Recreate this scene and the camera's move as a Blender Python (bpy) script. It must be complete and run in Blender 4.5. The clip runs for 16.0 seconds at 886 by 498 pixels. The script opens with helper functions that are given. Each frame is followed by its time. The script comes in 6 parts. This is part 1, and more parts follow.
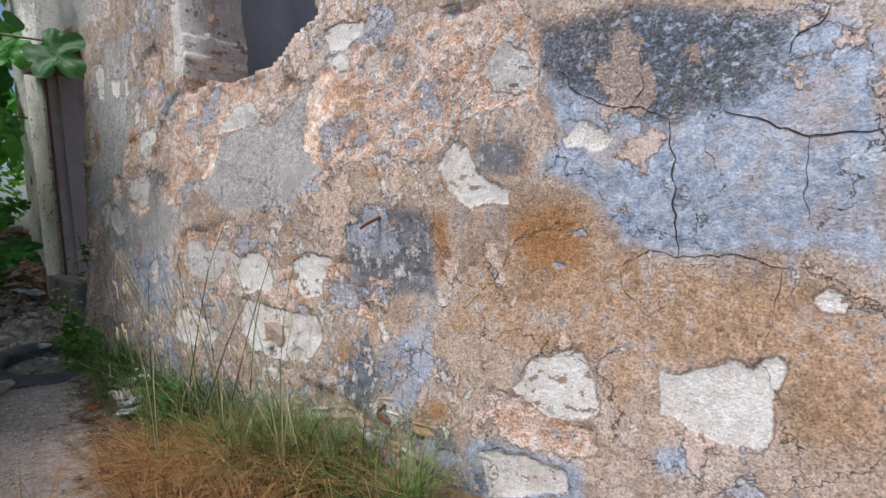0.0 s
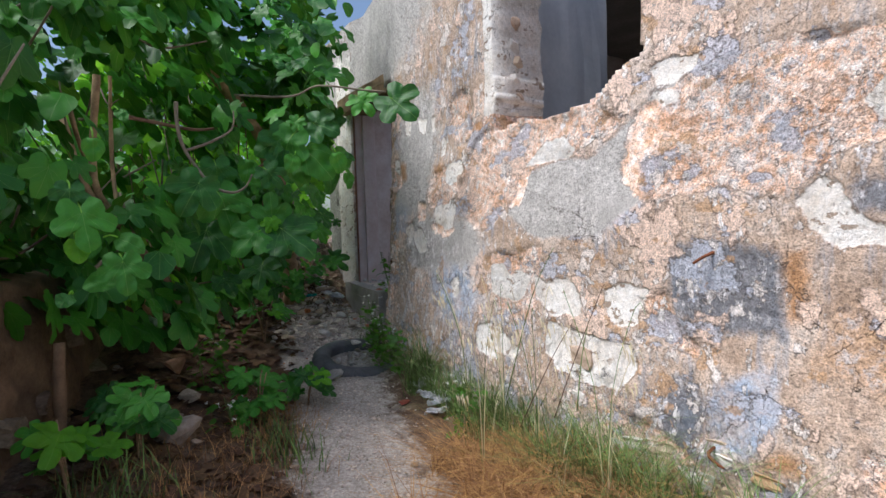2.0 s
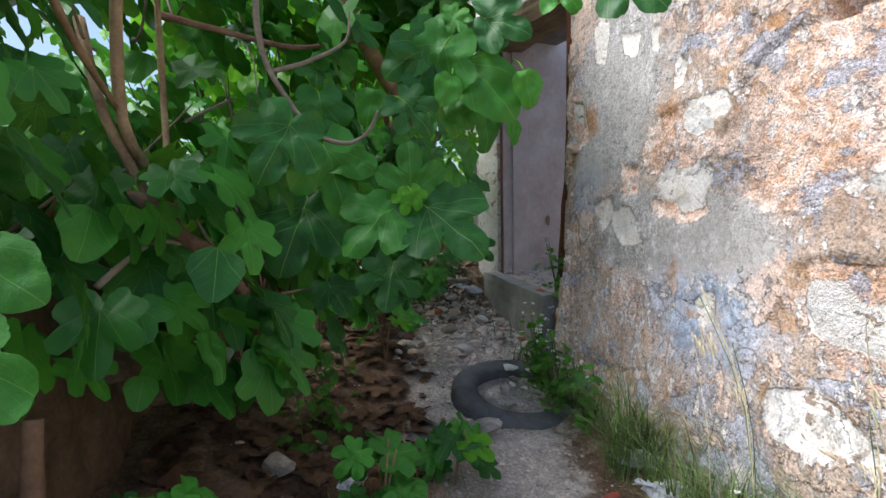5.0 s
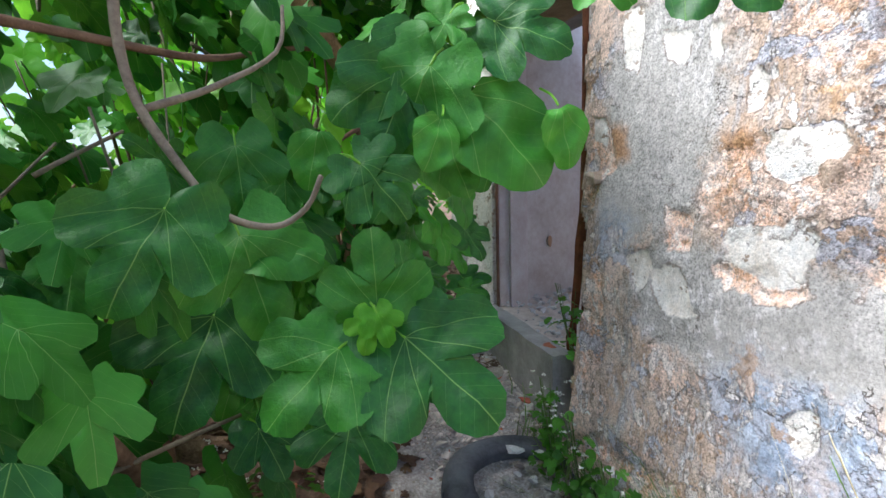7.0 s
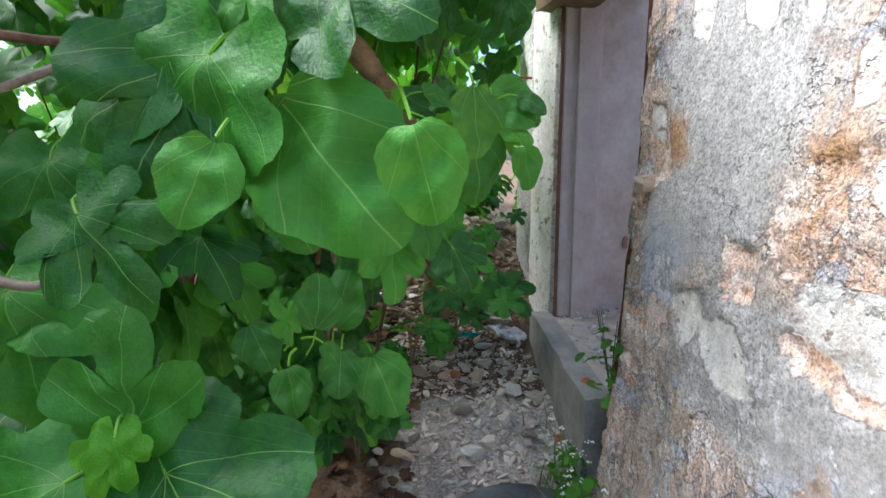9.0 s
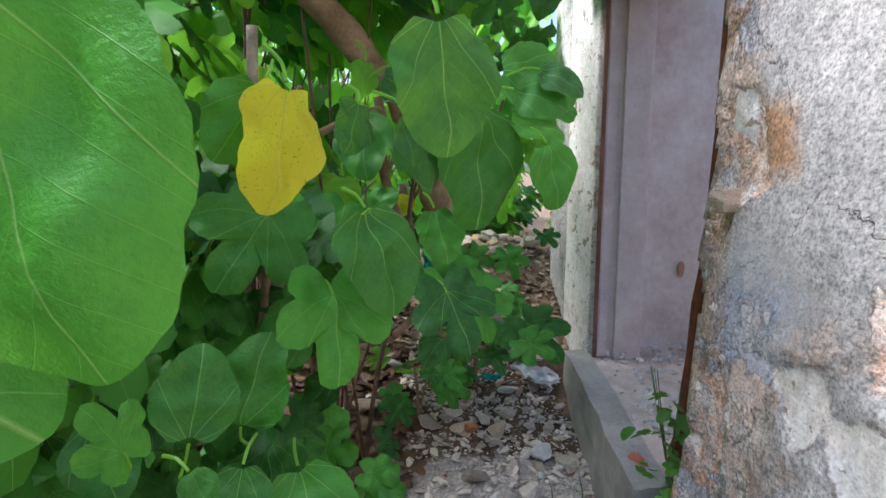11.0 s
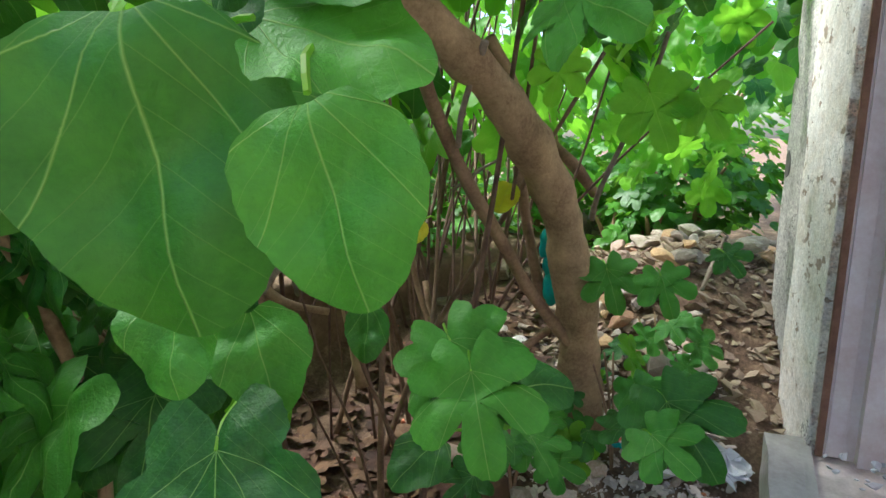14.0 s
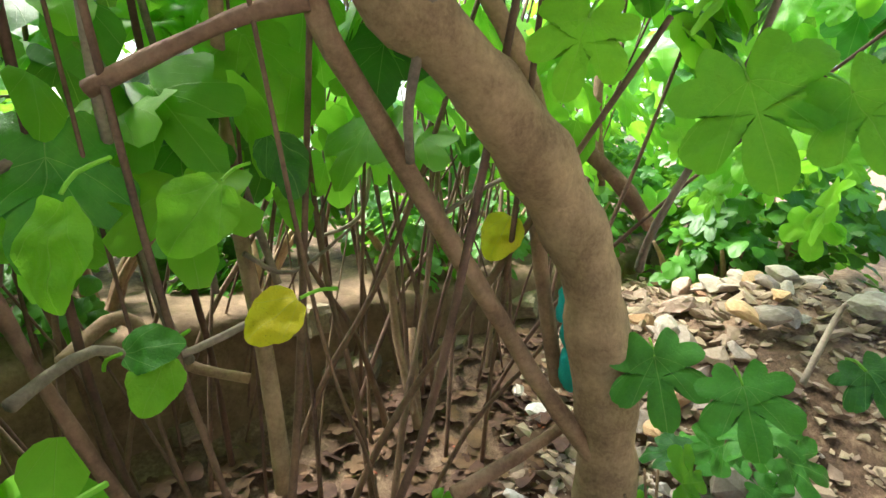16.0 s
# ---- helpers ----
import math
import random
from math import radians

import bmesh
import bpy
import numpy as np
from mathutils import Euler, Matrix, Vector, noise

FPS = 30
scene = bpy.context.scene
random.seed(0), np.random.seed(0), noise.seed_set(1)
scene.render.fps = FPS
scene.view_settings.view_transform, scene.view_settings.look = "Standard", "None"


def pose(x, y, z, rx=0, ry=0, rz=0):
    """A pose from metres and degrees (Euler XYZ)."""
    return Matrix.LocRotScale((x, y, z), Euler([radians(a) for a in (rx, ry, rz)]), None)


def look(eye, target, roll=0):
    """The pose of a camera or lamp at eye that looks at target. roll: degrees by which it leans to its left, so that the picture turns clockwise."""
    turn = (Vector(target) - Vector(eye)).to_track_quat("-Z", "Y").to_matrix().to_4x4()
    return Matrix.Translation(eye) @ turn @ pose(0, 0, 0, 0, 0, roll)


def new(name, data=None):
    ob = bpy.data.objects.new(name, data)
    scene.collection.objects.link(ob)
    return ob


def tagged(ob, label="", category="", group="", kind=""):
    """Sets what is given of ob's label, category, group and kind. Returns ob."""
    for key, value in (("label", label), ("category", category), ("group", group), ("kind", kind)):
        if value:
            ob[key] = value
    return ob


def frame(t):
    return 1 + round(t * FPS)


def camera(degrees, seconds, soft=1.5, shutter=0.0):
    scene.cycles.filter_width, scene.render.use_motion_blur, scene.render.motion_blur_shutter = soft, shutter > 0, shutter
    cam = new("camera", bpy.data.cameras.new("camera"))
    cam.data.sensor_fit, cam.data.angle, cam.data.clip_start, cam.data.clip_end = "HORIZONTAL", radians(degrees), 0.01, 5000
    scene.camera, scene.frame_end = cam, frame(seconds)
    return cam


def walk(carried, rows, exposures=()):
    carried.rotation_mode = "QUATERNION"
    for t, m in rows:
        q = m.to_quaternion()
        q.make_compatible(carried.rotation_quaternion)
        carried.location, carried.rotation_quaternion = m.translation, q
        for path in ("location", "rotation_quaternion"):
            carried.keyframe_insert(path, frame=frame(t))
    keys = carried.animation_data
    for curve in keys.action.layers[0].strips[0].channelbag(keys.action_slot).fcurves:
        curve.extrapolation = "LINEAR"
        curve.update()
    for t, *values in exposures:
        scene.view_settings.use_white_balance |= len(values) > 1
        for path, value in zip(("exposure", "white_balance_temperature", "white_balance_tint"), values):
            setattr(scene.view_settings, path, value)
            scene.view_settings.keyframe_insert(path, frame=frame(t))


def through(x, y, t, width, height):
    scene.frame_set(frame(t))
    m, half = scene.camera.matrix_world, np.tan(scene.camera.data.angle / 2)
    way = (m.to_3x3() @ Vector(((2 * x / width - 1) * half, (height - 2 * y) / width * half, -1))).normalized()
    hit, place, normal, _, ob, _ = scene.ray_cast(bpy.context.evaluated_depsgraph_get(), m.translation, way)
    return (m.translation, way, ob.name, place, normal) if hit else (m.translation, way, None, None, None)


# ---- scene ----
cam = camera(78.7, 16.0)
PATH = [
    (0, (-0.168, 0.094, 1.172), (-1.353, 1.699, 1.021), -3.2),
    (0.5, (-0.247, -0.06, 1.23), (-1.628, 1.378, 1.076), -3.1),
    (1, (-0.409, -0.202, 1.284), (-1.917, 1.105, 1.147), -2.4),
    (1.5, (-0.39, -0.337, 1.289), (-1.998, 0.849, 1.19), -2.0),
    (2, (-0.479, -0.392, 1.28), (-2.169, 0.676, 1.216), -1.9),
    (2.5, (-0.794, -0.419, 1.243), (-2.506, 0.611, 1.178), -1.4),
    (3, (-1.105, -0.413, 1.246), (-2.829, 0.595, 1.147), -1.0),
    (3.5, (-1.381, -0.263, 1.308), (-3.146, 0.667, 1.172), -1.1),
    (4, (-1.641, -0.185, 1.32), (-3.451, 0.652, 1.168), -1.3),
    (6.5, (-2.629, 0.135, 1.535), (-4.512, 0.792, 1.38), -0.6),
    (7, (-2.802, 0.216, 1.647), (-4.637, 0.977, 1.423), -1.5),
    (7.5, (-2.94, 0.423, 1.656), (-4.773, 1.17, 1.37), -0.4),
    (8, (-3.083, 0.66, 1.699), (-4.964, 1.251, 1.363), 0.2),
    (8.5, (-3.085, 0.78, 1.769), (-5.01, 1.204, 1.43), -0.1),
    (11, (-3.645, 1.049, 1.753), (-5.614, 1.256, 1.471), 0.0),
    (11.5, (-3.813, 1.184, 1.724), (-5.783, 1.068, 1.393), 1.0),
    (12, (-3.867, 1.267, 1.813), (-5.797, 0.903, 1.436), 0.8),
    (12.5, (-4.009, 1.363, 1.813), (-5.925, 0.912, 1.458), 0.6),
    (13, (-4.157, 1.413, 1.826), (-6.064, 0.933, 1.462), -0.4),
    (13.5, (-4.3, 1.488, 1.838), (-6.193, 0.968, 1.46), -1.0),
    (14, (-4.497, 1.592, 1.783), (-6.342, 0.924, 1.397), -0.9),
    (14.5, (-4.585, 1.586, 1.766), (-6.382, 0.809, 1.358), 1.4),
    (15, (-4.74, 1.59, 1.778), (-6.509, 0.751, 1.37), 1.8),
    (15.5, (-4.979, 1.57, 1.772), (-6.739, 0.708, 1.373), 2.2),
    (16, (-5.206, 1.582, 1.816), (-6.96, 0.71, 1.411), 1.4),
]
EXPOSURES = [(0.0, -0.42, 5950, 10), (1.0, -0.1, 5950, 10), (2.5, 0.1, 6000, 10), (4.0, 0.35, 6000, 10), (7.0, 0.95, 5800, 8), (8.5, 1.1, 5800, 8), (11.0, 1.35, 5800, 13), (12.5, 1.95, 5700, 10), (14.0, 1.65, 6000, 8), (14.6, 1.75, 6300, 6), (16.0, 2.3, 6500, 5)]
walk(cam, [(t, look(eye, target, roll)) for t, eye, target, roll in PATH], EXPOSURES)

# ---- world, sun, exposure ----
SUN_ELEVATION, SUN_AZIMUTH = radians(57), radians(187)
world = bpy.data.worlds.new("sky_world")
scene.world = world
world.use_nodes = True
wn = world.node_tree
sky = wn.nodes.new("ShaderNodeTexSky")
sky.sky_type = "NISHITA"
sky.sun_disc = False
sky.sun_elevation, sky.sun_rotation = SUN_ELEVATION, SUN_AZIMUTH
sky.air_density, sky.dust_density, sky.ozone_density = 1.0, 3.0, 1.0
wn.nodes["Background"].inputs[1].default_value = 0.15
wn.links.new(sky.outputs[0], wn.nodes["Background"].inputs[0])
sun_data = bpy.data.lights.new("sun", "SUN")
sun_data.energy, sun_data.angle, sun_data.color = 3.7, radians(20), (1.0, 0.96, 0.90)
sun = new("sun", sun_data)
sun_way = Vector((math.sin(SUN_AZIMUTH) * math.cos(SUN_ELEVATION), math.cos(SUN_AZIMUTH) * math.cos(SUN_ELEVATION), math.sin(SUN_ELEVATION)))
sun.matrix_world = look(tuple(sun_way * 20), (0, 0, 0))


# ---- noise on arrays ----
def lattice(ix, iy, seed):
    h = (ix.astype(np.int64) * 374761393 + iy.astype(np.int64) * 668265263 + seed * 1442695041) & 0x7FFFFFFF
    h = ((h ^ (h >> 13)) * 1274126177) & 0x7FFFFFFF
    h = h ^ (h >> 16)
    return (h & 0xFFFF) / 65535.0


def value_noise(x, y, seed=0):
    """Smooth noise from 0 to 1 on arrays of places."""
    x, y = np.asarray(x, float), np.asarray(y, float)
    ix, iy = np.floor(x), np.floor(y)
    fx, fy = x - ix, y - iy
    fx, fy = fx * fx * (3 - 2 * fx), fy * fy * (3 - 2 * fy)
    a, b = lattice(ix, iy, seed), lattice(ix + 1, iy, seed)
    c, d = lattice(ix, iy + 1, seed), lattice(ix + 1, iy + 1, seed)
    return (a * (1 - fx) + b * fx) * (1 - fy) + (c * (1 - fx) + d * fx) * fy


def fbm(x, y, seed=0, octaves=4):
    total, gain, norm = 0.0, 1.0, 0.0
    for n in range(octaves):
        total = total + gain * value_noise(np.asarray(x) * 2**n, np.asarray(y) * 2**n, seed + 17 * n)
        norm += gain
        gain *= 0.5
    return total / norm


def step(x, lo, hi):
    s = np.clip((np.asarray(x, float) - lo) / (hi - lo), 0, 1)
    return s * s * (3 - 2 * s)


# ---- materials ----
def material(name, rough=0.85):
    m = bpy.data.materials.new(name)
    m.use_nodes = True
    nodes = m.node_tree.nodes
    shader = nodes["Principled BSDF"]
    shader.inputs["Roughness"].default_value = rough
    return m, m.node_tree, shader


def node(tree, kind, **values):
    n = tree.nodes.new(kind)
    for key, value in values.items():
        n.inputs[key].default_value = value
    return n


def noise_node(tree, scale, detail=6.0, rough=0.6, coords="Object"):
    co = tree.nodes.new("ShaderNodeTexCoord")
    n = node(tree, "ShaderNodeTexNoise", Scale=scale, Detail=detail, Roughness=rough)
    tree.links.new(co.outputs[coords], n.inputs["Vector"])
    return n.outputs["Fac"]


def ramp(tree, value, *stops):
    r = tree.nodes.new("ShaderNodeValToRGB")
    tree.links.new(value, r.inputs[0])
    cr = r.color_ramp
    while len(cr.elements) < len(stops):
        cr.elements.new(0.5)
    for e, (at, colour) in zip(cr.elements, stops):
        e.position, e.color = at, (*colour, 1)
    return r.outputs[0]


def mix(tree, fac, a, b, blend="MIX"):
    n = tree.nodes.new("ShaderNodeMix")
    n.data_type, n.blend_type = "RGBA", blend
    for socket, value in ((n.inputs[0], fac), (n.inputs[6], a), (n.inputs[7], b)):
        if isinstance(value, (int, float)):
            socket.default_value = value
        elif isinstance(value, tuple):
            socket.default_value = (*value, 1)
        else:
            tree.links.new(value, socket)
    return n.outputs[2]


def maths(tree, op, a, b=0.0, c=0.0):
    n = tree.nodes.new("ShaderNodeMath")
    n.operation = op
    for socket, value in zip(n.inputs, (a, b, c)):
        if isinstance(value, (int, float)):
            socket.default_value = value
        else:
            tree.links.new(value, socket)
    return n.outputs[0]


def span(tree, value, lo, hi):
    n = tree.nodes.new("ShaderNodeMapRange")
    n.interpolation_type = "SMOOTHSTEP"
    tree.links.new(value, n.inputs["Value"])
    n.inputs["From Min"].default_value, n.inputs["From Max"].default_value = lo, hi
    return n.outputs["Result"]


def bump(tree, shader, height, strength=0.5, distance=0.01):
    b = node(tree, "ShaderNodeBump", Strength=strength, Distance=distance)
    tree.links.new(height, b.inputs["Height"])
    tree.links.new(b.outputs[0], shader.inputs["Normal"])
    return b


def simple(name, dark, light, scale, rough=0.85, relief=0.4, distance=0.01, vary=0.0, metal=0.0):
    """A rough surface: two scales of noise between two colours, a fine relief, and a shade of its own for each object or island."""
    m, tree, shader = material(name, rough)
    big, fine = noise_node(tree, scale), noise_node(tree, scale * 9, 8.0, 0.7)
    both = maths(tree, "ADD", maths(tree, "MULTIPLY", big, 0.65), maths(tree, "MULTIPLY", fine, 0.35))
    colour = ramp(tree, both, (0.3, dark), (0.7, light))
    if vary:
        info, geo = tree.nodes.new("ShaderNodeObjectInfo"), tree.nodes.new("ShaderNodeNewGeometry")
        r = maths(tree, "FRACT", maths(tree, "ADD", info.outputs["Random"], geo.outputs["Random Per Island"]))
        hsv = node(tree, "ShaderNodeHueSaturation")
        tree.links.new(colour, hsv.inputs["Color"])
        tree.links.new(maths(tree, "MULTIPLY_ADD", r, vary, 1 - vary / 2), hsv.inputs["Value"])
        tree.links.new(maths(tree, "MULTIPLY_ADD", r, 0.03, 0.485), hsv.inputs["Hue"])
        colour = hsv.outputs[0]
    tree.links.new(colour, shader.inputs["Base Color"])
    shader.inputs["Metallic"].default_value = metal
    if relief:
        bump(tree, shader, both, relief, distance)
    return m


def leaf_material(name, dark, light, vein, through=0.22, rough=0.42, spots=None):
    """A leaf that lets light through, with pale veins that fan out from its stalk."""
    m, tree, shader = material(name, rough)
    uv = tree.nodes.new("ShaderNodeUVMap")
    sep = tree.nodes.new("ShaderNodeSeparateXYZ")
    tree.links.new(uv.outputs[0], sep.inputs[0])
    u = maths(tree, "ABSOLUTE", sep.outputs[0])
    v = maths(tree, "SUBTRACT", sep.outputs[1], maths(tree, "MULTIPLY", maths(tree, "MULTIPLY", u, u), 0.45))
    veins = None
    for a, w in ((0.0, 0.0085), (0.62, 0.006), (1.25, 0.005)):
        d = maths(tree, "ABSOLUTE", maths(tree, "SUBTRACT", maths(tree, "MULTIPLY", u, math.cos(a)), maths(tree, "MULTIPLY", v, math.sin(a))))
        line = maths(tree, "SUBTRACT", 1.0, maths(tree, "DIVIDE", d, w))
        veins = line if veins is None else maths(tree, "MAXIMUM", veins, line)
    side = maths(tree, "PINGPONG", maths(tree, "SUBTRACT", v, maths(tree, "MULTIPLY", u, 0.8)), 0.075)
    sides = maths(tree, "SUBTRACT", 0.6, maths(tree, "DIVIDE", side, 0.006))
    veins = maths(tree, "MAXIMUM", veins, maths(tree, "MULTIPLY", sides, 0.6))
    veins = maths(tree, "MINIMUM", maths(tree, "MAXIMUM", veins, 0.0), 1.0)
    info, geo = tree.nodes.new("ShaderNodeObjectInfo"), tree.nodes.new("ShaderNodeNewGeometry")
    r = maths(tree, "FRACT", maths(tree, "ADD", info.outputs["Random"], geo.outputs["Random Per Island"]))
    grain = noise_node(tree, 24.0, 5.0)
    broad = noise_node(tree, 7.0, 3.0)
    tone = maths(tree, "ADD", maths(tree, "MULTIPLY", r, 0.5), maths(tree, "ADD", maths(tree, "MULTIPLY", grain, 0.25), maths(tree, "MULTIPLY", broad, 0.3)))
    colour = ramp(tree, tone, (0.25, dark), (0.8, light))
    if spots:
        colour = mix(tree, span(tree, noise_node(tree, 45.0, 3.0), 0.64, 0.68), colour, spots)
    colour = mix(tree, maths(tree, "MULTIPLY", veins, 0.8), colour, vein)
    tree.links.new(colour, shader.inputs["Base Color"])
    shader.inputs["Specular IOR Level"].default_value = 0.32
    height = maths(tree, "ADD", maths(tree, "MULTIPLY", grain, 0.7), maths(tree, "MULTIPLY", veins, 0.22))
    b = bump(tree, shader, height, 0.5, 0.006)
    glow = tree.nodes.new("ShaderNodeBsdfTranslucent")
    tree.links.new(mix(tree, 0.6, colour, (0.36, 0.78, 0.05)), glow.inputs[0])
    tree.links.new(b.outputs[0], glow.inputs["Normal"])
    both = node(tree, "ShaderNodeMixShader", Fac=through)
    tree.links.new(shader.outputs[0], both.inputs[1])
    tree.links.new(glow.outputs[0], both.inputs[2])
    tree.links.new(both.outputs[0], tree.nodes["Material Output"].inputs[0])
    return m


LEAF = {
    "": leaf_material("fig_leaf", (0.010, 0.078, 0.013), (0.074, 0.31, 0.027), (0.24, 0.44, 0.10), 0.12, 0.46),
    # for young leaves, and for others with sun from behind painted in
    "young_sunlit": leaf_material("young_sunlit_fig_leaf", (0.08, 0.32, 0.022), (0.24, 0.58, 0.035), (0.34, 0.58, 0.10), 0.55),
    "yellow": leaf_material("yellow_fig_leaf", (0.62, 0.54, 0.012), (0.82, 0.74, 0.03), (0.5, 0.5, 0.15), 0.4, 0.5, (0.12, 0.07, 0.02)),
}
BUSH_LEAF = leaf_material("bush_leaf", (0.025, 0.11, 0.014), (0.085, 0.27, 0.028), (0.15, 0.30, 0.07), 0.32)
BARK = simple("fig_bark", (0.12, 0.065, 0.035), (0.52, 0.35, 0.21), 9.0, 0.85, 0.9, 0.014, 0.5)
TWIG = simple("pale_twig", (0.10, 0.075, 0.05), (0.40, 0.33, 0.25), 14.0, 0.85, 0.5, 0.004, 0.5)
SUCKER = simple("brown_sucker", (0.045, 0.022, 0.014), (0.22, 0.13, 0.085), 14.0, 0.8, 0.5, 0.004, 0.6)
STONE = simple("limestone", (0.24, 0.19, 0.14), (0.52, 0.45, 0.38), 9.0, 0.9, 0.7, 0.01, 0.55)
WALL_STONE = simple("wall_stone", (0.40, 0.27, 0.18), (0.66, 0.53, 0.43), 12.0, 0.9, 0.7, 0.01, 0.4)
OCHRE_STONE = simple("ochre_stone", (0.38, 0.20, 0.09), (0.60, 0.42, 0.26), 12.0, 0.9, 0.7, 0.01, 0.3)
WHITE_STONE = simple("limewashed_stone", (0.55, 0.50, 0.45), (0.82, 0.79, 0.76), 10.0, 0.9, 0.6, 0.01, 0.2)
BRICK = simple("broken_brick", (0.38, 0.10, 0.05), (0.62, 0.22, 0.11), 14.0, 0.85, 0.6, 0.008, 0.4)
RUBBLE = simple("plaster_rubble", (0.42, 0.33, 0.27), (0.78, 0.69, 0.62), 12.0, 0.9, 0.6, 0.008, 0.6)
OLD_BRICK = simple("old_brick", (0.16, 0.08, 0.05), (0.36, 0.20, 0.13), 14.0, 0.9, 0.7, 0.008, 0.3)
CONCRETE = simple("grey_concrete", (0.24, 0.22, 0.20), (0.50, 0.47, 0.43), 6.0, 0.9, 0.6, 0.01)
RUST = simple("rusty_iron", (0.07, 0.025, 0.012), (0.30, 0.10, 0.04), 20.0, 0.8, 0.6, 0.004, 0.0, 0.3)
WOOD = simple("weathered_wood", (0.13, 0.075, 0.04), (0.32, 0.21, 0.12), 10.0, 0.85, 0.6, 0.006, 0.3)
RUBBER = simple("old_rubber", (0.022, 0.023, 0.026), (0.16, 0.165, 0.18), 7.0, 0.6, 0.4, 0.006)
PAPER = simple("dirty_paper", (0.55, 0.55, 0.58), (0.86, 0.86, 0.9), 18.0, 0.7, 0.4, 0.004, 0.15)
CYAN = simple("cyan_cloth", (0.0, 0.26, 0.27), (0.02, 0.55, 0.52), 25.0, 0.7, 0.5, 0.005)
DRY = simple("dry_grass", (0.20, 0.075, 0.025), (0.58, 0.33, 0.13), 14.0, 0.8, 0.0, 0.01, 1.2)
STRAW = simple("bleached_straw", (0.52, 0.42, 0.25), (0.75, 0.66, 0.46), 6.0, 0.8, 0.0, 0.01, 0.5)
GRASS = simple("green_grass", (0.05, 0.10, 0.022), (0.20, 0.29, 0.07), 12.0, 0.7, 0.0, 0.01, 1.1)
BLOSSOM = simple("white_blossom", (0.7, 0.7, 0.62), (0.85, 0.85, 0.8), 10.0, 0.8, 0.0)
LITTER_LEAF = simple("dead_leaf", (0.035, 0.017, 0.009), (0.15, 0.075, 0.036), 9.0, 0.85, 0.3, 0.003, 0.8)
INNER_RUBBLE = simple("grey_plaster_rubble", (0.42, 0.41, 0.41), (0.74, 0.73, 0.73), 10.0, 0.9, 0.6, 0.008, 0.4)


def plaster_material():
    """Old layered plaster: masks on the wall say where each coat, stain or bare stone lies; fine noise breaks their edges."""
    m, tree, shader = material("old_plaster", 0.92)
    co = tree.nodes.new("ShaderNodeTexCoord").outputs["Object"]

    def tex(scale, detail=8.0, rough=0.65, stretch=(1, 1, 1)):
        mp = tree.nodes.new("ShaderNodeMapping")
        mp.inputs["Scale"].default_value = stretch
        tree.links.new(co, mp.inputs[0])
        n = node(tree, "ShaderNodeTexNoise", Scale=scale, Detail=detail, Roughness=rough)
        tree.links.new(mp.outputs[0], n.inputs["Vector"])
        return n.outputs["Fac"]

    broad, middle, fine, grit = tex(1.6), tex(7.0), tex(26.0), tex(120.0, 4.0)
    runs = tex(6.0, 6.0, 0.6, (2.2, 1, 0.35))
    edge = maths(tree, "MULTIPLY", maths(tree, "SUBTRACT", maths(tree, "ADD", fine, middle), 1.0), 0.55)
    masks = {}
    for layer, names in (("coat", ("white", "bare", "blue")), ("stain", ("ochre", "dark", "grey")), ("wear", ("fleck", "lichen", "rust"))):
        at = tree.nodes.new("ShaderNodeAttribute")
        at.attribute_name = layer
        sep = tree.nodes.new("ShaderNodeSeparateColor")
        tree.links.new(at.outputs["Color"], sep.inputs[0])
        for n, key in enumerate(names):
            masks[key] = sep.outputs[n]

    def mask(key, sharp=0.05, ragged=1.0):
        return span(tree, maths(tree, "ADD", masks[key], maths(tree, "MULTIPLY", edge, ragged)), 0.5 - sharp, 0.5 + sharp)

    colour = ramp(tree, maths(tree, "ADD", maths(tree, "MULTIPLY", broad, 0.5), maths(tree, "MULTIPLY", middle, 0.5)),
                  (0.36, (0.32, 0.22, 0.155)), (0.5, (0.50, 0.375, 0.29)), (0.63, (0.62, 0.53, 0.47)))
    colour = mix(tree, span(tree, runs, 0.52, 0.72), colour, (0.34, 0.34, 0.37))
    blue = ramp(tree, maths(tree, "ADD", maths(tree, "MULTIPLY", broad, 0.4), maths(tree, "MULTIPLY", fine, 0.6)), (0.40, (0.20, 0.24, 0.31)), (0.5, (0.37, 0.43, 0.55)), (0.60, (0.58, 0.63, 0.72)))
    blue = mix(tree, maths(tree, "MULTIPLY", span(tree, tex(4.0, 9.0, 0.7), 0.50, 0.62), 0.75), blue, (0.50, 0.42, 0.39))
    blue = mix(tree, maths(tree, "MULTIPLY", span(tree, tex(70.0, 5.0, 0.7), 0.56, 0.62), 0.6), blue, (0.20, 0.21, 0.25))
    colour = mix(tree, mask("blue", 0.22, 0.9), colour, blue)
    grey = ramp(tree, maths(tree, "ADD", maths(tree, "MULTIPLY", middle, 0.5), maths(tree, "MULTIPLY", runs, 0.5)), (0.35, (0.33, 0.31, 0.29)), (0.7, (0.53, 0.50, 0.48)))
    colour = mix(tree, mask("grey", 0.12, 0.5), colour, grey)
    colour = mix(tree, maths(tree, "MULTIPLY", mask("ochre", 0.3, 1.0), 0.85), colour, ramp(tree, maths(tree, "ADD", maths(tree, "MULTIPLY", tex(3.2, 9.0, 0.7), 0.6), maths(tree, "MULTIPLY", fine, 0.4)), (0.36, (0.24, 0.16, 0.10)), (0.45, (0.40, 0.25, 0.14)), (0.53, (0.52, 0.34, 0.22)), (0.60, (0.46, 0.42, 0.41)), (0.68, (0.60, 0.50, 0.44))))
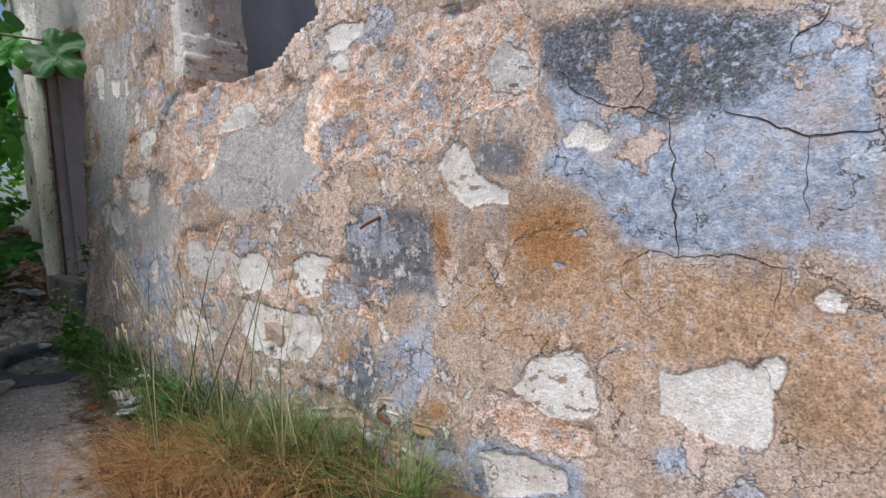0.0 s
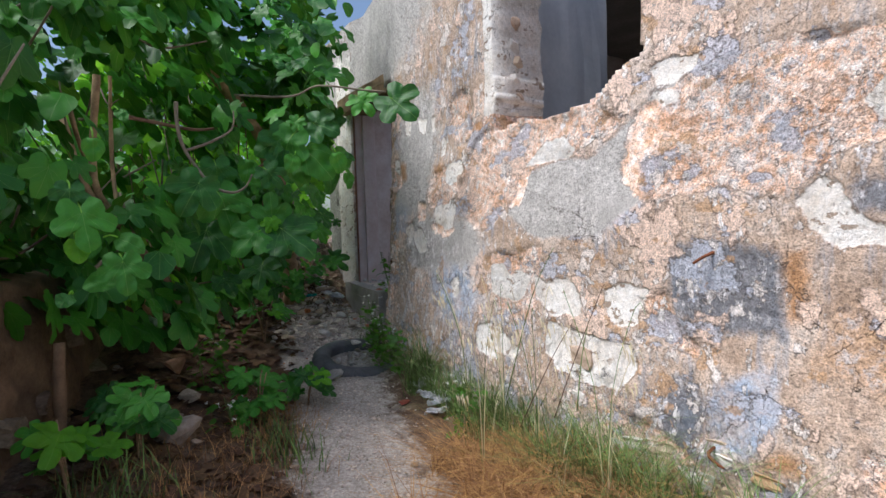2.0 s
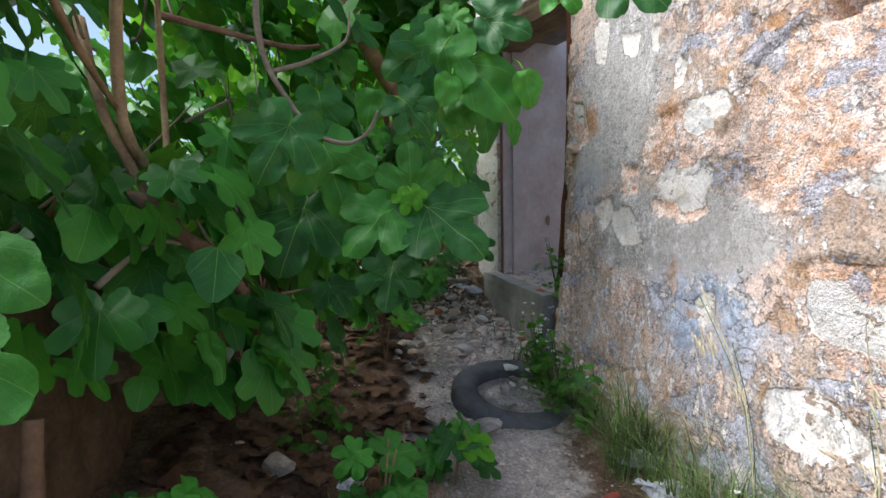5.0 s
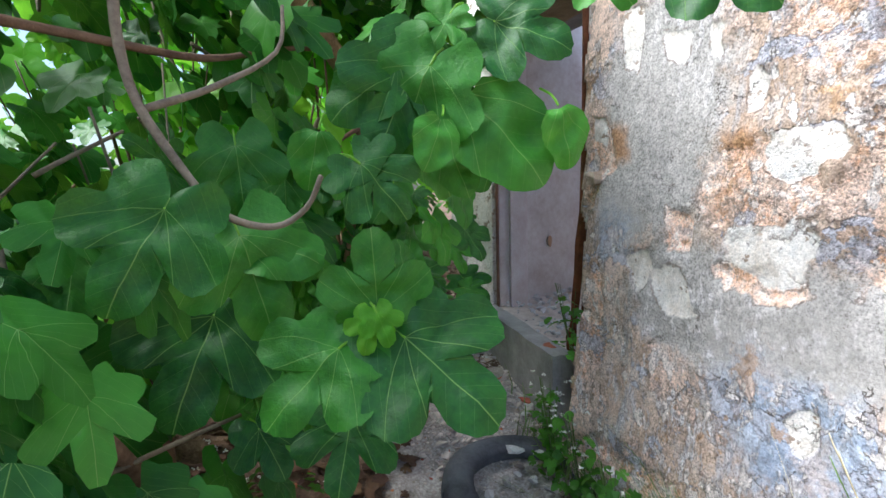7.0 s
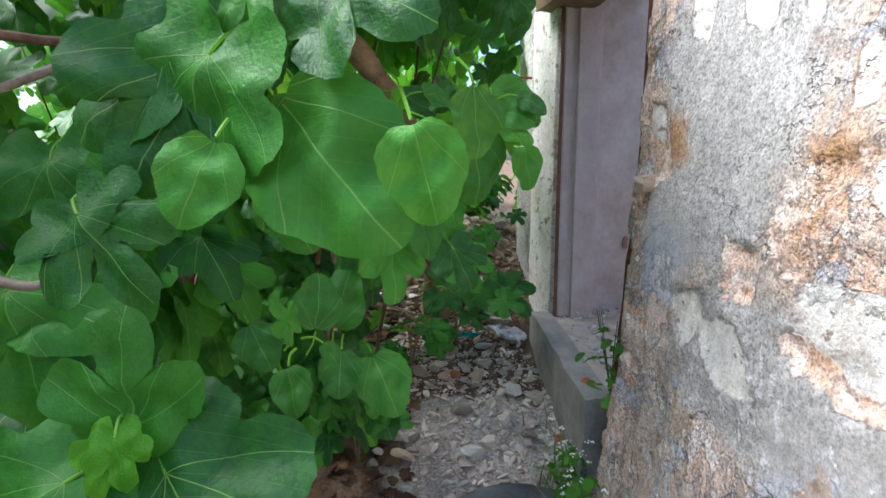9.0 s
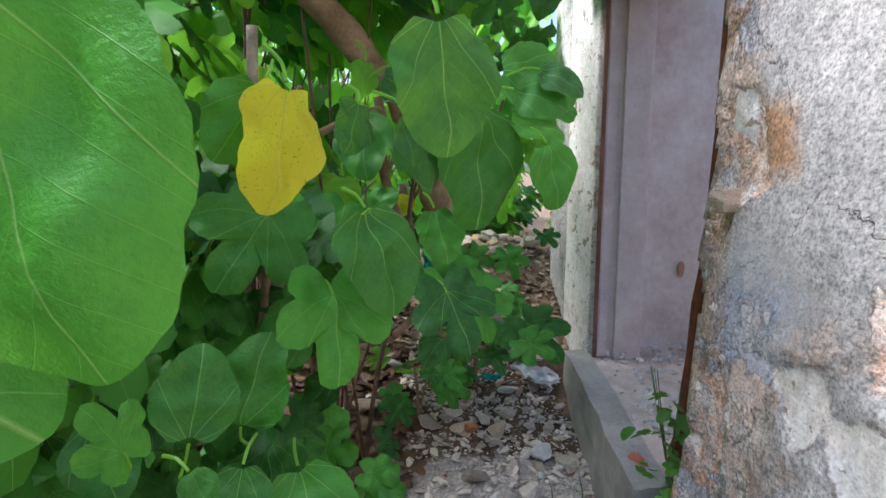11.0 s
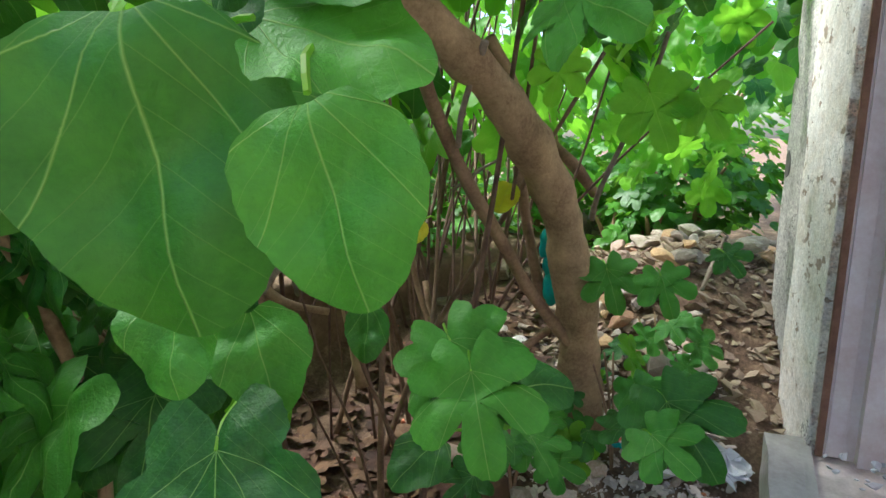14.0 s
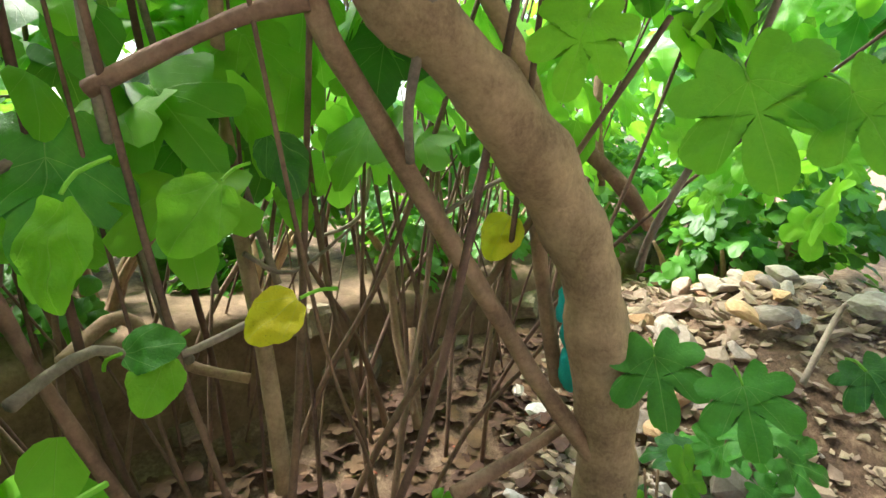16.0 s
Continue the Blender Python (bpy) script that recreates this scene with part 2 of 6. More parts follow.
    colour = mix(tree, maths(tree, "MULTIPLY", mask("rust", 0.25, 0.9), 0.8), colour, (0.40, 0.19, 0.065))
    colour = mix(tree, maths(tree, "MULTIPLY", mask("dark", 0.2, 1.0), 0.9), colour, ramp(tree, fine, (0.35, (0.07, 0.08, 0.10)), (0.7, (0.24, 0.25, 0.28))))
    bare = ramp(tree, maths(tree, "ADD", maths(tree, "MULTIPLY", middle, 0.45), maths(tree, "MULTIPLY", fine, 0.55)),
                (0.34, (0.46, 0.25, 0.15)), (0.43, (0.66, 0.40, 0.26)), (0.51, (0.80, 0.58, 0.46)), (0.60, (0.88, 0.78, 0.72)))
    bare_mask = mask("bare", 0.05, 0.9)
    colour = mix(tree, bare_mask, colour, bare)
    flecks = span(tree, tex(15.0, 7.0, 0.7, (1.5, 1, 0.7)), 0.52, 0.6)
    fleck_mask = maths(tree, "MULTIPLY", mask("fleck", 0.3, 0.6), flecks)
    colour = mix(tree, maths(tree, "MULTIPLY", fleck_mask, 0.8), colour, ramp(tree, fine, (0.35, (0.55, 0.50, 0.50)), (0.6, (0.76, 0.73, 0.74))))
    lichen = maths(tree, "MULTIPLY", mask("lichen", 0.25, 0.8), span(tree, tex(48.0, 5.0, 0.7), 0.40, 0.56))
    colour = mix(tree, maths(tree, "MULTIPLY", lichen, 0.85), colour, ramp(tree, grit, (0.3, (0.045, 0.05, 0.05)), (0.7, (0.20, 0.20, 0.20))))
    white_mask = mask("white", 0.04, 0.45)
    colour = mix(tree, white_mask, colour, ramp(tree, maths(tree, "ADD", maths(tree, "MULTIPLY", middle, 0.6), maths(tree, "MULTIPLY", fine, 0.4)), (0.34, (0.62, 0.54, 0.46)), (0.5, (0.78, 0.73, 0.68)), (0.66, (0.84, 0.82, 0.80))))
    colour = mix(tree, maths(tree, "MULTIPLY", maths(tree, "MULTIPLY", white_mask, span(tree, tex(13.0, 6.0, 0.6, (1, 1, 1.4)), 0.60, 0.62)), span(tree, broad, 0.40, 0.5)), colour, (0.34, 0.26, 0.20))
    for key, ragged in (("white", 0.45), ("bare", 0.9)):
        level = maths(tree, "ADD", masks[key], maths(tree, "MULTIPLY", edge, ragged))
        rim = maths(tree, "SUBTRACT", span(tree, level, 0.42, 0.45), span(tree, level, 0.47, 0.50))
        colour = mix(tree, maths(tree, "MULTIPLY", maths(tree, "MULTIPLY", rim, span(tree, middle, 0.46, 0.54)), 0.6), colour, (0.16, 0.105, 0.075))
    # broken remains of older coats
    at = tree.nodes.new("ShaderNodeAttribute")
    at.attribute_name = "busy"
    busy = at.outputs["Fac"]

    def scraps(scale, level, stretch=(1, 1, 1), sharp=0.012):
        lift = maths(tree, "MULTIPLY_ADD", busy, 0.09, -0.09)
        return span(tree, maths(tree, "ADD", tex(scale, 10.0, 0.62, stretch), lift), level - sharp, level + sharp)

    keep = maths(tree, "SUBTRACT", 1.0, maths(tree, "MAXIMUM", white_mask, mask("grey", 0.12, 0.5)))
    s_pink = maths(tree, "MULTIPLY", scraps(3.1, 0.54, (1.1, 1, 0.9)), keep)
    s_blue = maths(tree, "MULTIPLY", scraps(4.3, 0.56, (0.8, 1, 1.2)), keep)
    s_pale = maths(tree, "MULTIPLY", scraps(7.7, 0.575, (1.2, 1, 0.9)), keep)
    s_ochre = maths(tree, "MULTIPLY", scraps(5.6, 0.60), keep)
    s_white = maths(tree, "MULTIPLY", scraps(10.5, 0.61, (1.3, 1, 0.8)), keep)
    colour = mix(tree, maths(tree, "MULTIPLY", s_pink, 0.8), colour, (0.72, 0.54, 0.44))
    colour = mix(tree, maths(tree, "MULTIPLY", s_blue, 0.75), colour, (0.46, 0.48, 0.56))
    colour = mix(tree, maths(tree, "MULTIPLY", s_ochre, 0.7), colour, (0.45, 0.27, 0.14))
    colour = mix(tree, maths(tree, "MULTIPLY", s_pale, 0.8), colour, (0.74, 0.67, 0.63))
    colour = mix(tree, maths(tree, "MULTIPLY", s_white, 0.80), colour, (0.80, 0.76, 0.74))
    scrap_height = maths(tree, "ADD", maths(tree, "MULTIPLY", maths(tree, "ADD", s_pink, s_pale), 0.45), maths(tree, "MULTIPLY", maths(tree, "ADD", s_blue, s_white), -0.4))
    # dark thin rims where a coat breaks off
    rims = maths(tree, "SUBTRACT", scraps(3.1, 0.535, (1.1, 1, 0.9)), scraps(3.1, 0.548, (1.1, 1, 0.9)))
    colour = mix(tree, maths(tree, "MULTIPLY", maths(tree, "MULTIPLY", rims, keep), 0.5), colour, (0.16, 0.11, 0.09))
    # chip shadows, put into the colour as thin dark rims
    for scale, level, stretch in ((7.7, 0.575, (1.2, 1, 0.9)), (10.5, 0.61, (1.3, 1, 0.8)), (4.3, 0.56, (0.8, 1, 1.2))):
        rims = maths(tree, "SUBTRACT", scraps(scale, level - 0.004, stretch, 0.006), scraps(scale, level + 0.008, stretch, 0.006))
        colour = mix(tree, maths(tree, "MULTIPLY", maths(tree, "MULTIPLY", rims, keep), 0.5), colour, (0.14, 0.10, 0.085))
    # pale chips and dark pits scattered over everything
    colour = mix(tree, maths(tree, "MULTIPLY", span(tree, tex(34.0, 6.0, 0.65), 0.64, 0.70), 0.6), colour, (0.70, 0.66, 0.62))
    colour = mix(tree, maths(tree, "MULTIPLY", span(tree, tex(60.0, 3.0, 0.5), 0.68, 0.74), 0.7), colour, (0.11, 0.09, 0.08))
    # cracks
    warp = tree.nodes.new("ShaderNodeVectorMath")
    warp.operation = "MULTIPLY_ADD"
    wnoise = node(tree, "ShaderNodeTexNoise", Scale=5.0, Detail=5.0, Roughness=0.65)
    tree.links.new(co, wnoise.inputs["Vector"])
    tree.links.new(wnoise.outputs["Color"], warp.inputs[0])
    warp.inputs[1].default_value = (0.3, 0.3, 0.3)
    tree.links.new(co, warp.inputs[2])
    cells = tree.nodes.new("ShaderNodeTexVoronoi")
    cells.feature = "DISTANCE_TO_EDGE"
    cells.inputs["Scale"].default_value = 1.7
    tree.links.new(warp.outputs[0], cells.inputs["Vector"])
    thin = span(tree, cells.outputs["Distance"], 0.0055, 0.0015)
    crack = maths(tree, "MULTIPLY", thin, span(tree, middle, 0.42, 0.55))
    colour = mix(tree, maths(tree, "MULTIPLY", crack, 0.75), colour, (0.10, 0.075, 0.06))
    speck = maths(tree, "MULTIPLY", ramp(tree, grit, (0.36, (0.40, 0.40, 0.40)), (0.47, (1.0, 1.0, 1.0)), (0.62, (1.38, 1.38, 1.38))), 1.0)
    mottle = maths(tree, "MULTIPLY", ramp(tree, tex(42.0, 8.0, 0.75), (0.36, (0.62, 0.62, 0.62)), (0.60, (1.32, 1.32, 1.32))), 1.0)
    colour = mix(tree, maths(tree, "MULTIPLY_ADD", maths(tree, "MAXIMUM", white_mask, mask("blue", 0.22, 0.9)), -0.45, 0.82), colour, mix(tree, 1.0, speck, mottle, "MULTIPLY"), "MULTIPLY")
    tree.links.new(colour, shader.inputs["Base Color"])
    rough = maths(tree, "ADD", maths(tree, "MULTIPLY", fine, 0.7), maths(tree, "MULTIPLY", grit, 0.45))
    rough = maths(tree, "MULTIPLY", rough, maths(tree, "MULTIPLY_ADD", maths(tree, "MAXIMUM", bare_mask, lichen), 1.4, 0.8))
    height = maths(tree, "SUBTRACT", rough, maths(tree, "MULTIPLY", maths(tree, "MAXIMUM", maths(tree, "MULTIPLY", bare_mask, 0.5), crack), 0.9))
    height = maths(tree, "ADD", height, maths(tree, "MULTIPLY", maths(tree, "SUBTRACT", fleck_mask, white_mask), 0.35))
    height = maths(tree, "ADD", height, scrap_height)
    height = maths(tree, "MULTIPLY", height, maths(tree, "SUBTRACT", 1.0, maths(tree, "MULTIPLY", mask("grey", 0.12, 0.5), 0.7)))
    bump(tree, shader, height, 0.9, 0.016)
    return m


def earth_material():
    m, tree, shader = material("dry_earth", 0.95)
    big, middle, fine = noise_node(tree, 1.3), noise_node(tree, 9.0, 8.0, 0.7), noise_node(tree, 60.0, 6.0, 0.7)
    at = tree.nodes.new("ShaderNodeAttribute")
    at.attribute_name = "track"
    soil = ramp(tree, maths(tree, "ADD", maths(tree, "MULTIPLY", middle, 0.6), maths(tree, "MULTIPLY", fine, 0.4)), (0.36, (0.045, 0.026, 0.016)), (0.5, (0.16, 0.10, 0.062)), (0.66, (0.36, 0.25, 0.16)))
    grit = ramp(tree, maths(tree, "ADD", maths(tree, "MULTIPLY", middle, 0.4), maths(tree, "MULTIPLY", fine, 0.6)), (0.33, (0.20, 0.17, 0.145)), (0.5, (0.45, 0.40, 0.36)), (0.62, (0.70, 0.66, 0.61)))
    edge = span(tree, maths(tree, "ADD", at.outputs["Fac"], maths(tree, "MULTIPLY", maths(tree, "SUBTRACT", middle, 0.5), 0.9)), 0.35, 0.65)
    colour = mix(tree, edge, soil, grit)
    tree.links.new(colour, shader.inputs["Base Color"])
    bump(tree, shader, maths(tree, "ADD", fine, maths(tree, "MULTIPLY", middle, 1.5)), 0.8, 0.015)
    return m


PLASTER, EARTH = plaster_material(), earth_material()
BANK_EARTH = simple("bank_earth", (0.06, 0.036, 0.02), (0.30, 0.20, 0.12), 6.0, 0.95, 0.9, 0.02)
BANK_STONE = simple("bank_stone", (0.14, 0.10, 0.065), (0.40, 0.31, 0.22), 8.0, 0.95, 0.8, 0.015, 0.5)
INNER = simple("faded_inner_plaster", (0.52, 0.41, 0.36), (0.92, 0.89, 0.88), 3.0, 0.9, 0.7, 0.006)
LAVENDER = simple("faded_frame_paint", (0.64, 0.50, 0.47), (0.90, 0.85, 0.85), 6.0, 0.85, 0.4, 0.004)
BLUE_GREY = simple("blue_grey_plaster", (0.44, 0.48, 0.53), (0.66, 0.69, 0.73), 3.0, 0.9, 0.4, 0.006)
# plaster coloured dark to stand for the shade inside the rooms
SHADE_PLASTER = simple("shade_plaster", (0.10, 0.09, 0.08), (0.26, 0.24, 0.22), 3.0, 0.9, 0.4, 0.006)


# ---- building helpers ----
def mesh_object(name, verts, faces, mat, parent=None, smooth=False, uv=None):
    me = bpy.data.meshes.new(name)
    me.from_pydata([tuple(v) for v in verts], [], [tuple(int(i) for i in f) for f in faces])
    if uv is not None:
        layer = me.uv_layers.new(name="UVMap")
        loops = np.empty(len(me.loops), int)
        me.loops.foreach_get("vertex_index", loops)
        layer.data.foreach_set("uv", np.asarray(uv, float)[loops].ravel())
    if smooth:
        me.polygons.foreach_set("use_smooth", [True] * len(me.polygons))
    me.materials.append(mat)
    ob = new(name, me)
    ob.parent = parent
    return ob


def part(name, bm, mat, parent=None, label="", smooth=False):
    """One mesh object from a bmesh."""
    me = bpy.data.meshes.new(name)
    bm.to_mesh(me)
    bm.free()
    if smooth:
        me.polygons.foreach_set("use_smooth", [True] * len(me.polygons))
    me.materials.append(mat)
    ob = new(name, me)
    ob.parent = parent
    return tagged(ob, label)


def block(lo, hi, bevel=0.01, rough=0.0, cuts=0, seed=0):
    """A box between two corners, with worn edges."""
    bm = bmesh.new()
    bmesh.ops.create_cube(bm, size=1)
    for v in bm.verts:
        v.co = Vector([lo[i] + (v.co[i] + 0.5) * (hi[i] - lo[i]) for i in range(3)])
    if cuts:
        bmesh.ops.subdivide_edges(bm, edges=bm.edges[:], cuts=cuts, use_grid_fill=True)
    if bevel and not cuts:
        bmesh.ops.bevel(bm, geom=bm.edges[:], offset=bevel, segments=2, affect="EDGES")
    if rough:
        for v in bm.verts:
            v.co += noise.noise_vector(v.co * 6 + Vector((seed, 0, 0))) * rough + noise.noise_vector(v.co * 25) * rough * 0.4
    return bm


def stone_mesh(name, seed, flat=1.0, level=2):
    """A rough angular stone about one metre across, to be scaled."""
    rnd = random.Random(seed)
    bm = bmesh.new()
    bmesh.ops.create_icosphere(bm, subdivisions=level, radius=0.5)
    planes = []
    for _ in range(12):
        n = Vector((rnd.gauss(0, 1), rnd.gauss(0, 1), rnd.gauss(0, 1))).normalized()
        planes.append((n, rnd.uniform(0.2, 0.36)))
    for v in bm.verts:
        for n, d in planes:
            over = v.co.dot(n) - d
            if over > 0:
                v.co -= n * over
        v.co += noise.noise_vector(v.co * 3 + Vector((seed * 3.1, 0, 0))) * 0.05
        v.co.z *= flat
    me = bpy.data.meshes.new(name)
    bm.to_mesh(me)
    bm.free()
    return me


def tube_data(points, r0, r1, sides=7, rough=0.0, seed=0, sub=3):
    """Vertices and faces of a tapered limb along smoothed points."""
    pts = [Vector(p) for p in points]
    fine = []
    for i in range(len(pts) - 1):
        a, b, c, d = pts[max(i - 1, 0)], pts[i], pts[i + 1], pts[min(i + 2, len(pts) - 1)]
        for k in range(sub):
            s = k / sub
            fine.append(0.5 * ((2 * b) + (c - a) * s + (2 * a - 5 * b + 4 * c - d) * s * s + (3 * b - a - 3 * c + d) * s**3))
    fine.append(pts[-1])
    verts, faces, side = [], [], Vector((0.31, 0.2, 0.93))
    for i, p in enumerate(fine):
        along = (fine[min(i + 1, len(fine) - 1)] - fine[max(i - 1, 0)]).normalized()
        u = along.cross(side)
        u = u.normalized() if u.length > 1e-3 else along.orthogonal().normalized()
        w = along.cross(u)
        s = i / (len(fine) - 1)
        r = r0 + (r1 - r0) * s
        r *= 1 + 0.12 * noise.noise(p * 14 + Vector((seed, 0, 0))) + rough * noise.noise(p * 7 + Vector((0, seed, 0)))
        for k in range(sides):
            a = 2 * math.pi * k / sides
            rr = r * (1 + rough * 0.8 * noise.noise(p * 11 + Vector((math.cos(a), math.sin(a), seed))))
            verts.append(p + u * math.cos(a) * rr + w * math.sin(a) * rr)
    for i in range(len(fine) - 1):
        for k in range(sides):
            n = (k + 1) % sides
            faces.append((i * sides + k, i * sides + n, (i + 1) * sides + n, (i + 1) * sides + k))
    faces.append(tuple(range(sides))[::-1])
    faces.append(tuple((len(fine) - 1) * sides + k for k in range(sides)))
    return verts, faces


def empty(name, place=(0, 0, 0)):
    e = new(name)
    e.location = place
    return e


# ---- ground ----
def bank_line(x):
    """The foot of the bank across from the house, as y at each x."""
    return np.interp(x, [-12, -8.6, -7.7, -7.0, -6.3, -5.4, -4.4, -3.4, -2.6, -1.6, -0.5, 3], [1.5, 1.25, 0.75, 0.25, -0.12, -0.38, -0.55, -0.8, -1.15, -1.7, -2.1, -2.4])


def ground_height(x, y):
    x, y = np.asarray(x, float), np.asarray(y, float)
    z = np.interp(x, [-40, -12, -8.0, -7.3, -6.7, -6.1, -5.6, -5.2, -4.2, -3.2, -2, 0, 4], [1.0, 1.0, 0.95, 0.78, 0.52, 0.42, 0.30, 0.15, 0.05, -0.02, -0.08, -0.12, -0.12])
    z = z + 0.22 * step(y, 0.7, -0.5) * step(x, -1.5, -3.5) + 0.10 * step(y, 1.45, 1.85) * step(x, -6.3, -4.0)
    z = z + 0.05 * (fbm(x * 1.7, y * 1.7, 5) - 0.5) + 0.025 * (fbm(x * 9, y * 9, 9) - 0.5) + 0.05 * (fbm(x * 6, y * 6, 3) - 0.5) * step(x, -5.3, -5.9)
    z = z + 0.28 * np.exp(-(((x + 7.8) / 0.6) ** 2) - ((y - 2.0) / 0.55) ** 2)
    back = step(bank_line(x) - y, 0.10, 0.32)
    return z * (1 - back) + back * (1.08 + 0.12 * (fbm(x * 1.2, y * 1.2, 7) - 0.5)) * 1.0


def gz(x, y):
    return float(ground_height(np.array([x]), np.array([y]))[0])


def axis(lo, hi, fine, far, grow=1.35):
    mid = list(np.arange(lo, hi + fine / 2, fine))
    for sign, start in ((-1, lo), (1, hi)):
        d, at, some = fine, start, []
        while abs(at) < far:
            d *= grow
            at += sign * d
            some.append(at)
        mid = some[::-1] + mid if sign < 0 else mid + some
    return np.array(mid)


def grid_faces(nx, ny):
    i, j = np.meshgrid(np.arange(nx - 1), np.arange(ny - 1), indexing="ij")
    a = (i * ny + j).ravel()
    return np.stack([a, a + ny, a + ny + 1, a + 1], 1)


gx, gy = axis(-8.6, 1.0, 0.04, 400), axis(-1.6, 2.3, 0.04, 400)
GX, GY = np.meshgrid(gx, gy, indexing="ij")
GZ = ground_height(GX, GY)
ground = mesh_object("ground", np.stack([GX, GY, GZ], -1).reshape(-1, 3), grid_faces(len(gx), len(gy)), EARTH, smooth=True)
path_y = np.interp(GX, [-7, -5, -4, -3, -2, 0], [1.5, 1.25, 1.0, 0.7, 0.5, 0.4])
track = 1 - np.clip(np.abs(GY - path_y) / np.interp(GX, [-6, -5.2, -4, -2, 0], [0.9, 0.55, 0.34, 0.38, 0.5]), 0, 2) / 2
track = track * step(GY, 0.75, 1.1 + 0.35 * step(GX, -6.0, -6.6)) ** step(GX, -5.0, -5.6) * (1 - 0.9 * step(GX, -5.8, -6.3))
ground.data.attributes.new("track", "FLOAT", "POINT").data.foreach_set("value", track.ravel())
tagged(ground, "dry earth path with gravel, rising towards the doorway", "ground", kind="structure")


# ---- the house front ----
WINDOW, DOOR = (-3.44, -2.32, 1.98, 3.35), (-6.56, -5.04, 0.30, 2.74)
PATCHES = {}


def patch(kind, x, z, rx, rz, turn=0.0, power=2.0):
    PATCHES.setdefault(kind, []).append((x, z, rx, rz, radians(turn), power))


SHAPES = {}


def shape(kind, *corners):
    SHAPES.setdefault(kind, []).append(corners)


def within(corners, x, z):
    """How far places lie inside a closed outline, in metres; less than 0 outside."""
    far, odd = np.full_like(x, 9.0), np.zeros(x.shape, bool)
    for (ax, az), (bx_, bz_) in zip(corners, corners[1:] + corners[:1]):
        ux, uz = bx_ - ax, bz_ - az
        s = np.clip(((x - ax) * ux + (z - az) * uz) / (ux * ux + uz * uz + 1e-9), 0, 1)
        far = np.minimum(far, np.hypot(x - ax - s * ux, z - az - s * uz))
        if abs(uz) > 1e-9:
            odd ^= ((az > z) != (bz_ > z)) & (x < ux * (z - az) / uz + ax)
    return np.where(odd, far, -far)


def facade_y(x, z):
    y = 1.90 + 0.13 * step(z, 1.1, 2.4) - 0.13 * step(z, 1.1, -0.1)
    y = y - 0.07 * np.exp(-(((x + 3.5) / 0.9) ** 2)) + 0.06 * step(x, -2.8, -1.6) + 0.24 * step(x, -4.9, -6.4)
    s = step(x, -6.2, -6.5)
    return y * (1 - s) + 2.20 * s


# bare patches where the coats have fallen
patch("white", -3.36, 0.54, 0.15, 0.08, -15)
patch("white", -3.95, 1.74, 0.13, 0.075)
patch("white", -4.02, 1.42, 0.17, 0.09, 0, 4)
patch("white", -6.80, 1.8, 0.26, 1.6, 0, 9)
patch("bare", -3.45, 1.72, 0.28, 0.28, 15)
patch("bare", -3.52, 1.45, 0.22, 0.16)
patch("bare", -5.02, 1.75, 0.07, 0.24)
patch("bare", -4.95, 0.95, 0.08, 0.30)
patch("bare", -4.10, 1.62, 0.22, 0.15)
patch("bare", -4.05, 1.32, 0.20, 0.05)
patch("bare", -3.90, 2.15, 0.18, 0.20)
patch("bare", -4.60, 0.30, 0.40, 0.14)
patch("blue", -4.82, 1.42, 0.10, 0.20)
patch("blue", -3.85, 0.95, 0.35, 0.35)
patch("blue", 0.6, 1.3, 0.6, 0.9)
patch("lichen", -2.0, -0.02, 0.7, 0.10)
patch("rust", -4.17, 1.72, 0.09, 0.09)
patch("rust", -3.66, 1.98, 0.10, 0.12)
patch("grey", -4.62, 1.95, 0.36, 0.55, 0, 3)
patch("grey", -4.35, 1.20, 0.35, 0.25)
patch("grey", -3.80, 1.20, 0.3, 0.2)
patch("grey", -5.9, 3.3, 1.6, 0.6)
patch("grey", -7.25, 1.8, 0.20, 1.5, 0, 6)
patch("fleck", -4.30, 0.85, 0.65, 0.50)
patch("fleck", -4.10, 2.35, 0.55, 0.40)
patch("fleck", -3.20, 0.50, 0.70, 0.40)
patch("fleck", -2.30, 0.35, 0.60, 0.30)
patch("fleck", -1.85, 1.0, 0.25, 0.20)
patch("fleck", -5.0, 0.5, 0.4, 0.3)
patch("fleck", -1.4, 1.75, 0.5, 0.4)

# coats and stains with corners of their own
shape("white", (-1.11, 0.57), (-0.98, 0.63), (-0.92, 0.63), (-0.88, 0.56), (-0.85, 0.42), (-0.91, 0.39), (-1.04, 0.38), (-1.15, 0.43), (-1.19, 0.45))
shape("white", (-0.65, 0.61), (-0.57, 0.6), (-0.48, 0.63), (-0.45, 0.65), (-0.38, 0.63), (-0.32, 0.69), (-0.29, 0.65), (-0.32, 0.57), (-0.34, 0.42), (-0.41, 0.39), (-0.52, 0.41), (-0.64, 0.46))
shape("bare", (-1.29, 0.44), (-1.17, 0.42), (-0.97, 0.38), (-0.87, 0.37), (-0.85, 0.29), (-0.97, 0.24), (-1.21, 0.26), (-1.3, 0.35))
shape("blue", (-1.42, 0.23), (-1.28, 0.24), (-1.06, 0.25), (-0.91, 0.22), (-0.89, 0.11), (-1.42, -0.04))
shape("white", (-1.33, 0.19), (-1.13, 0.22), (-0.97, 0.2), (-0.95, 0.13), (-1.31, 0.01))
shape("dark", (-2.12, 0.46), (-2.05, 0.54), (-1.93, 0.52), (-1.87, 0.43), (-1.9, 0.33), (-1.98, 0.2), (-2.07, 0.22), (-2.13, 0.35))
shape("blue", (-2.06, 0.41), (-1.94, 0.45), (-1.92, 0.35), (-1.99, 0.29), (-2.05, 0.32))
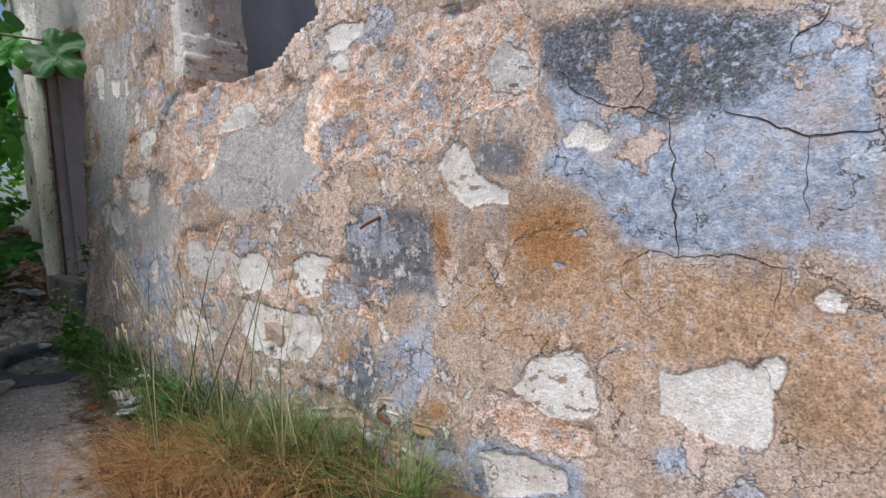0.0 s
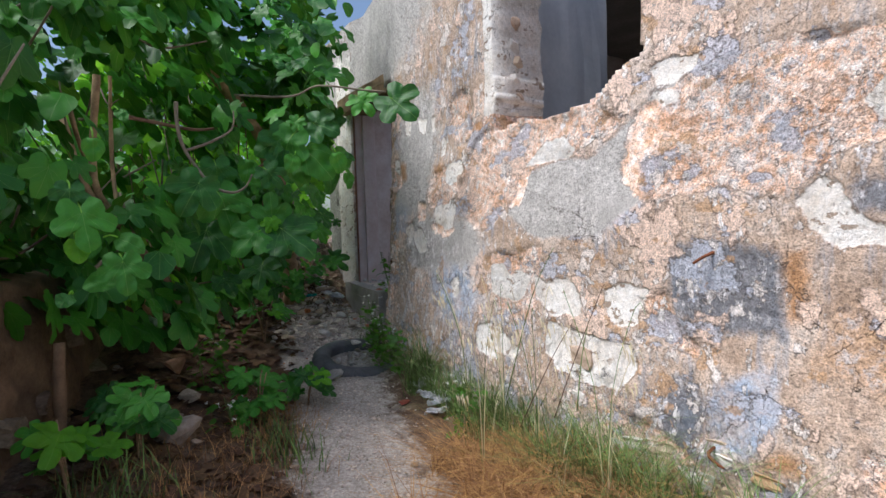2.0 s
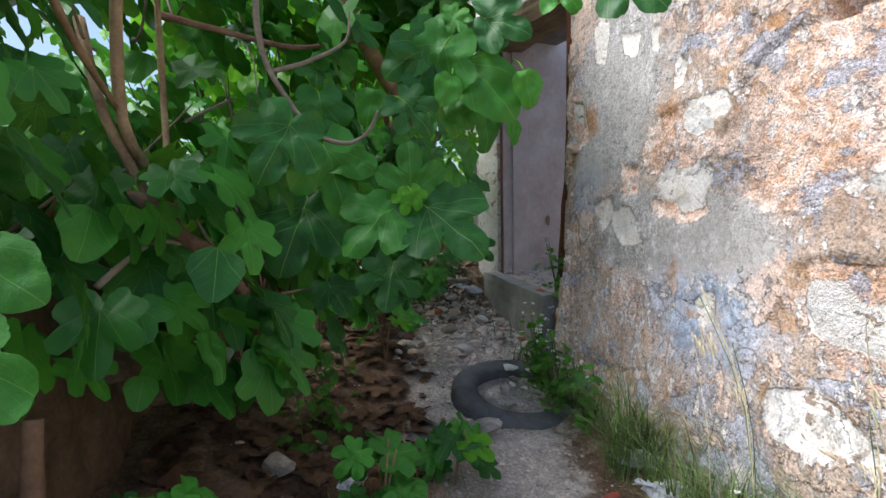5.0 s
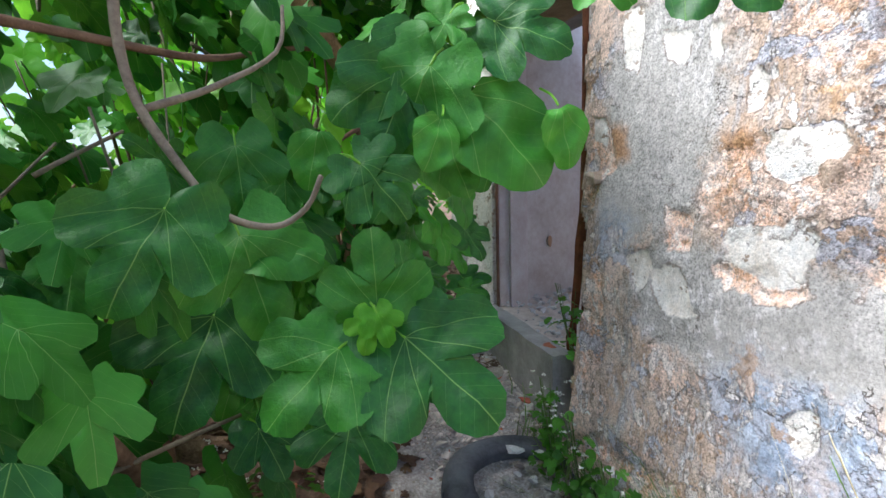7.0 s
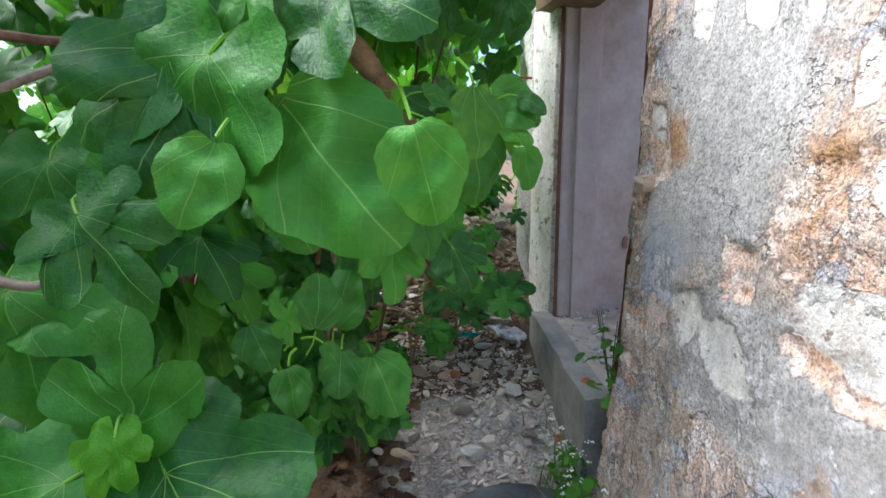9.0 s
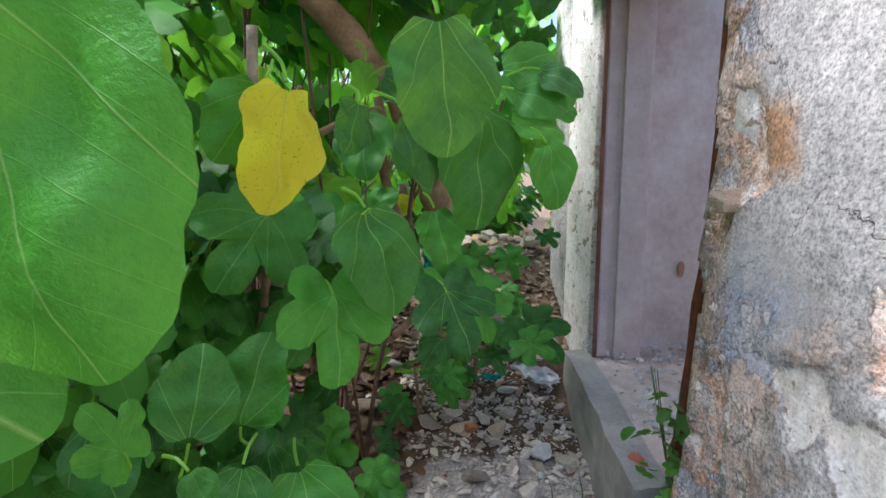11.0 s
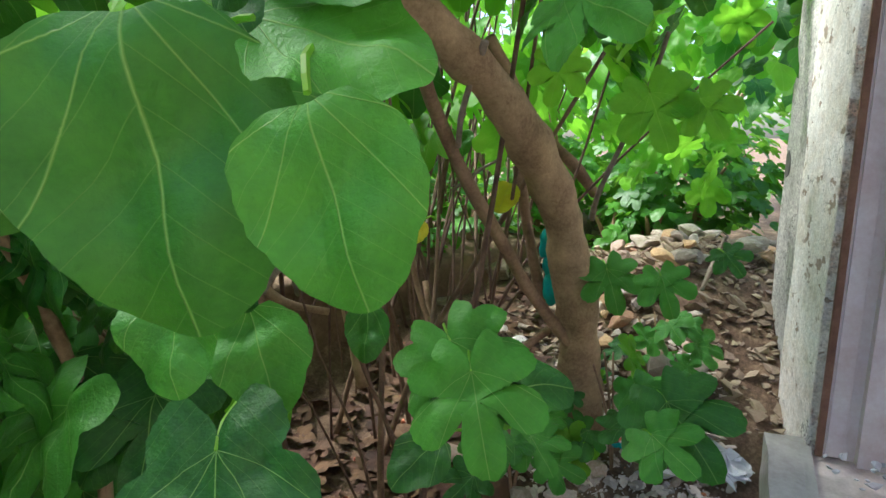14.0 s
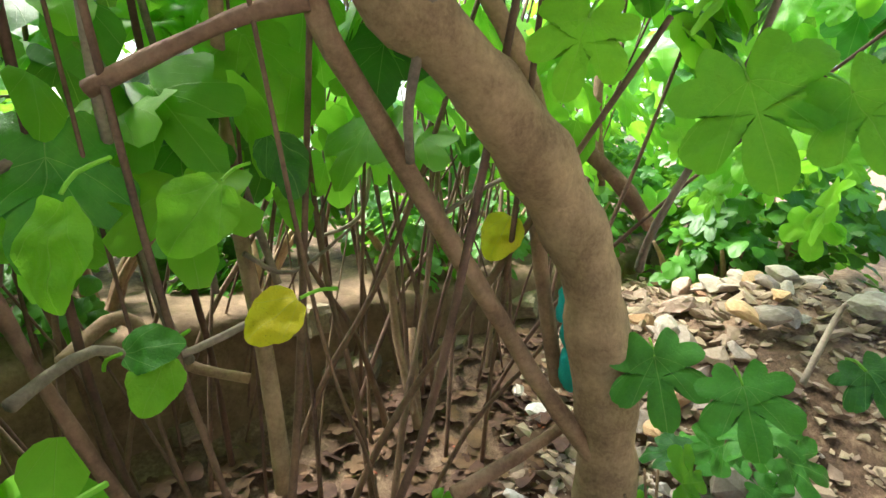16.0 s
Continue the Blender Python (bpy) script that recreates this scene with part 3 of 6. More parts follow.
shape("dark", (-1.99, 0.28), (-1.78, 0.23), (-1.59, 0.23), (-1.47, 0.24), (-1.44, 0.19), (-1.46, 0.09), (-1.53, 0.09), (-1.65, 0.19), (-1.81, 0.2), (-1.98, 0.2))
shape("blue", (-1.89, 0.48), (-1.68, 0.68), (-1.61, 0.61), (-1.61, 0.37), (-1.72, 0.28), (-1.85, 0.28))
shape("rust", (-1.66, 0.25), (-1.58, 0.35), (-1.49, 0.34), (-1.48, 0.28))
shape("dark", (-2.1, 1.17), (-1.86, 1.21), (-1.61, 1.14), (-1.62, 0.97), (-1.59, 0.8), (-1.81, 0.79), (-2.01, 0.81), (-2.12, 0.92))
shape("rust", (-1.61, 1.14), (-1.52, 1.16), (-1.5, 0.9), (-1.59, 0.85))
shape("white", (-1.57, 1.36), (-1.48, 1.45), (-1.4, 1.41), (-1.34, 1.3), (-1.2, 1.23), (-1.2, 1.18), (-1.4, 1.17), (-1.49, 1.23))
shape("dark", (-1.37, 1.44), (-1.14, 1.42), (-1.14, 1.32), (-1.21, 1.29), (-1.34, 1.32))
shape("rust", (-1.2, 1.41), (-1.14, 1.39), (-1.14, 1.3), (-1.2, 1.31))
shape("white", (-1.35, 1.73), (-1.26, 1.82), (-1.16, 1.75), (-1.08, 1.64), (-1.17, 1.6), (-1.29, 1.63))
shape("lichen", (-1.08, 1.85), (-0.66, 1.81), (-0.28, 1.67), (-0.31, 1.56), (-0.38, 1.44), (-0.47, 1.45), (-0.62, 1.43), (-0.75, 1.47), (-0.85, 1.51), (-0.98, 1.6), (-1.07, 1.7))
shape("blue", (-1.08, 1.81), (-0.66, 1.8), (-0.28, 1.67), (-0.19, 1.66), (-0.07, 1.58), (-0.07, 0.97), (-0.23, 1), (-0.59, 0.97), (-0.78, 1.02), (-0.89, 1.2), (-1.07, 1.3), (-0.98, 1.41), (-1.06, 1.61))
shape("white", (-0.98, 1.41), (-0.91, 1.46), (-0.81, 1.39), (-0.87, 1.35), (-0.97, 1.37))
shape("ochre", (-1.17, 1.2), (-0.89, 1.18), (-0.78, 1), (-0.59, 0.94), (-0.34, 0.91), (-0.07, 0.89), (-0.07, 0.46), (-0.28, 0.45), (-0.3, 0.67), (-0.66, 0.62), (-0.77, 0.46), (-0.85, 0.6), (-1.14, 0.61), (-1.49, 0.71), (-1.41, 0.93), (-1.22, 1))
shape("rust", (-1.22, 1.09), (-1, 1.17), (-0.9, 1.06), (-0.92, 0.94), (-1.12, 0.91))
shape("white", (-0.23, 0.86), (-0.19, 0.89), (-0.15, 0.86), (-0.16, 0.82), (-0.22, 0.83))
shape("blue", (-0.28, 0.85), (-0.19, 0.83), (-0.2, 0.79), (-0.27, 0.8))
shape("blue", (-0.66, 0.35), (-0.52, 0.39), (-0.52, 0.31), (-0.64, 0.27))
shape("bare", (-2.31, 1.89), (-1.99, 2.02), (-1.62, 2.04), (-1.23, 1.98), (-1.08, 1.81), (-1.09, 1.55), (-1.37, 1.55), (-1.6, 1.38), (-1.83, 1.44), (-2.28, 1.4), (-2.4, 1.58))
shape("fleck", (-2.31, 1.89), (-1.99, 2.02), (-1.62, 2.04), (-1.23, 1.98), (-1.08, 1.81), (-1.09, 1.55), (-1.37, 1.55))
shape("grey", (-3.15, 1.61), (-2.8, 1.68), (-2.57, 1.68), (-2.38, 1.81), (-2.25, 1.94), (-2.2, 2.04), (-2.02, 1.95), (-2.15, 1.8), (-2.29, 1.6), (-2.25, 1.4), (-2.52, 1.23), (-2.98, 1.23), (-3.23, 1.38))
shape("blue", (-2.52, 1.42), (-2.25, 1.43), (-2.28, 1.29), (-2.52, 1.27))
shape("white", (-2.26, 2.08), (-2.16, 2.11), (-2, 2.09), (-2.02, 2.03), (-2.12, 1.98), (-2.23, 1.99))
shape("white", (-2.25, 1.95), (-2.12, 1.95), (-2.08, 1.88), (-2.19, 1.87))
shape("white", (-3.13, 1.67), (-2.96, 1.81), (-2.81, 1.82), (-2.7, 1.73), (-2.73, 1.68), (-3, 1.67))
shape("bare", (-3.7, 1.92), (-3.36, 2.01), (-2.92, 1.96), (-2.55, 1.93), (-2.38, 1.84), (-2.62, 1.76), (-2.73, 1.7), (-3.1, 1.63), (-3.25, 1.45), (-3.58, 1.46), (-3.87, 1.57))
shape("rust", (-3.02, 1.97), (-2.55, 1.9), (-2.46, 1.83), (-2.67, 1.78), (-3.01, 1.88))
shape("white", (-2.49, 0.92), (-2.38, 0.98), (-2.21, 0.96), (-2.25, 0.86), (-2.34, 0.83), (-2.32, 0.76), (-2.42, 0.77), (-2.48, 0.84))
shape("white", (-2.86, 0.54), (-2.85, 0.73), (-2.45, 0.67), (-2.3, 0.66), (-2.25, 0.56), (-2.36, 0.43), (-2.6, 0.44))
shape("white", (-3.4, 1.05), (-3.28, 1.06), (-3.12, 0.88), (-3.17, 0.83), (-3.38, 0.86))
shape("white", (-3.01, 0.99), (-2.76, 0.95), (-2.67, 0.8), (-2.81, 0.76), (-2.98, 0.88))
shape("bare", (-2.27, 0.92), (-2.15, 0.97), (-2.08, 0.84), (-1.94, 0.68), (-1.97, 0.64), (-2.15, 0.73))
shape("bare", (-2.6, 0.41), (-2.13, 0.3), (-1.78, 0.12), (-1.53, 0), (-1.79, -0.12), (-2.12, 0.03), (-2.42, 0.2))
shape("bare", (-3.57, 1.98), (-3.2, 1.84), (-3.05, 1.63), (-3.14, 1.41), (-3.43, 1.51), (-3.7, 1.69))
shape("white", (-3.3, 0.94), (-3.14, 1.04), (-3.02, 0.97), (-3.08, 0.83), (-3.2, 0.83))
shape("white", (-2.91, 0.96), (-2.73, 1), (-2.62, 0.88), (-2.6, 0.77), (-2.69, 0.78), (-2.89, 0.86))
shape("white", (-2.41, 0.87), (-2.29, 0.96), (-2.27, 0.76), (-2.38, 0.75))
shape("white", (-3.43, 0.64), (-3.32, 0.67), (-3.08, 0.52), (-3.12, 0.46), (-3.26, 0.5))
shape("white", (-2.82, 0.66), (-2.61, 0.66), (-2.48, 0.63), (-2.34, 0.53), (-2.39, 0.47), (-2.58, 0.48), (-2.77, 0.48))
shape("bare", (-3.43, 1.1), (-2.93, 1.18), (-2.89, 0.93), (-3.03, 0.66), (-3.3, 0.77))
shape("blue", (-4.93, 1.61), (-4.75, 1.58), (-4.64, 1.36), (-4.85, 1.37))
shape("bare", (-4.49, 1.54), (-4.34, 1.52), (-4.35, 1.39), (-4.47, 1.36))
shape("white", (-4.9, 2.45), (-4.75, 2.43), (-4.77, 2.14), (-4.87, 2.18))
shape("white", (-4.39, 2.25), (-4.32, 2.25), (-4.31, 2.09), (-4.37, 2.12))
shape("white", (-4.64, 2.28), (-4.49, 2.26), (-4.5, 2.13), (-4.6, 2.17))
shape("white", (-4.18, 2.06), (-4.1, 2), (-4.11, 1.89), (-4.18, 1.88))
shape("rust", (-4.27, 1.82), (-4.1, 1.8), (-4.08, 1.63), (-4.25, 1.63))
shape("blue", (-4.26, 1.12), (-4.14, 1.13), (-4.11, 1.02), (-4.21, 0.99))
shape("white", (-3.92, 0.89), (-3.82, 0.95), (-3.79, 0.84), (-3.87, 0.77))
shape("blue", (-3.76, 1.07), (-3.67, 1.08), (-3.65, 1), (-3.74, 0.98))
shape("white", (-4.56, 1.27), (-4.4, 1.32), (-4.3, 1.14), (-4.45, 1.1))
shape("bare", (-5.13, 1.96), (-4.96, 1.95), (-4.85, 1.71), (-5.01, 1.64))
shape("rust", (-4.95, 1.93), (-4.81, 1.9), (-4.76, 1.76), (-4.87, 1.72))
shape("white", (-5.09, 1.99), (-4.98, 1.97), (-4.93, 1.82), (-5.07, 1.87))
shape("blue", (-4.91, 1.58), (-4.71, 1.61), (-4.61, 1.47), (-4.74, 1.38), (-4.85, 1.4))
shape("white", (-4.75, 1.32), (-4.59, 1.37), (-4.52, 1.27), (-4.62, 1.17))

fx = np.concatenate([np.arange(-7.42, 0.9, 0.02), np.arange(0.9, 4.01, 0.15)])
fz = np.concatenate([np.arange(-0.5, 2.7, 0.02), np.arange(2.7, 3.81, 0.06)])
FX, FZ = np.meshgrid(fx, fz, indexing="ij")
wobble_x = 0.10 * (fbm(FX * 6, FZ * 6, 11) - 0.5) + 0.05 * (fbm(FX * 22, FZ * 22, 12) - 0.5)
wobble_z = 0.10 * (fbm(FX * 6, FZ * 6, 13) - 0.5) + 0.05 * (fbm(FX * 22, FZ * 22, 14) - 0.5)
MASK = {}
for kind in ("white", "bare", "blue", "ochre", "dark", "grey", "fleck", "lichen", "rust"):
    some = PATCHES.get(kind, ())
    best = np.zeros_like(FX)
    for px, pz, rx, rz, turn, power in some:
        dx, dz = FX + wobble_x - px, FZ + wobble_z - pz
        a, b = (dx * math.cos(turn) + dz * math.sin(turn)) / rx, (dz * math.cos(turn) - dx * math.sin(turn)) / rz
        d = (np.abs(a) ** power + np.abs(b) ** power) ** (1 / power)
        best = np.maximum(best, np.clip(1 - d / 2, 0, 1))
    for corners in SHAPES.get(kind, ()):
        best = np.maximum(best, np.clip(0.5 + within(corners, FX + 0.35 * wobble_x, FZ + 0.35 * wobble_z) / 0.16, 0, 1))
    MASK[kind] = best
bare = step(MASK["bare"], 0.47, 0.53)
white = step(MASK["white"], 0.48, 0.52)
FY = facade_y(FX, FZ)
FY = FY + 0.030 * (fbm(FX * 2.0, FZ * 2.0, 21) - 0.5) + 0.012 * (fbm(FX * 9, FZ * 9, 22) - 0.5)
FY = FY + bare * (0.012 + 0.050 * (fbm(FX * 8, FZ * 8, 23, 5) - 0.45)) + white * 0.008 * (1 - bare) - 0.006 * white * bare
FY = FY + step(MASK["fleck"], 0.4, 0.6) * 0.030 * (fbm(FX * 11, FZ * 6, 24) - 0.5)
calm = step(FX, -6.3, -6.5)
FY = FY * (1 - calm) + calm * (facade_y(FX, FZ) + 0.010 * (fbm(FX * 3, FZ * 3, 25) - 0.5) + 0.03 * step(FX, -7.0, -7.06))
rag_x, rag_z = 0.10 * (fbm(FX * 5, FZ * 5, 31) - 0.5), 0.10 * (fbm(FX * 5, FZ * 5, 33) - 0.5)


def inside(hole, rag):
    lo, hi, low, top = hole
    return (FX + rag_x * rag > lo) & (FX + rag_x * rag < hi) & (FZ + rag_z * rag > low) & (FZ + rag_z * rag < top)


sill_rise = np.clip((FX + 2.66) * 0.6, 0, 0.16)
in_window = inside(WINDOW, 1.0) & (FZ + rag_z > WINDOW[2] + sill_rise)
in_door = (FX > DOOR[0]) & (FX + 1.3 * rag_x + 0.16 * step(FZ, 1.0, 2.3) < DOOR[1]) & (FZ > DOOR[2]) & (FZ < DOOR[3])
hole = (in_window | in_door).ravel()
faces = grid_faces(len(fx), len(fz))
kept = faces[~hole[faces].any(1)]
used = np.unique(kept)
index = -np.ones(FX.size, int)
index[used] = np.arange(len(used))
verts = np.stack([FX, FY, FZ], -1).reshape(-1, 3)[used]
front = mesh_object("wall_front", verts, index[kept], PLASTER, smooth=True)
by_window = step(FX, -3.60, -3.54) * step(FX, -3.36, -3.42) * step(FZ, 2.02, 2.12)
MASK["white"] = np.maximum(MASK["white"], by_window * 0.8)
MASK["bare"] = np.maximum(MASK["bare"], 0.62 * step(FX, -3.62, -3.54) * step(FX, -2.45, -2.6) * step(FZ, 1.80, 1.88) * step(FZ, 2.2, 2.1))
for layer, names in (("coat", ("white", "bare", "blue")), ("stain", ("ochre", "dark", "grey")), ("wear", ("fleck", "lichen", "rust"))):
    at = front.data.attributes.new(layer, "FLOAT_COLOR", "POINT")
    rgba = np.ones((len(used), 4))
    for n, key in enumerate(names):
        rgba[:, n] = MASK[key].ravel()[used]
    at.data.foreach_set("color", rgba.ravel())
busy = 0.12 + 0.73 * step(FX, -1.15, -1.9) * (1 - 0.7 * step(FX, -6.2, -6.6))
front.data.attributes.new("busy", "FLOAT", "POINT").data.foreach_set("value", busy.ravel()[used])
tagged(front, "old house wall with peeling layered plaster and bare stone", "wall", kind="structure")

# the depth of the wall round its openings
bm = bmesh.new()
bm.from_mesh(front.data)
rim = [e for e in bm.edges if e.is_boundary and -7.3 < e.verts[0].co.x < -2.0 and 0.2 < e.verts[0].co.z < 3.6 and -7.3 < e.verts[1].co.x]
rim = [e for e in rim if any(lo - 0.2 < e.verts[0].co.x < hi + 0.2 and low - 0.3 < e.verts[0].co.z < top + 0.2 for lo, hi, low, top in (WINDOW, DOOR))]
WINDOW_DEEP, DOOR_DEEP = 0.45, 0.20
for n in range(3):
    made = bmesh.ops.extrude_edge_only(bm, edges=rim)["geom"]
    rim = [g for g in made if isinstance(g, bmesh.types.BMEdge) and all(v in made for v in g.verts) and g.is_boundary]
    for v in [g for g in made if isinstance(g, bmesh.types.BMVert)]:
        deep = WINDOW_DEEP if v.co.x > -4.5 else DOOR_DEEP
        v.co.y += deep / 3
        v.co += noise.noise_vector(v.co * 9) * 0.018
bm.to_mesh(front.data)
bm.free()
front.data.polygons.foreach_set("use_smooth", [True] * len(front.data.polygons))

# ---- behind the front: ruined rooms ----
def wall_block(name, lo, hi, mat, label, rough=0.012, cuts=9):
    ob = part(name, block(lo, hi, 0, rough, cuts), mat)
    return tagged(ob, label, "wall", kind="structure")


wall_block("wall_cross", (-7.40, 2.46, -0.5), (-6.68, 6.2, 3.1), INNER, "faded lavender plastered inner wall with brown stains")
wall_block("wall_partition", (-4.05, 2.40, -0.5), (-3.62, 3.30, 3.5), BLUE_GREY, "smooth grey-blue plastered inner wall")
# back wall carries painted shade; ceilings are added to keep daylight out
wall_block("wall_back", (-7.4, 6.2, -0.5), (4.0, 6.5, 3.7), SHADE_PLASTER, "inner back wall with the room's shade in its dark colour")
wall_block("ceiling", (-6.66, 2.5, 2.86), (-5.0, 2.9, 3.0), SHADE_PLASTER, "added ceiling slab, coloured dark to keep the room in shade", 0.01, 3)
wall_block("wall_end", (3.98, 2.0, -0.5), (4.3, 6.5, 3.8), CONCRETE, "plain end wall of the house")
wall_block("ceiling", (-5.0, 3.48, 3.3), (-2.5, 6.5, 3.5), SHADE_PLASTER, "added ceiling slab, coloured dark to keep the room in shade", 0.01, 3)
wall_block("ceiling", (-2.5, 2.45, 3.5), (4.0, 6.5, 3.75), SHADE_PLASTER, "added ceiling slab, coloured dark to keep the room in shade", 0.01, 3)
# added wall: closes off the sky, pale to bounce light onto the cross wall
wall_block("wall_between", (-5.04, 2.58, -0.5), (-4.86, 6.2, 3.5), INNER, "added faded plaster wall between the two rooms, pale to bounce light")
wall_block("wall_inner_lining", (-5.0, 2.44, -0.5), (-3.82, 2.56, 3.5), SHADE_PLASTER, "back of the front wall")
wall_block("wall_inner_lining", (-2.35, 2.52, -0.5), (3.98, 2.64, 3.5), SHADE_PLASTER, "back of the front wall")
wall_block("wall_inner_lining", (-3.8, 2.52, -0.5), (-2.35, 2.62, 1.95), SHADE_PLASTER, "back of the front wall under the window")
wall_block("floor", (-6.7, 2.3, 0.2), (4.0, 6.3, 0.50), CONCRETE, "old floor slab covered with debris", 0.01, 3)

# brown stains and chipped spots on the inner wall
def blotch(name, y, z, ry, rz, mat, parent, seed, x=-6.672, thick=0.006):
    rnd = random.Random(seed)
    bm = bmesh.new()
    n = 22
    ring = []
    for k in range(n):
        a = 2 * math.pi * k / n
        s = 1 + 0.22 * noise.noise(Vector((math.cos(a) * 1.6, math.sin(a) * 1.6, seed))) + rnd.uniform(-0.06, 0.06)
        ring.append(bm.verts.new((x, y + ry * s * math.cos(a), z + rz * s * math.sin(a))))
    f = bm.faces.new(ring)
    out = bmesh.ops.extrude_face_region(bm, geom=[f])["geom"]
    for v in out:
        if isinstance(v, bmesh.types.BMVert):
            v.co.x += thick
    bmesh.ops.recalc_face_normals(bm, faces=bm.faces[:])
    return part(name, bm, mat, parent)


cross = bpy.data.objects["wall_cross"]
blotch("chip", 2.80, 1.18, 0.020, 0.045, OCHRE_STONE, cross, 3, -6.667)

# ---- doorway ----
doorway = empty("doorway", (-5.8, 2.1, 0.72))


def put(ob, parent):
    """Hang ob under parent where it stands."""
    ob.parent = parent
    ob.matrix_parent_inverse = Matrix.Translation(-parent.location)
    return ob


sill_mesh = block((-6.62, 2.07, 0.24), (-5.22, 2.21, 0.72), 0, 0.016, 7, 2)
for v in sill_mesh.verts:
    v.co.y -= 0.17 * (v.co.x + 6.55)
put(part("sill", sill_mesh, CONCRETE), doorway)["label"] = "chipped grey concrete sill"
put(part("lintel", block((-6.70, 2.10, 2.72), (-4.95, 2.42, 2.90), 0, 0.016, 6, 5), WOOD), doorway)["label"] = "weathered timber lintel"
put(part("door_frame", block((-6.62, 2.24, 0.70), (-6.525, 2.30, 2.74), 0.006), LAVENDER), doorway)
put(part("frame_edge", block((-6.534, 2.214, 0.70), (-6.519, 2.236, 2.72), 0.003), OLD_BRICK), doorway)["label"] = "flaking red painted edge"
put(part("jamb_lining", block((-6.74, 2.30, 0.66), (-6.50, 2.50, 2.74), 0.03), LAVENDER), doorway)["label"] = "faded lavender painted jamb"
bm = bmesh.new()
tv, tf = tube_data([(-5.36, 2.07, 0.68), (-5.30, 2.06, 1.0), (-5.26, 2.08, 1.5), (-5.26, 2.09, 2.1), (-5.27, 2.10, 2.72)], 0.026, 0.022, 6, 0.5, 3)
vs = [bm.verts.new(v) for v in tv]
for f in tf:
    bm.faces.new([vs[i] for i in f])
put(part("iron_frame", bm, RUST), doorway)["label"] = "rusted iron frame bar"
tv, tf = tube_data([(-5.33, 2.12, 0.70), (-5.27, 2.12, 1.3), (-5.25, 2.13, 2.0), (-5.26, 2.14, 2.72)], 0.016, 0.016, 5, 0.4, 8)
put(mesh_object("iron_frame", tv, tf, RUST), doorway)
put(mesh_object("nail", *tube_data([(-7.0, 2.19, 2.35), (-7.02, 2.09, 2.36)], 0.012, 0.008, 6), RUST), doorway)
put(blotch("hole", 0, 0, 0.028, 0.05, SHADE_PLASTER, None, 9, 0, 0.004), doorway)
hole_mark = bpy.data.objects["hole"]
hole_mark.matrix_basis = pose(-6.86, 2.118, 1.68, 0, 0, -90)
tagged(doorway, "open doorway with chipped sill, faded jamb and rusty iron bar", "doorway")

# iron spike in the wall
spike = mesh_object("iron_spike", *tube_data([(-1.88, 1.99, 1.16), (-1.915, 1.90, 1.125), (-1.935, 1.86, 1.10)], 0.010, 0.007, 6, 0.4), RUST, smooth=True)
tagged(spike, "rusty iron spike stuck in the plastered wall", "spike")
hook = mesh_object("iron_hook", *tube_data([(-1.86, 1.97, 0.29), (-1.84, 1.80, 0.28), (-1.80, 1.79, 0.25), (-1.77, 1.80, 0.235)], 0.008, 0.006, 6), RUST, smooth=True)
tagged(hook, "small rusty hook in the wall", "hook")

STONES = [stone_mesh("rubble_stone", n, 0.8) for n in range(6)]
CHIPS = [stone_mesh("rubble_chip", 20 + n, 0.7, 1) for n in range(5)]


def stone_on(me, place, size, turn, mat, name, parent=None):
    ob = bpy.data.objects.new(name, me if me.materials else me)
    scene.collection.objects.link(ob)
    ob.parent = parent
    if not me.materials:
        me.materials.append(mat)
    ob.material_slots[0].link = "OBJECT"
    ob.material_slots[0].material = mat
    ob.matrix_basis = Matrix.LocRotScale(place, Euler(turn), size)
    return ob


def squared_stone(name, seed):
    """A squared, chipped building stone one metre across, to be scaled."""
    bm = block((-0.5, -0.5, -0.5), (0.5, 0.5, 0.5), 0, 0, 5)
    for v in bm.verts:
        v.co = v.co * (0.80 + 0.20 * min(1, 0.62 / max(v.co.length, 0.01)))
        v.co += noise.noise_vector(v.co * 2.2 + Vector((seed * 7, 0, 0))) * 0.12 + noise.noise_vector(v.co * 6 + Vector((0, seed * 5, 0))) * 0.04
    me = bpy.data.meshes.new(name)
    bm.to_mesh(me)
    bm.free()
    return me


SQUARED = [squared_stone("wall_block", n) for n in range(6)]


# stones that show through the plaster
def wall_stone(x, z, w, h, mat, seed, proud=0.02, name="stone"):
    rnd = random.Random(seed)
    y = float(facade_y(np.array([x]), np.array([z]))[0]) + 0.05 - proud
    stone_on(SQUARED[seed % 6], (x, y + 0.032, z), (w * 1.0, 0.14, h * 1.0), (rnd.uniform(-0.1, 0.1), rnd.uniform(-0.12, 0.12), rnd.uniform(-0.1, 0.1)), mat, name, front)


wall_stone(-0.54, 1.45, 0.16, 0.055, OLD_BRICK, 1, 0.005, "brick")
wall_stone(-5.00, 1.68, 0.06, 0.06, WALL_STONE, 15, 0.05)
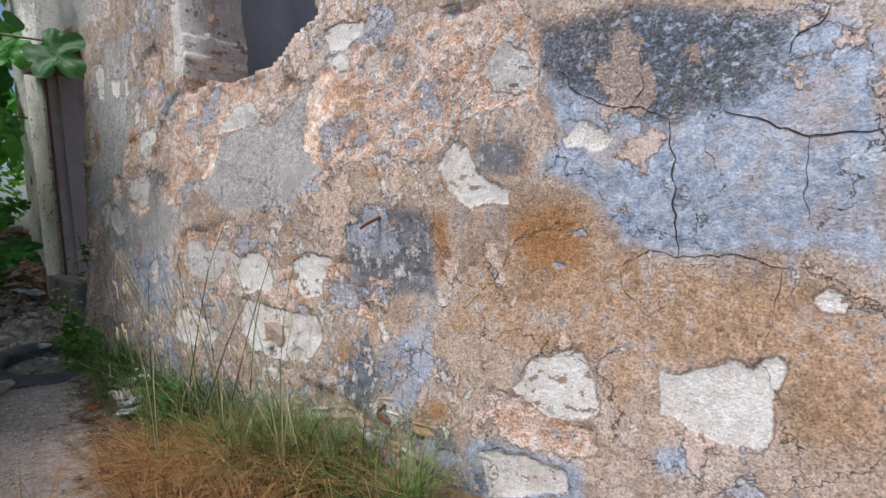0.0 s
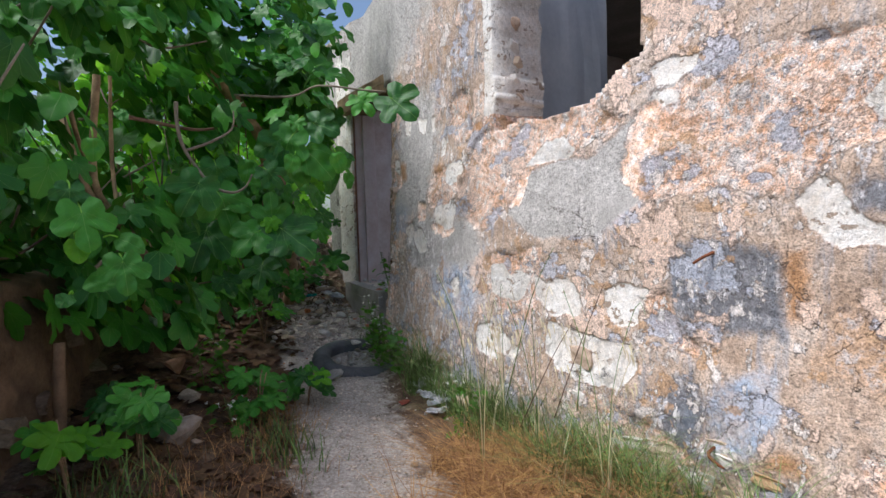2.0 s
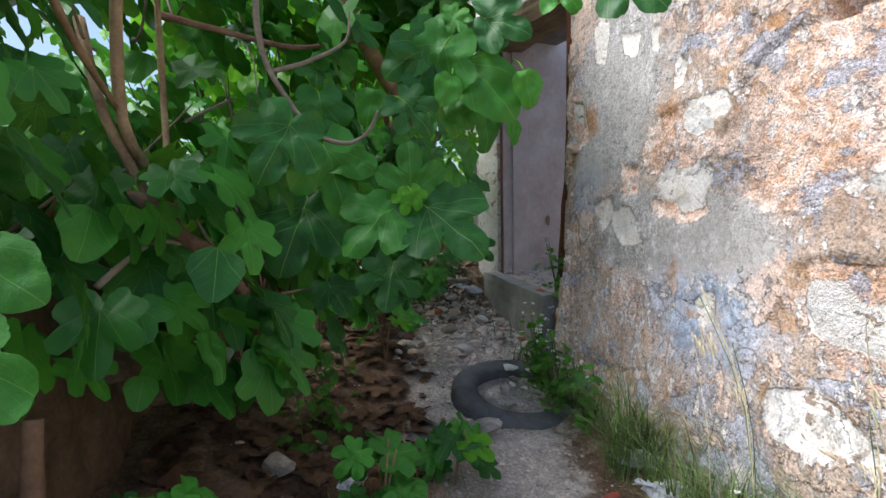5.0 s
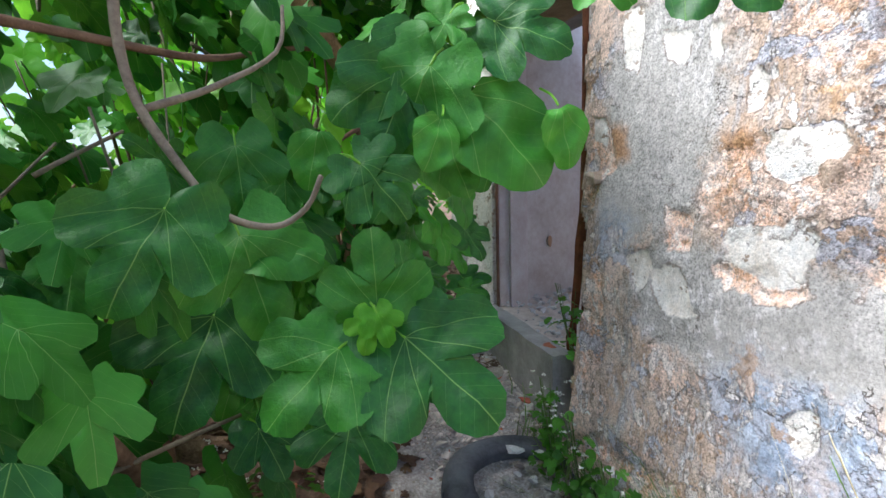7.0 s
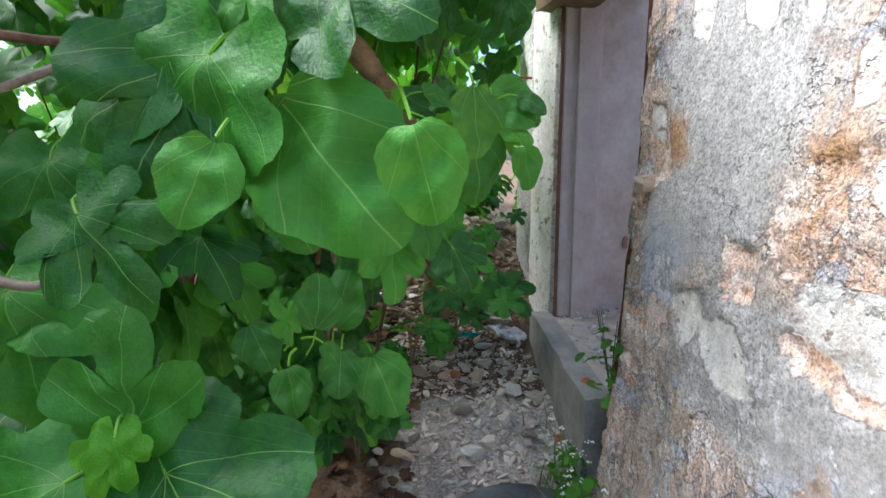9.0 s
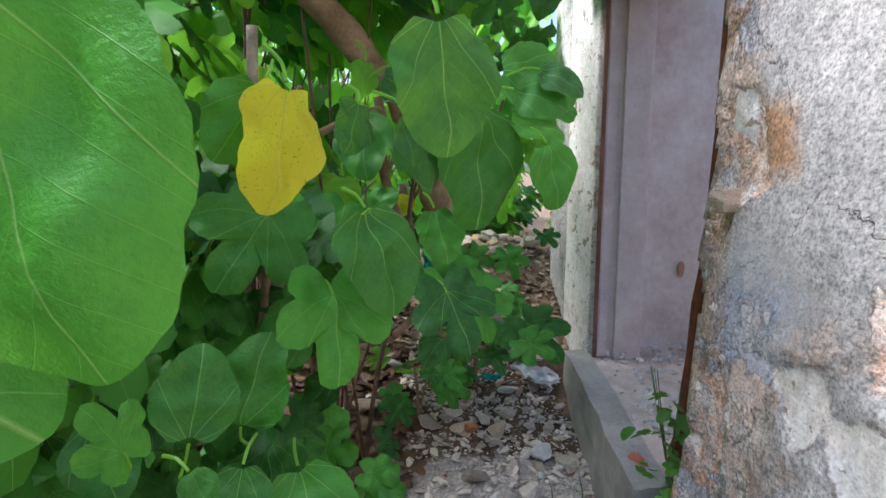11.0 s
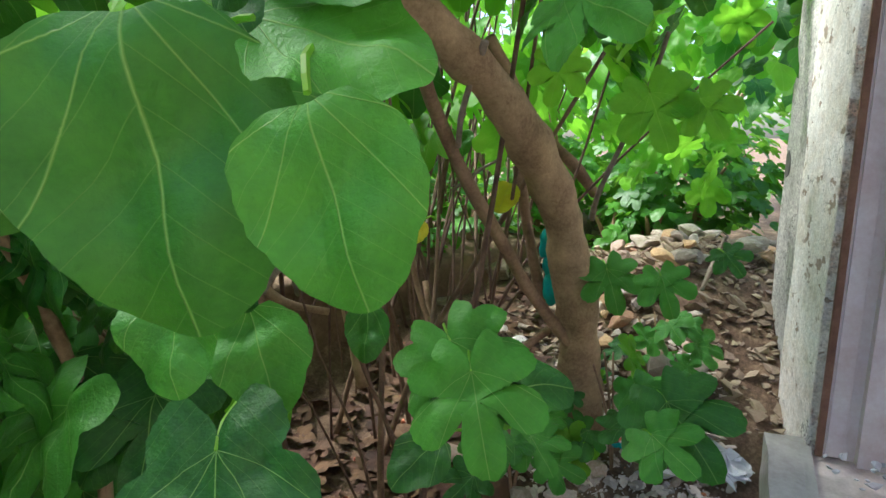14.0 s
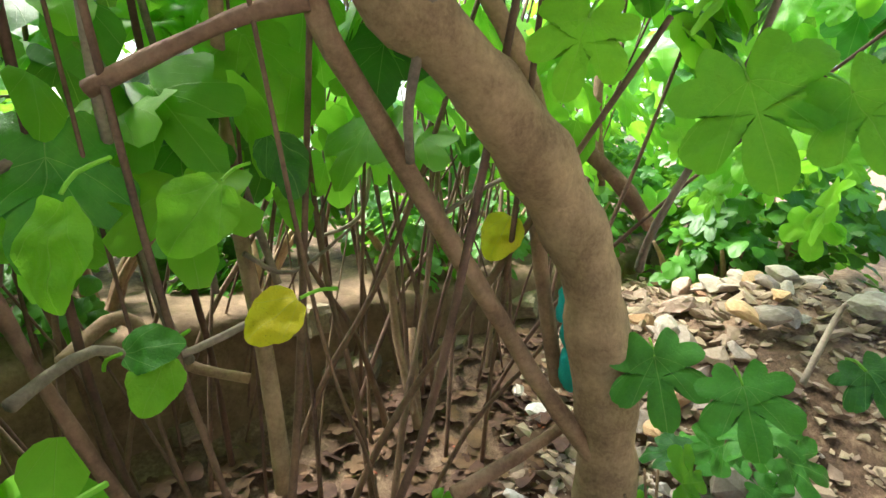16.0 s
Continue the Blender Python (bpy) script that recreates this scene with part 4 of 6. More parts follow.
for n, (x, y, z, s) in enumerate(((-3.47, 2.06, 1.97, 0.11), (-3.46, 2.12, 2.10, 0.12), (-3.45, 2.16, 2.22, 0.10), (-3.46, 2.13, 2.33, 0.13), (-3.45, 2.16, 2.46, 0.11), (-3.46, 2.13, 2.58, 0.14), (-3.45, 2.15, 2.73, 0.12), (-3.3, 2.06, 1.93, 0.16), (-3.12, 2.08, 1.93, 0.15), (-2.96, 2.06, 1.92, 0.17), (-2.8, 2.08, 1.94, 0.14), (-2.64, 2.06, 1.97, 0.15), (-2.5, 2.08, 2.04, 0.13), (-2.38, 2.06, 2.12, 0.13))):
    stone_on(STONES[n % 6], (x, y, z), (s, s * 1.2, s * 0.8), (0.3 * n, 0.2, n), (WHITE_STONE if n % 2 else WALL_STONE) if n < 7 else OCHRE_STONE, "stone", front)
wall_stone(-2.62, 0.55, 0.18, 0.12, WALL_STONE, 21, 0.01)
wall_stone(-1.62, 0.22, 0.12, 0.05, OCHRE_STONE, 23, 0.02)
rnd = random.Random(41)
for n in range(40):
    x = rnd.uniform(-4.9, -1.2)
    z = gz(x, 1.75) + abs(rnd.gauss(0, 0.16)) + 0.03
    wall_stone(x, z, rnd.uniform(0.08, 0.2), rnd.uniform(0.05, 0.11), rnd.choice((WALL_STONE, WALL_STONE, WHITE_STONE)), 100 + n, 0.004)

# long cracks in the plaster
CRACK = simple("crack_shadow", (0.03, 0.022, 0.018), (0.10, 0.075, 0.06), 30.0, 0.95, 0.0)


def surface_y(x, z):
    return float(FY[np.clip(np.searchsorted(fx, x), 0, len(fx) - 1), np.clip(np.searchsorted(fz, z), 0, len(fz) - 1)])


def crack(points, width):
    """A thin jagged crack along places on the wall."""
    pts = []
    for (x0, z0), (x1, z1) in zip(points, points[1:]):
        n = max(2, int(math.hypot(x1 - x0, z1 - z0) / 0.015))
        pts += [(x0 + (x1 - x0) * k / n, z0 + (z1 - z0) * k / n) for k in range(n)]
    pts.append(points[-1])
    verts, faces = [], []
    for k, (x, z) in enumerate(pts):
        j = noise.noise_vector(Vector((x * 22, z * 22, 3)))
        x, z = x + j.x * 0.014, z + j.y * 0.014
        a, b = pts[max(k - 1, 0)], pts[min(k + 1, len(pts) - 1)]
        d = Vector((b[0] - a[0], b[1] - a[1])).normalized()
        w = width * (0.35 + 0.65 * min(1, 4 * min(k, len(pts) - 1 - k) / len(pts))) * (0.6 + 0.8 * abs(noise.noise(Vector((x * 40, z * 40, 1)))))
        y = surface_y(x, z) - 0.0035
        verts += [(x - d.y * w / 2, y, z + d.x * w / 2), (x, y + 0.002, z), (x + d.y * w / 2, y, z - d.x * w / 2)]
    for k in range(len(pts) - 1):
        for m in (0, 1):
            faces.append((3 * k + m, 3 * k + m + 1, 3 * k + m + 4, 3 * k + m + 3))
    return mesh_object("crack", verts, faces, CRACK, front)


crack([(-1.015, 1.675), (-0.933, 1.561), (-0.795, 1.481), (-0.701, 1.476), (-0.614, 1.418)], 0.0050)
crack([(-0.614, 1.418), (-0.601, 1.273), (-0.604, 1.129), (-0.595, 0.973)], 0.0070)
crack([(-0.452, 1.428), (-0.364, 1.390), (-0.308, 1.345), (-0.241, 1.318), (-0.152, 1.319), (-0.072, 1.319)], 0.0060)
crack([(-0.715, 1.651), (-0.700, 1.539), (-0.738, 1.472)], 0.0040)
crack([(-0.773, 0.942), (-0.678, 1.000), (-0.590, 0.967), (-0.459, 0.983), (-0.353, 0.958), (-0.283, 0.934)], 0.0030)
crack([(-0.311, 0.934), (-0.326, 0.798), (-0.371, 0.656)], 0.0030)
crack([(-1.214, 0.979), (-1.298, 0.864), (-1.413, 0.765)], 0.0025)
crack([(-0.293, 1.561), (-0.265, 1.617), (-0.214, 1.634), (-0.189, 1.673)], 0.0060)
crack([(-1.631, 0.625), (-1.664, 0.390)], 0.0025)
crack([(-0.793, 0.942), (-0.757, 0.845), (-0.684, 0.772)], 0.0025)
crack([(-0.241, 1.318), (-0.248, 1.177), (-0.241, 1.081)], 0.0025)

# ---- the bank across from the house ----
bx = np.arange(-11.0, 1.2, 0.05)
bs = np.linspace(0, 1, 34)
BX, BS = np.meshgrid(bx, bs, indexing="ij")
face_y = bank_line(BX)
top = 1.10 + 0.10 * (fbm(BX * 1.5, BX * 0, 51) - 0.5)
BZ = np.where(BS < 0.8, -0.15 + (top + 0.15) * BS / 0.8, top + 0.03 * np.sin((BS - 0.8) * 15))
BY = face_y - 0.10 * np.clip(BS / 0.8, 0, 1) - np.where(BS > 0.8, (BS - 0.8) * 3.2, 0)
BY = BY + 0.16 * (fbm(BX * 2.2, BZ * 2.2, 52) - 0.5) + 0.07 * (fbm(BX * 9, BZ * 9, 53) - 0.5)
bank = mesh_object("bank_wall", np.stack([BX, BY, BZ], -1).reshape(-1, 3), grid_faces(len(bx), len(bs)), BANK_EARTH, smooth=True)
tagged(bank, "crumbling earth and stone bank across from the house", "bank", kind="structure")
rnd = random.Random(7)
for n in range(34):
    x = rnd.uniform(-9, -1.8)
    z = rnd.uniform(0.25, 1.05)
    y = float(bank_line(x)) - 0.06 - 0.06 * z
    stone_on(SQUARED[n % 6], (x, y - 0.03, z), (rnd.uniform(0.12, 0.34), 0.2, rnd.uniform(0.08, 0.2)), (rnd.uniform(-0.2, 0.2), rnd.uniform(-0.2, 0.2), rnd.uniform(-0.3, 0.3)), BANK_STONE, "stone", bank)

# weathered post stubs at the bank
for x, y, h, r in ((-3.75, -0.60, 0.55, 0.035), (-5.35, -0.05, 0.42, 0.03)):
    base = gz(x, y)
    post = mesh_object("post_stub", *tube_data([(x, y, base - 0.1), (x + 0.01, y, base + h * 0.5), (x - 0.02, y + 0.01, base + h)], r, r * 0.8, 9, 0.4, 3), WOOD, smooth=True)
    tagged(post, "weathered wooden post stub by the bank", "post")

# ---- rubble by the doorway ----
rnd = random.Random(11)


def loose_stone(x, y, size, mat, label, name="stone", flat=1.0, lift=0.0, category="stone", group=""):
    n = rnd.randrange(6)
    turn = (rnd.uniform(-0.4, 0.4), rnd.uniform(-0.4, 0.4), rnd.uniform(0, 6.3))
    ob = stone_on(STONES[n], (x, y, gz(x, y) + size * 0.2 * flat + lift), (size, size * rnd.uniform(0.6, 0.9), size * flat * rnd.uniform(0.55, 0.8)), turn, mat, name)
    return tagged(ob, label, category, group)


loose_stone(-3.72, -0.10, 0.30, STONE, "large pale stone lying in dry grass", "boulder")
loose_stone(-4.45, 0.05, 0.20, STONE, "pale stone among dead leaves")
loose_stone(-5.05, 0.05, 0.26, OCHRE_STONE, "ochre stone at the foot of the bank")
loose_stone(-6.75, 1.85, 0.34, STONE, "broad pale slab by the sill", "slab", 0.35, 0.05)
loose_stone(-6.95, 1.75, 0.32, STONE, "upright stone leaning at the wall end", "slab", 1.0, 0.05)
loose_stone(-6.2, 1.45, 0.16, BRICK, "orange broken brick in rubble", "brick_piece", 0.8, 0.0, "brick")
loose_stone(-6.05, 1.78, 0.10, BRICK, "orange broken brick in rubble", "brick_piece", 0.8, 0.0, "brick")
loose_stone(-5.9, 1.88, 0.08, BRICK, "orange broken brick in rubble", "brick_piece", 0.8, 0.0, "brick")
loose_stone(-5.40, 1.95, 0.13, BRICK, "red brick piece at the sill", "brick_piece", 0.8, 0.42, "brick")
loose_stone(-5.55, 1.90, 0.15, BRICK, "red brick piece behind the tyre", "brick_piece", 0.6, 0.0, "brick")
loose_stone(-3.95, 1.42, 0.11, BRICK, "red brick piece beside the path", "brick_piece", 0.8, 0.0, "brick")
loose_stone(-4.85, 0.98, 0.07, BRICK, "red brick piece beside the path", "brick_piece", 0.8, 0.0, "brick")
for n in range(90):
    x = rnd.uniform(-7.3, -5.45)
    y = 1.92 - 1.0 * rnd.random() ** 1.5
    loose_stone(x, y, rnd.choice((0.06, 0.08, 0.1, 0.13, 0.17)) * rnd.uniform(0.8, 1.3), rnd.choice((RUBBLE, STONE, WHITE_STONE, WALL_STONE)), "pale angular rubble stone by the doorway", "rubble_stone", 0.8, 0, "stone", "rubble by the doorway")
for n in range(110):
    x, u = rnd.uniform(-8.6, -6.95), rnd.random()
    y = 1.3 + u * (1.7 if x < -7.6 else 0.6)
    ob = loose_stone(x, y, rnd.uniform(0.08, 0.22), rnd.choice((STONE, STONE, WALL_STONE, OCHRE_STONE)), "stone of a collapsed wall heap", "heap_stone", 0.9, rnd.uniform(0, 0.12) * u, "stone", "collapsed wall heap")
for n in range(60):
    x, y = rnd.uniform(-5.2, -2.0), rnd.uniform(-0.4, 1.7)
    if abs(y - np.interp(x, [-5, -4, -3, -2], [1.25, 1.0, 0.7, 0.5])) < 0.3:
        continue
    loose_stone(x, y, rnd.uniform(0.04, 0.11), rnd.choice((STONE, STONE, WALL_STONE)), "small pale stone lying beside the path", "small_stone", 0.8, 0, "stone", "stones beside the path")


def scatter(name, count, area, sizes, mat, label, seed, place=None, mats=None):
    """Many chips of stone in one mesh."""
    r = np.random.RandomState(seed)
    base = CHIPS[seed % 5]
    bv = np.array([v.co for v in base.vertices])
    bf = np.array([list(p.vertices) for p in base.polygons])
    allv, allf, at = [], [], 0
    for n in range(count):
        x, y = r.uniform(area[0], area[1]), r.uniform(area[2], area[3])
        if place and not place(x, y, r):
            continue
        s = sizes[0] * (sizes[1] / sizes[0]) ** (r.rand() ** 2.0)
        e = Euler((r.uniform(-0.6, 0.6), r.uniform(-0.6, 0.6), r.uniform(0, 6.28))).to_matrix()
        allv.append((bv * (s, s * r.uniform(0.6, 1), s * r.uniform(0.4, 0.8))) @ np.array(e).T + (x, y, gz(x, y) + s * 0.12))
        allf.append(bf + at)
        at += len(bv)
    ob = mesh_object(name, np.concatenate(allv), np.concatenate(allf), mat)
    return tagged(ob, label, "rubble", kind="stuff")


def near_path(x, y, r):
    d = abs(y - np.interp(x, [-7, -5, -4, -3, -2, 0], [1.5, 1.25, 1.0, 0.7, 0.5, 0.4]))
    return r.rand() < math.exp(-((d / 0.38) ** 2)) + 0.12


scatter("path_gravel", 7500, (-5.3, 0.3, -0.4, 1.8), (0.006, 0.034), STONE, "fine pale gravel on the path", 1, near_path)
scatter("rubble_chips", 3800, (-7.2, -5.25, 1.12, 2.0), (0.012, 0.085), RUBBLE, "pale rubble chips by the doorway", 2)
scatter("heap_rubble", 4200, (-9.3, -6.8, 0.95, 3.1), (0.03, 0.15), BANK_STONE, "small stones and plaster of the collapsed wall", 6)
scatter("rubble_chips", 260, (-7.2, -5.2, 0.3, 1.95), (0.012, 0.05), BRICK, "orange brick chips among the rubble", 3)
ob = scatter("inner_rubble", 900, (-6.66, -5.2, 2.24, 4.4), (0.03, 0.11), INNER_RUBBLE, "white plaster rubble covering the room floor", 4)
mv = np.empty(len(ob.data.vertices) * 3)
ob.data.vertices.foreach_get("co", mv)
mv = mv.reshape(-1, 3)
flat_ground = ground_height(mv[:, 0], mv[:, 1])
mv[:, 2] += 0.66 + 0.12 * fbm(mv[:, 0] * 2, mv[:, 1] * 2, 61) - flat_ground
mv[:, 1] -= 0.17 * (mv[:, 0] + 6.55)
ob.data.vertices.foreach_set("co", mv.ravel())
hx, hy = np.arange(-6.68, -5.1, 0.05), np.arange(2.2, 4.6, 0.05)
HX, HY = np.meshgrid(hx, hy, indexing="ij")
HZ = 0.64 + 0.10 * fbm(HX * 2, HY * 2, 61) + 0.05 * (fbm(HX * 12, HY * 12, 62) - 0.5)
HY = HY - 0.17 * (HX + 6.55)
heap = mesh_object("debris_bed", np.stack([HX, HY, HZ], -1).reshape(-1, 3), grid_faces(len(hx), len(hy)), RUBBLE, smooth=True)
tagged(heap, "grey plaster debris on the room floor", "rubble", kind="stuff")

# ---- tyre, litter, cloth ----
def tyre(place, radius, turn):
    top = empty("old_tyre", place)
    bm = bmesh.new()
    n, prof = 40, [(0.62, 0.10), (0.72, 0.13), (0.9, 0.125), (0.985, 0.09), (1.0, 0.0), (0.985, -0.09), (0.9, -0.125), (0.72, -0.13), (0.62, -0.10), (0.68, 0.0)]
    rings = []
    for k in range(n):
        a = 2 * math.pi * k / n
        rings.append([bm.verts.new((r * radius * math.cos(a) * (1 + 0.03 * math.sin(2 * a)), r * radius * math.sin(a), h * radius * 2.0)) for r, h in prof])
    for k in range(n):
        for j in range(len(prof)):
            a, b = rings[k], rings[(k + 1) % n]
            m = (j + 1) % len(prof)
            bm.faces.new((a[j], b[j], b[m], a[m]))
    bmesh.ops.recalc_face_normals(bm, faces=bm.faces[:])
    part("carcass", bm, RUBBER, top, smooth=True)
    for k in range(n):
        a = 2 * math.pi * (k + 0.5) / n
        b2 = block((-0.012, -0.022, -0.06), (0.008, 0.022, 0.06), 0.003)
        lug = part("tread_block", b2, RUBBER, top)
        lug.matrix_basis = Matrix.Rotation(a, 4, "Z") @ Matrix.Translation((radius * 0.99, 0, 0)) @ Matrix.Rotation(0.4 * (-1) ** k, 4, "X")
    top.rotation_euler = turn
    return tagged(top, "old black tyre half buried at the rubble edge", "tyre")


tyre((-4.98, 1.52, gz(-4.98, 1.52) - 0.02), 0.41, (0.06, 0.20, 0.3))
loose_stone(-5.15, 1.56, 0.12, WHITE_STONE, "white stone lying inside the tyre", "stone", 0.9, 0.10)
loose_stone(-5.06, 1.66, 0.10, WHITE_STONE, "white stone lying inside the tyre", "stone", 0.9, 0.08)
for n in range(14):
    a, d = rnd.uniform(0, 6.3), rnd.uniform(0.02, 0.24)
    loose_stone(-4.98 + d * math.cos(a), 1.52 + d * math.sin(a), rnd.uniform(0.05, 0.1), rnd.choice((STONE, CONCRETE, WHITE_STONE)), "small stone lying inside the tyre", "stone", 0.9, 0.03)
loose_stone(-4.66, 1.12, 0.28, CONCRETE, "grey concrete lump beside the tyre", "concrete_lump", 0.7)


def crumple(name, place, size, mat, label, seed, category="litter", tall=0.9):
    bm = bmesh.new()
    bmesh.ops.create_grid(bm, x_segments=14, y_segments=14, size=0.5)
    for v in bm.verts:
        n1 = noise.noise_vector(v.co * 3 + Vector((seed, 0, 0)))
        n2 = noise.noise_vector(v.co * 8 + Vector((0, seed, 0)))
        v.co = Vector((v.co.x * size, v.co.y * size * 0.8, 0)) + (n1 * 0.5 + n2 * 0.4) * size * tall
        v.co.z = abs(v.co.z) * 0.8
    bmesh.ops.solidify(bm, geom=bm.faces[:], thickness=0.002)
    ob = part(name, bm, mat)
    ob.matrix_basis = pose(*place, (seed * 37) % 50 - 25, (seed * 53) % 40 - 20, seed * 47)
    return tagged(ob, label, category)


for n, (x, y, s) in enumerate(((-4.02, 1.66, 0.12), (-3.83, 1.60, 0.15), (-3.70, 1.58, 0.16), (-4.10, 1.60, 0.09), (-3.62, 1.50, 0.12), (-4.35, 0.35, 0.10))):
    crumple("crumpled_paper", (x, y, gz(x, y) + 0.03), s, PAPER, "crumpled dirty white paper on the ground", n + 1)
crumple("plastic_bag", (-6.62, 1.92, gz(-6.62, 1.92) + 0.06), 0.20, PAPER, "crumpled white plastic bag by the sill", 9, "bag", 0.7)
bm = bmesh.new()
for k, (dz, r) in enumerate(((0, 0.035), (-0.09, 0.03), (-0.17, 0.045))):
    bmesh.ops.create_icosphere(bm, subdivisions=3, radius=r, matrix=Matrix.Translation((0, 0.012 * k, dz)) @ Matrix.Diagonal((0.8, 0.8, 1.7, 1)))
for v in bm.verts:
    v.co += noise.noise_vector(v.co * 30) * 0.012
cloth = part("cyan_rag", bm, CYAN, smooth=True)
cloth.location = (-6.62, 1.26, 1.38)
tagged(cloth, "bright cyan rag caught on the fig trunk", "rag")
crumple("blue_scrap", (-6.55, 1.62, gz(-6.55, 1.62) + 0.1), 0.10, CYAN, "cyan scrap of plastic in the rubble", 5)

# ---- leaves ----
def leaf_outline(kind, n):
    """Points round a fig leaf of length 1, the stalk at the origin and the tip along y."""
    pts = []
    for k in range(n):
        a = -math.pi + 2 * math.pi * (k + 0.5) / n
        b = abs(a)
        if kind == "ovate":
            r = 0.42 + 0.012 * math.cos(9 * a) + 0.014 * math.sin(3.3 * a + 1) + 0.008 * math.sin(k * 2.1)
            x, y = math.sin(a) * r * 1.05, 0.47 + math.cos(a) * (0.53 if b < 1.57 else 0.50)
            x *= 1 - 0.42 * max(0, y - 0.42)
            if b > 2.7:
                y += (b - 2.7) * 0.22
        else:
            # rounded lobes round the stalk: angle, length, half width
            if kind == "three":
                lobes, deep = ((0.0, 1.0, 0.50), (1.0, 0.86, 0.50), (2.05, 0.58, 0.66)), 0.42
            else:
                lobes, deep = ((0.0, 1.0, 0.40), (0.84, 0.90, 0.40), (1.62, 0.70, 0.40), (2.42, 0.50, 0.46)), 0.37
            r = deep
            for at, long, wide in lobes:
                u = abs(b - at) / wide
                if u < 1:
                    r = max(r, deep + (long - deep) * (1 - u**2.4) ** 0.62)
            r *= 1 + 0.012 * math.sin(k * 2.4) + 0.010 * math.sin(k * 0.9)
            if b > 2.6:
                r *= 1 - 0.75 * (b - 2.6) / 0.54
            x, y = math.sin(a) * r * 0.94, math.cos(a) * r + 0.02
        pts.append((x, y))
    return pts


def leaf_data(kind, n, rings, droop, fold, wave, seed):
    rim = leaf_outline(kind, n)
    cx, cy = (0, 0.45) if kind == "ovate" else (0, 0.3)
    verts2, faces = [(cx, cy)], []
    for r in range(1, rings + 1):
        s = r / rings
        verts2 += [(cx + (x - cx) * s, cy + (y - cy) * s) for x, y in rim]
    for k in range(n):
        m = (k + 1) % n
        faces.append((0, 1 + m, 1 + k))
        for r in range(rings - 1):
            a = 1 + r * n
            faces.append((a + k, a + m, a + n + m, a + n + k))
    verts = []
    for x, y in verts2:
        z = -droop * y * y + fold * abs(x) - 0.5 * fold * x * x * 2 + wave * noise.noise(Vector((x * 3.2, y * 3.2, seed)))
        z += 0.012 * math.cos(abs(math.atan2(x, y + 0.01)) * 9.5) * min(1, math.hypot(x, y) * 2)
        verts.append((x, y, z))
    return np.array(verts), faces, np.array(verts2)


FINE = {}
for kind in ("ovate", "three", "five"):
    for n in range(3):
        v, f, uv = leaf_data(kind, 120 if kind == "five" else (100 if kind == "three" else 64), 6, 0.10 + 0.10 * n, 0.12 - 0.03 * n, 0.12, n * 5 + 1)
        for tint, mat in LEAF.items():
            ob = mesh_object("leaf", v, f, mat, smooth=True, uv=uv)
            FINE[kind, n, tint] = ob.data
            bpy.data.objects.remove(ob)


def leaf_matrix(base, tip, normal):
    base, tip, normal = Vector(base), Vector(tip), Vector(normal)
    y = tip - base
    size = y.length
    y.normalize()
    z = (normal - y * normal.dot(y)).normalized()
    x = y.cross(z)
    m = Matrix((x, y, z)).transposed().to_4x4()
    return Matrix.Translation(base) @ m @ Matrix.Diagonal((size, size, size, 1))


fig = empty("fig_tree", (-6.62, 1.40, 0.6))
SHIFT = Matrix.Translation(-fig.location)
leaf_count = [0]


def leaf(kind, base, tip, normal, tint=""):
    leaf_count[0] += 1
    ob = new("leaf", FINE[kind, leaf_count[0] % 3, tint])
    ob.parent = fig
    ob.matrix_basis = SHIFT @ leaf_matrix(base, tip, normal)
    # its stalk
    b, back = Vector(base), (Vector(base) - Vector(tip)).normalized()
    n = Vector(normal).normalized()
    v, f = tube_data([b, b + back * 0.03 - n * 0.012, b + back * 0.06 - n * 0.05], 0.0028, 0.0034, 5, 0, 0, 2)
    STALKS[0].extend(v)
    STALKS[1].extend([tuple(i + STALKS[2] for i in q) for q in f])
    STALKS[2] += len(v)
    return ob


STALKS = [[], [], 0]


def limb(points, r0, r1, mat=None):
    ob = mesh_object("branch", *tube_data(points, r0, r1, 8, 0.15, len(points), 4), mat or (TWIG if max(r0, r1) < 0.0135 else BARK), smooth=True)
    ob.parent = fig
    ob.matrix_basis = SHIFT
    return ob


ob = mesh_object("trunk", *tube_data([(-6.68, 1.43, 0.40), (-6.60, 1.41, 0.80), (-6.56, 1.40, 1.08), (-6.54, 1.37, 1.30), (-6.47, 1.33, 1.54), (-6.34, 1.26, 1.74), (-6.13, 1.20, 1.90), (-5.95, 1.12, 2.03), (-5.80, 1.0, 2.16), (-5.55, 0.75, 2.4), (-5.2, 0.4, 2.7)], 0.085, 0.05, 16, 0.25, 4, 5), BARK, smooth=True)
ob.parent, ob.matrix_basis = fig, SHIFT
tagged(ob, "leaning grey-brown fig trunk")

leaf("three", (-3.91, 0.52, 1.39), (-3.90, 0.51, 1.56), (0.97, -0.24, -0.06))
leaf("three", (-3.90, 0.43, 1.32), (-3.85, 0.27, 1.21), (0.77, -0.16, 0.62))
leaf("three", (-3.88, 0.57, 1.33), (-3.72, 0.71, 1.18), (0.76, -0.23, 0.61))
leaf("three", (-3.89, 0.50, 1.38), (-3.86, 0.475, 1.315), (0.81, -0.22, 0.55), "young_sunlit")
leaf("three", (-3.88, 0.51, 1.39), (-3.84, 0.525, 1.335), (0.75, -0.22, 0.63), "young_sunlit")
leaf("five", (-4.04, 0.48, 1.11), (-3.94, 0.42, 0.97), (0.74, -0.17, 0.65))
leaf("three", (-4.27, 0.19, 1.34), (-4.15, 0.08, 1.11), (0.87, -0.04, 0.49))
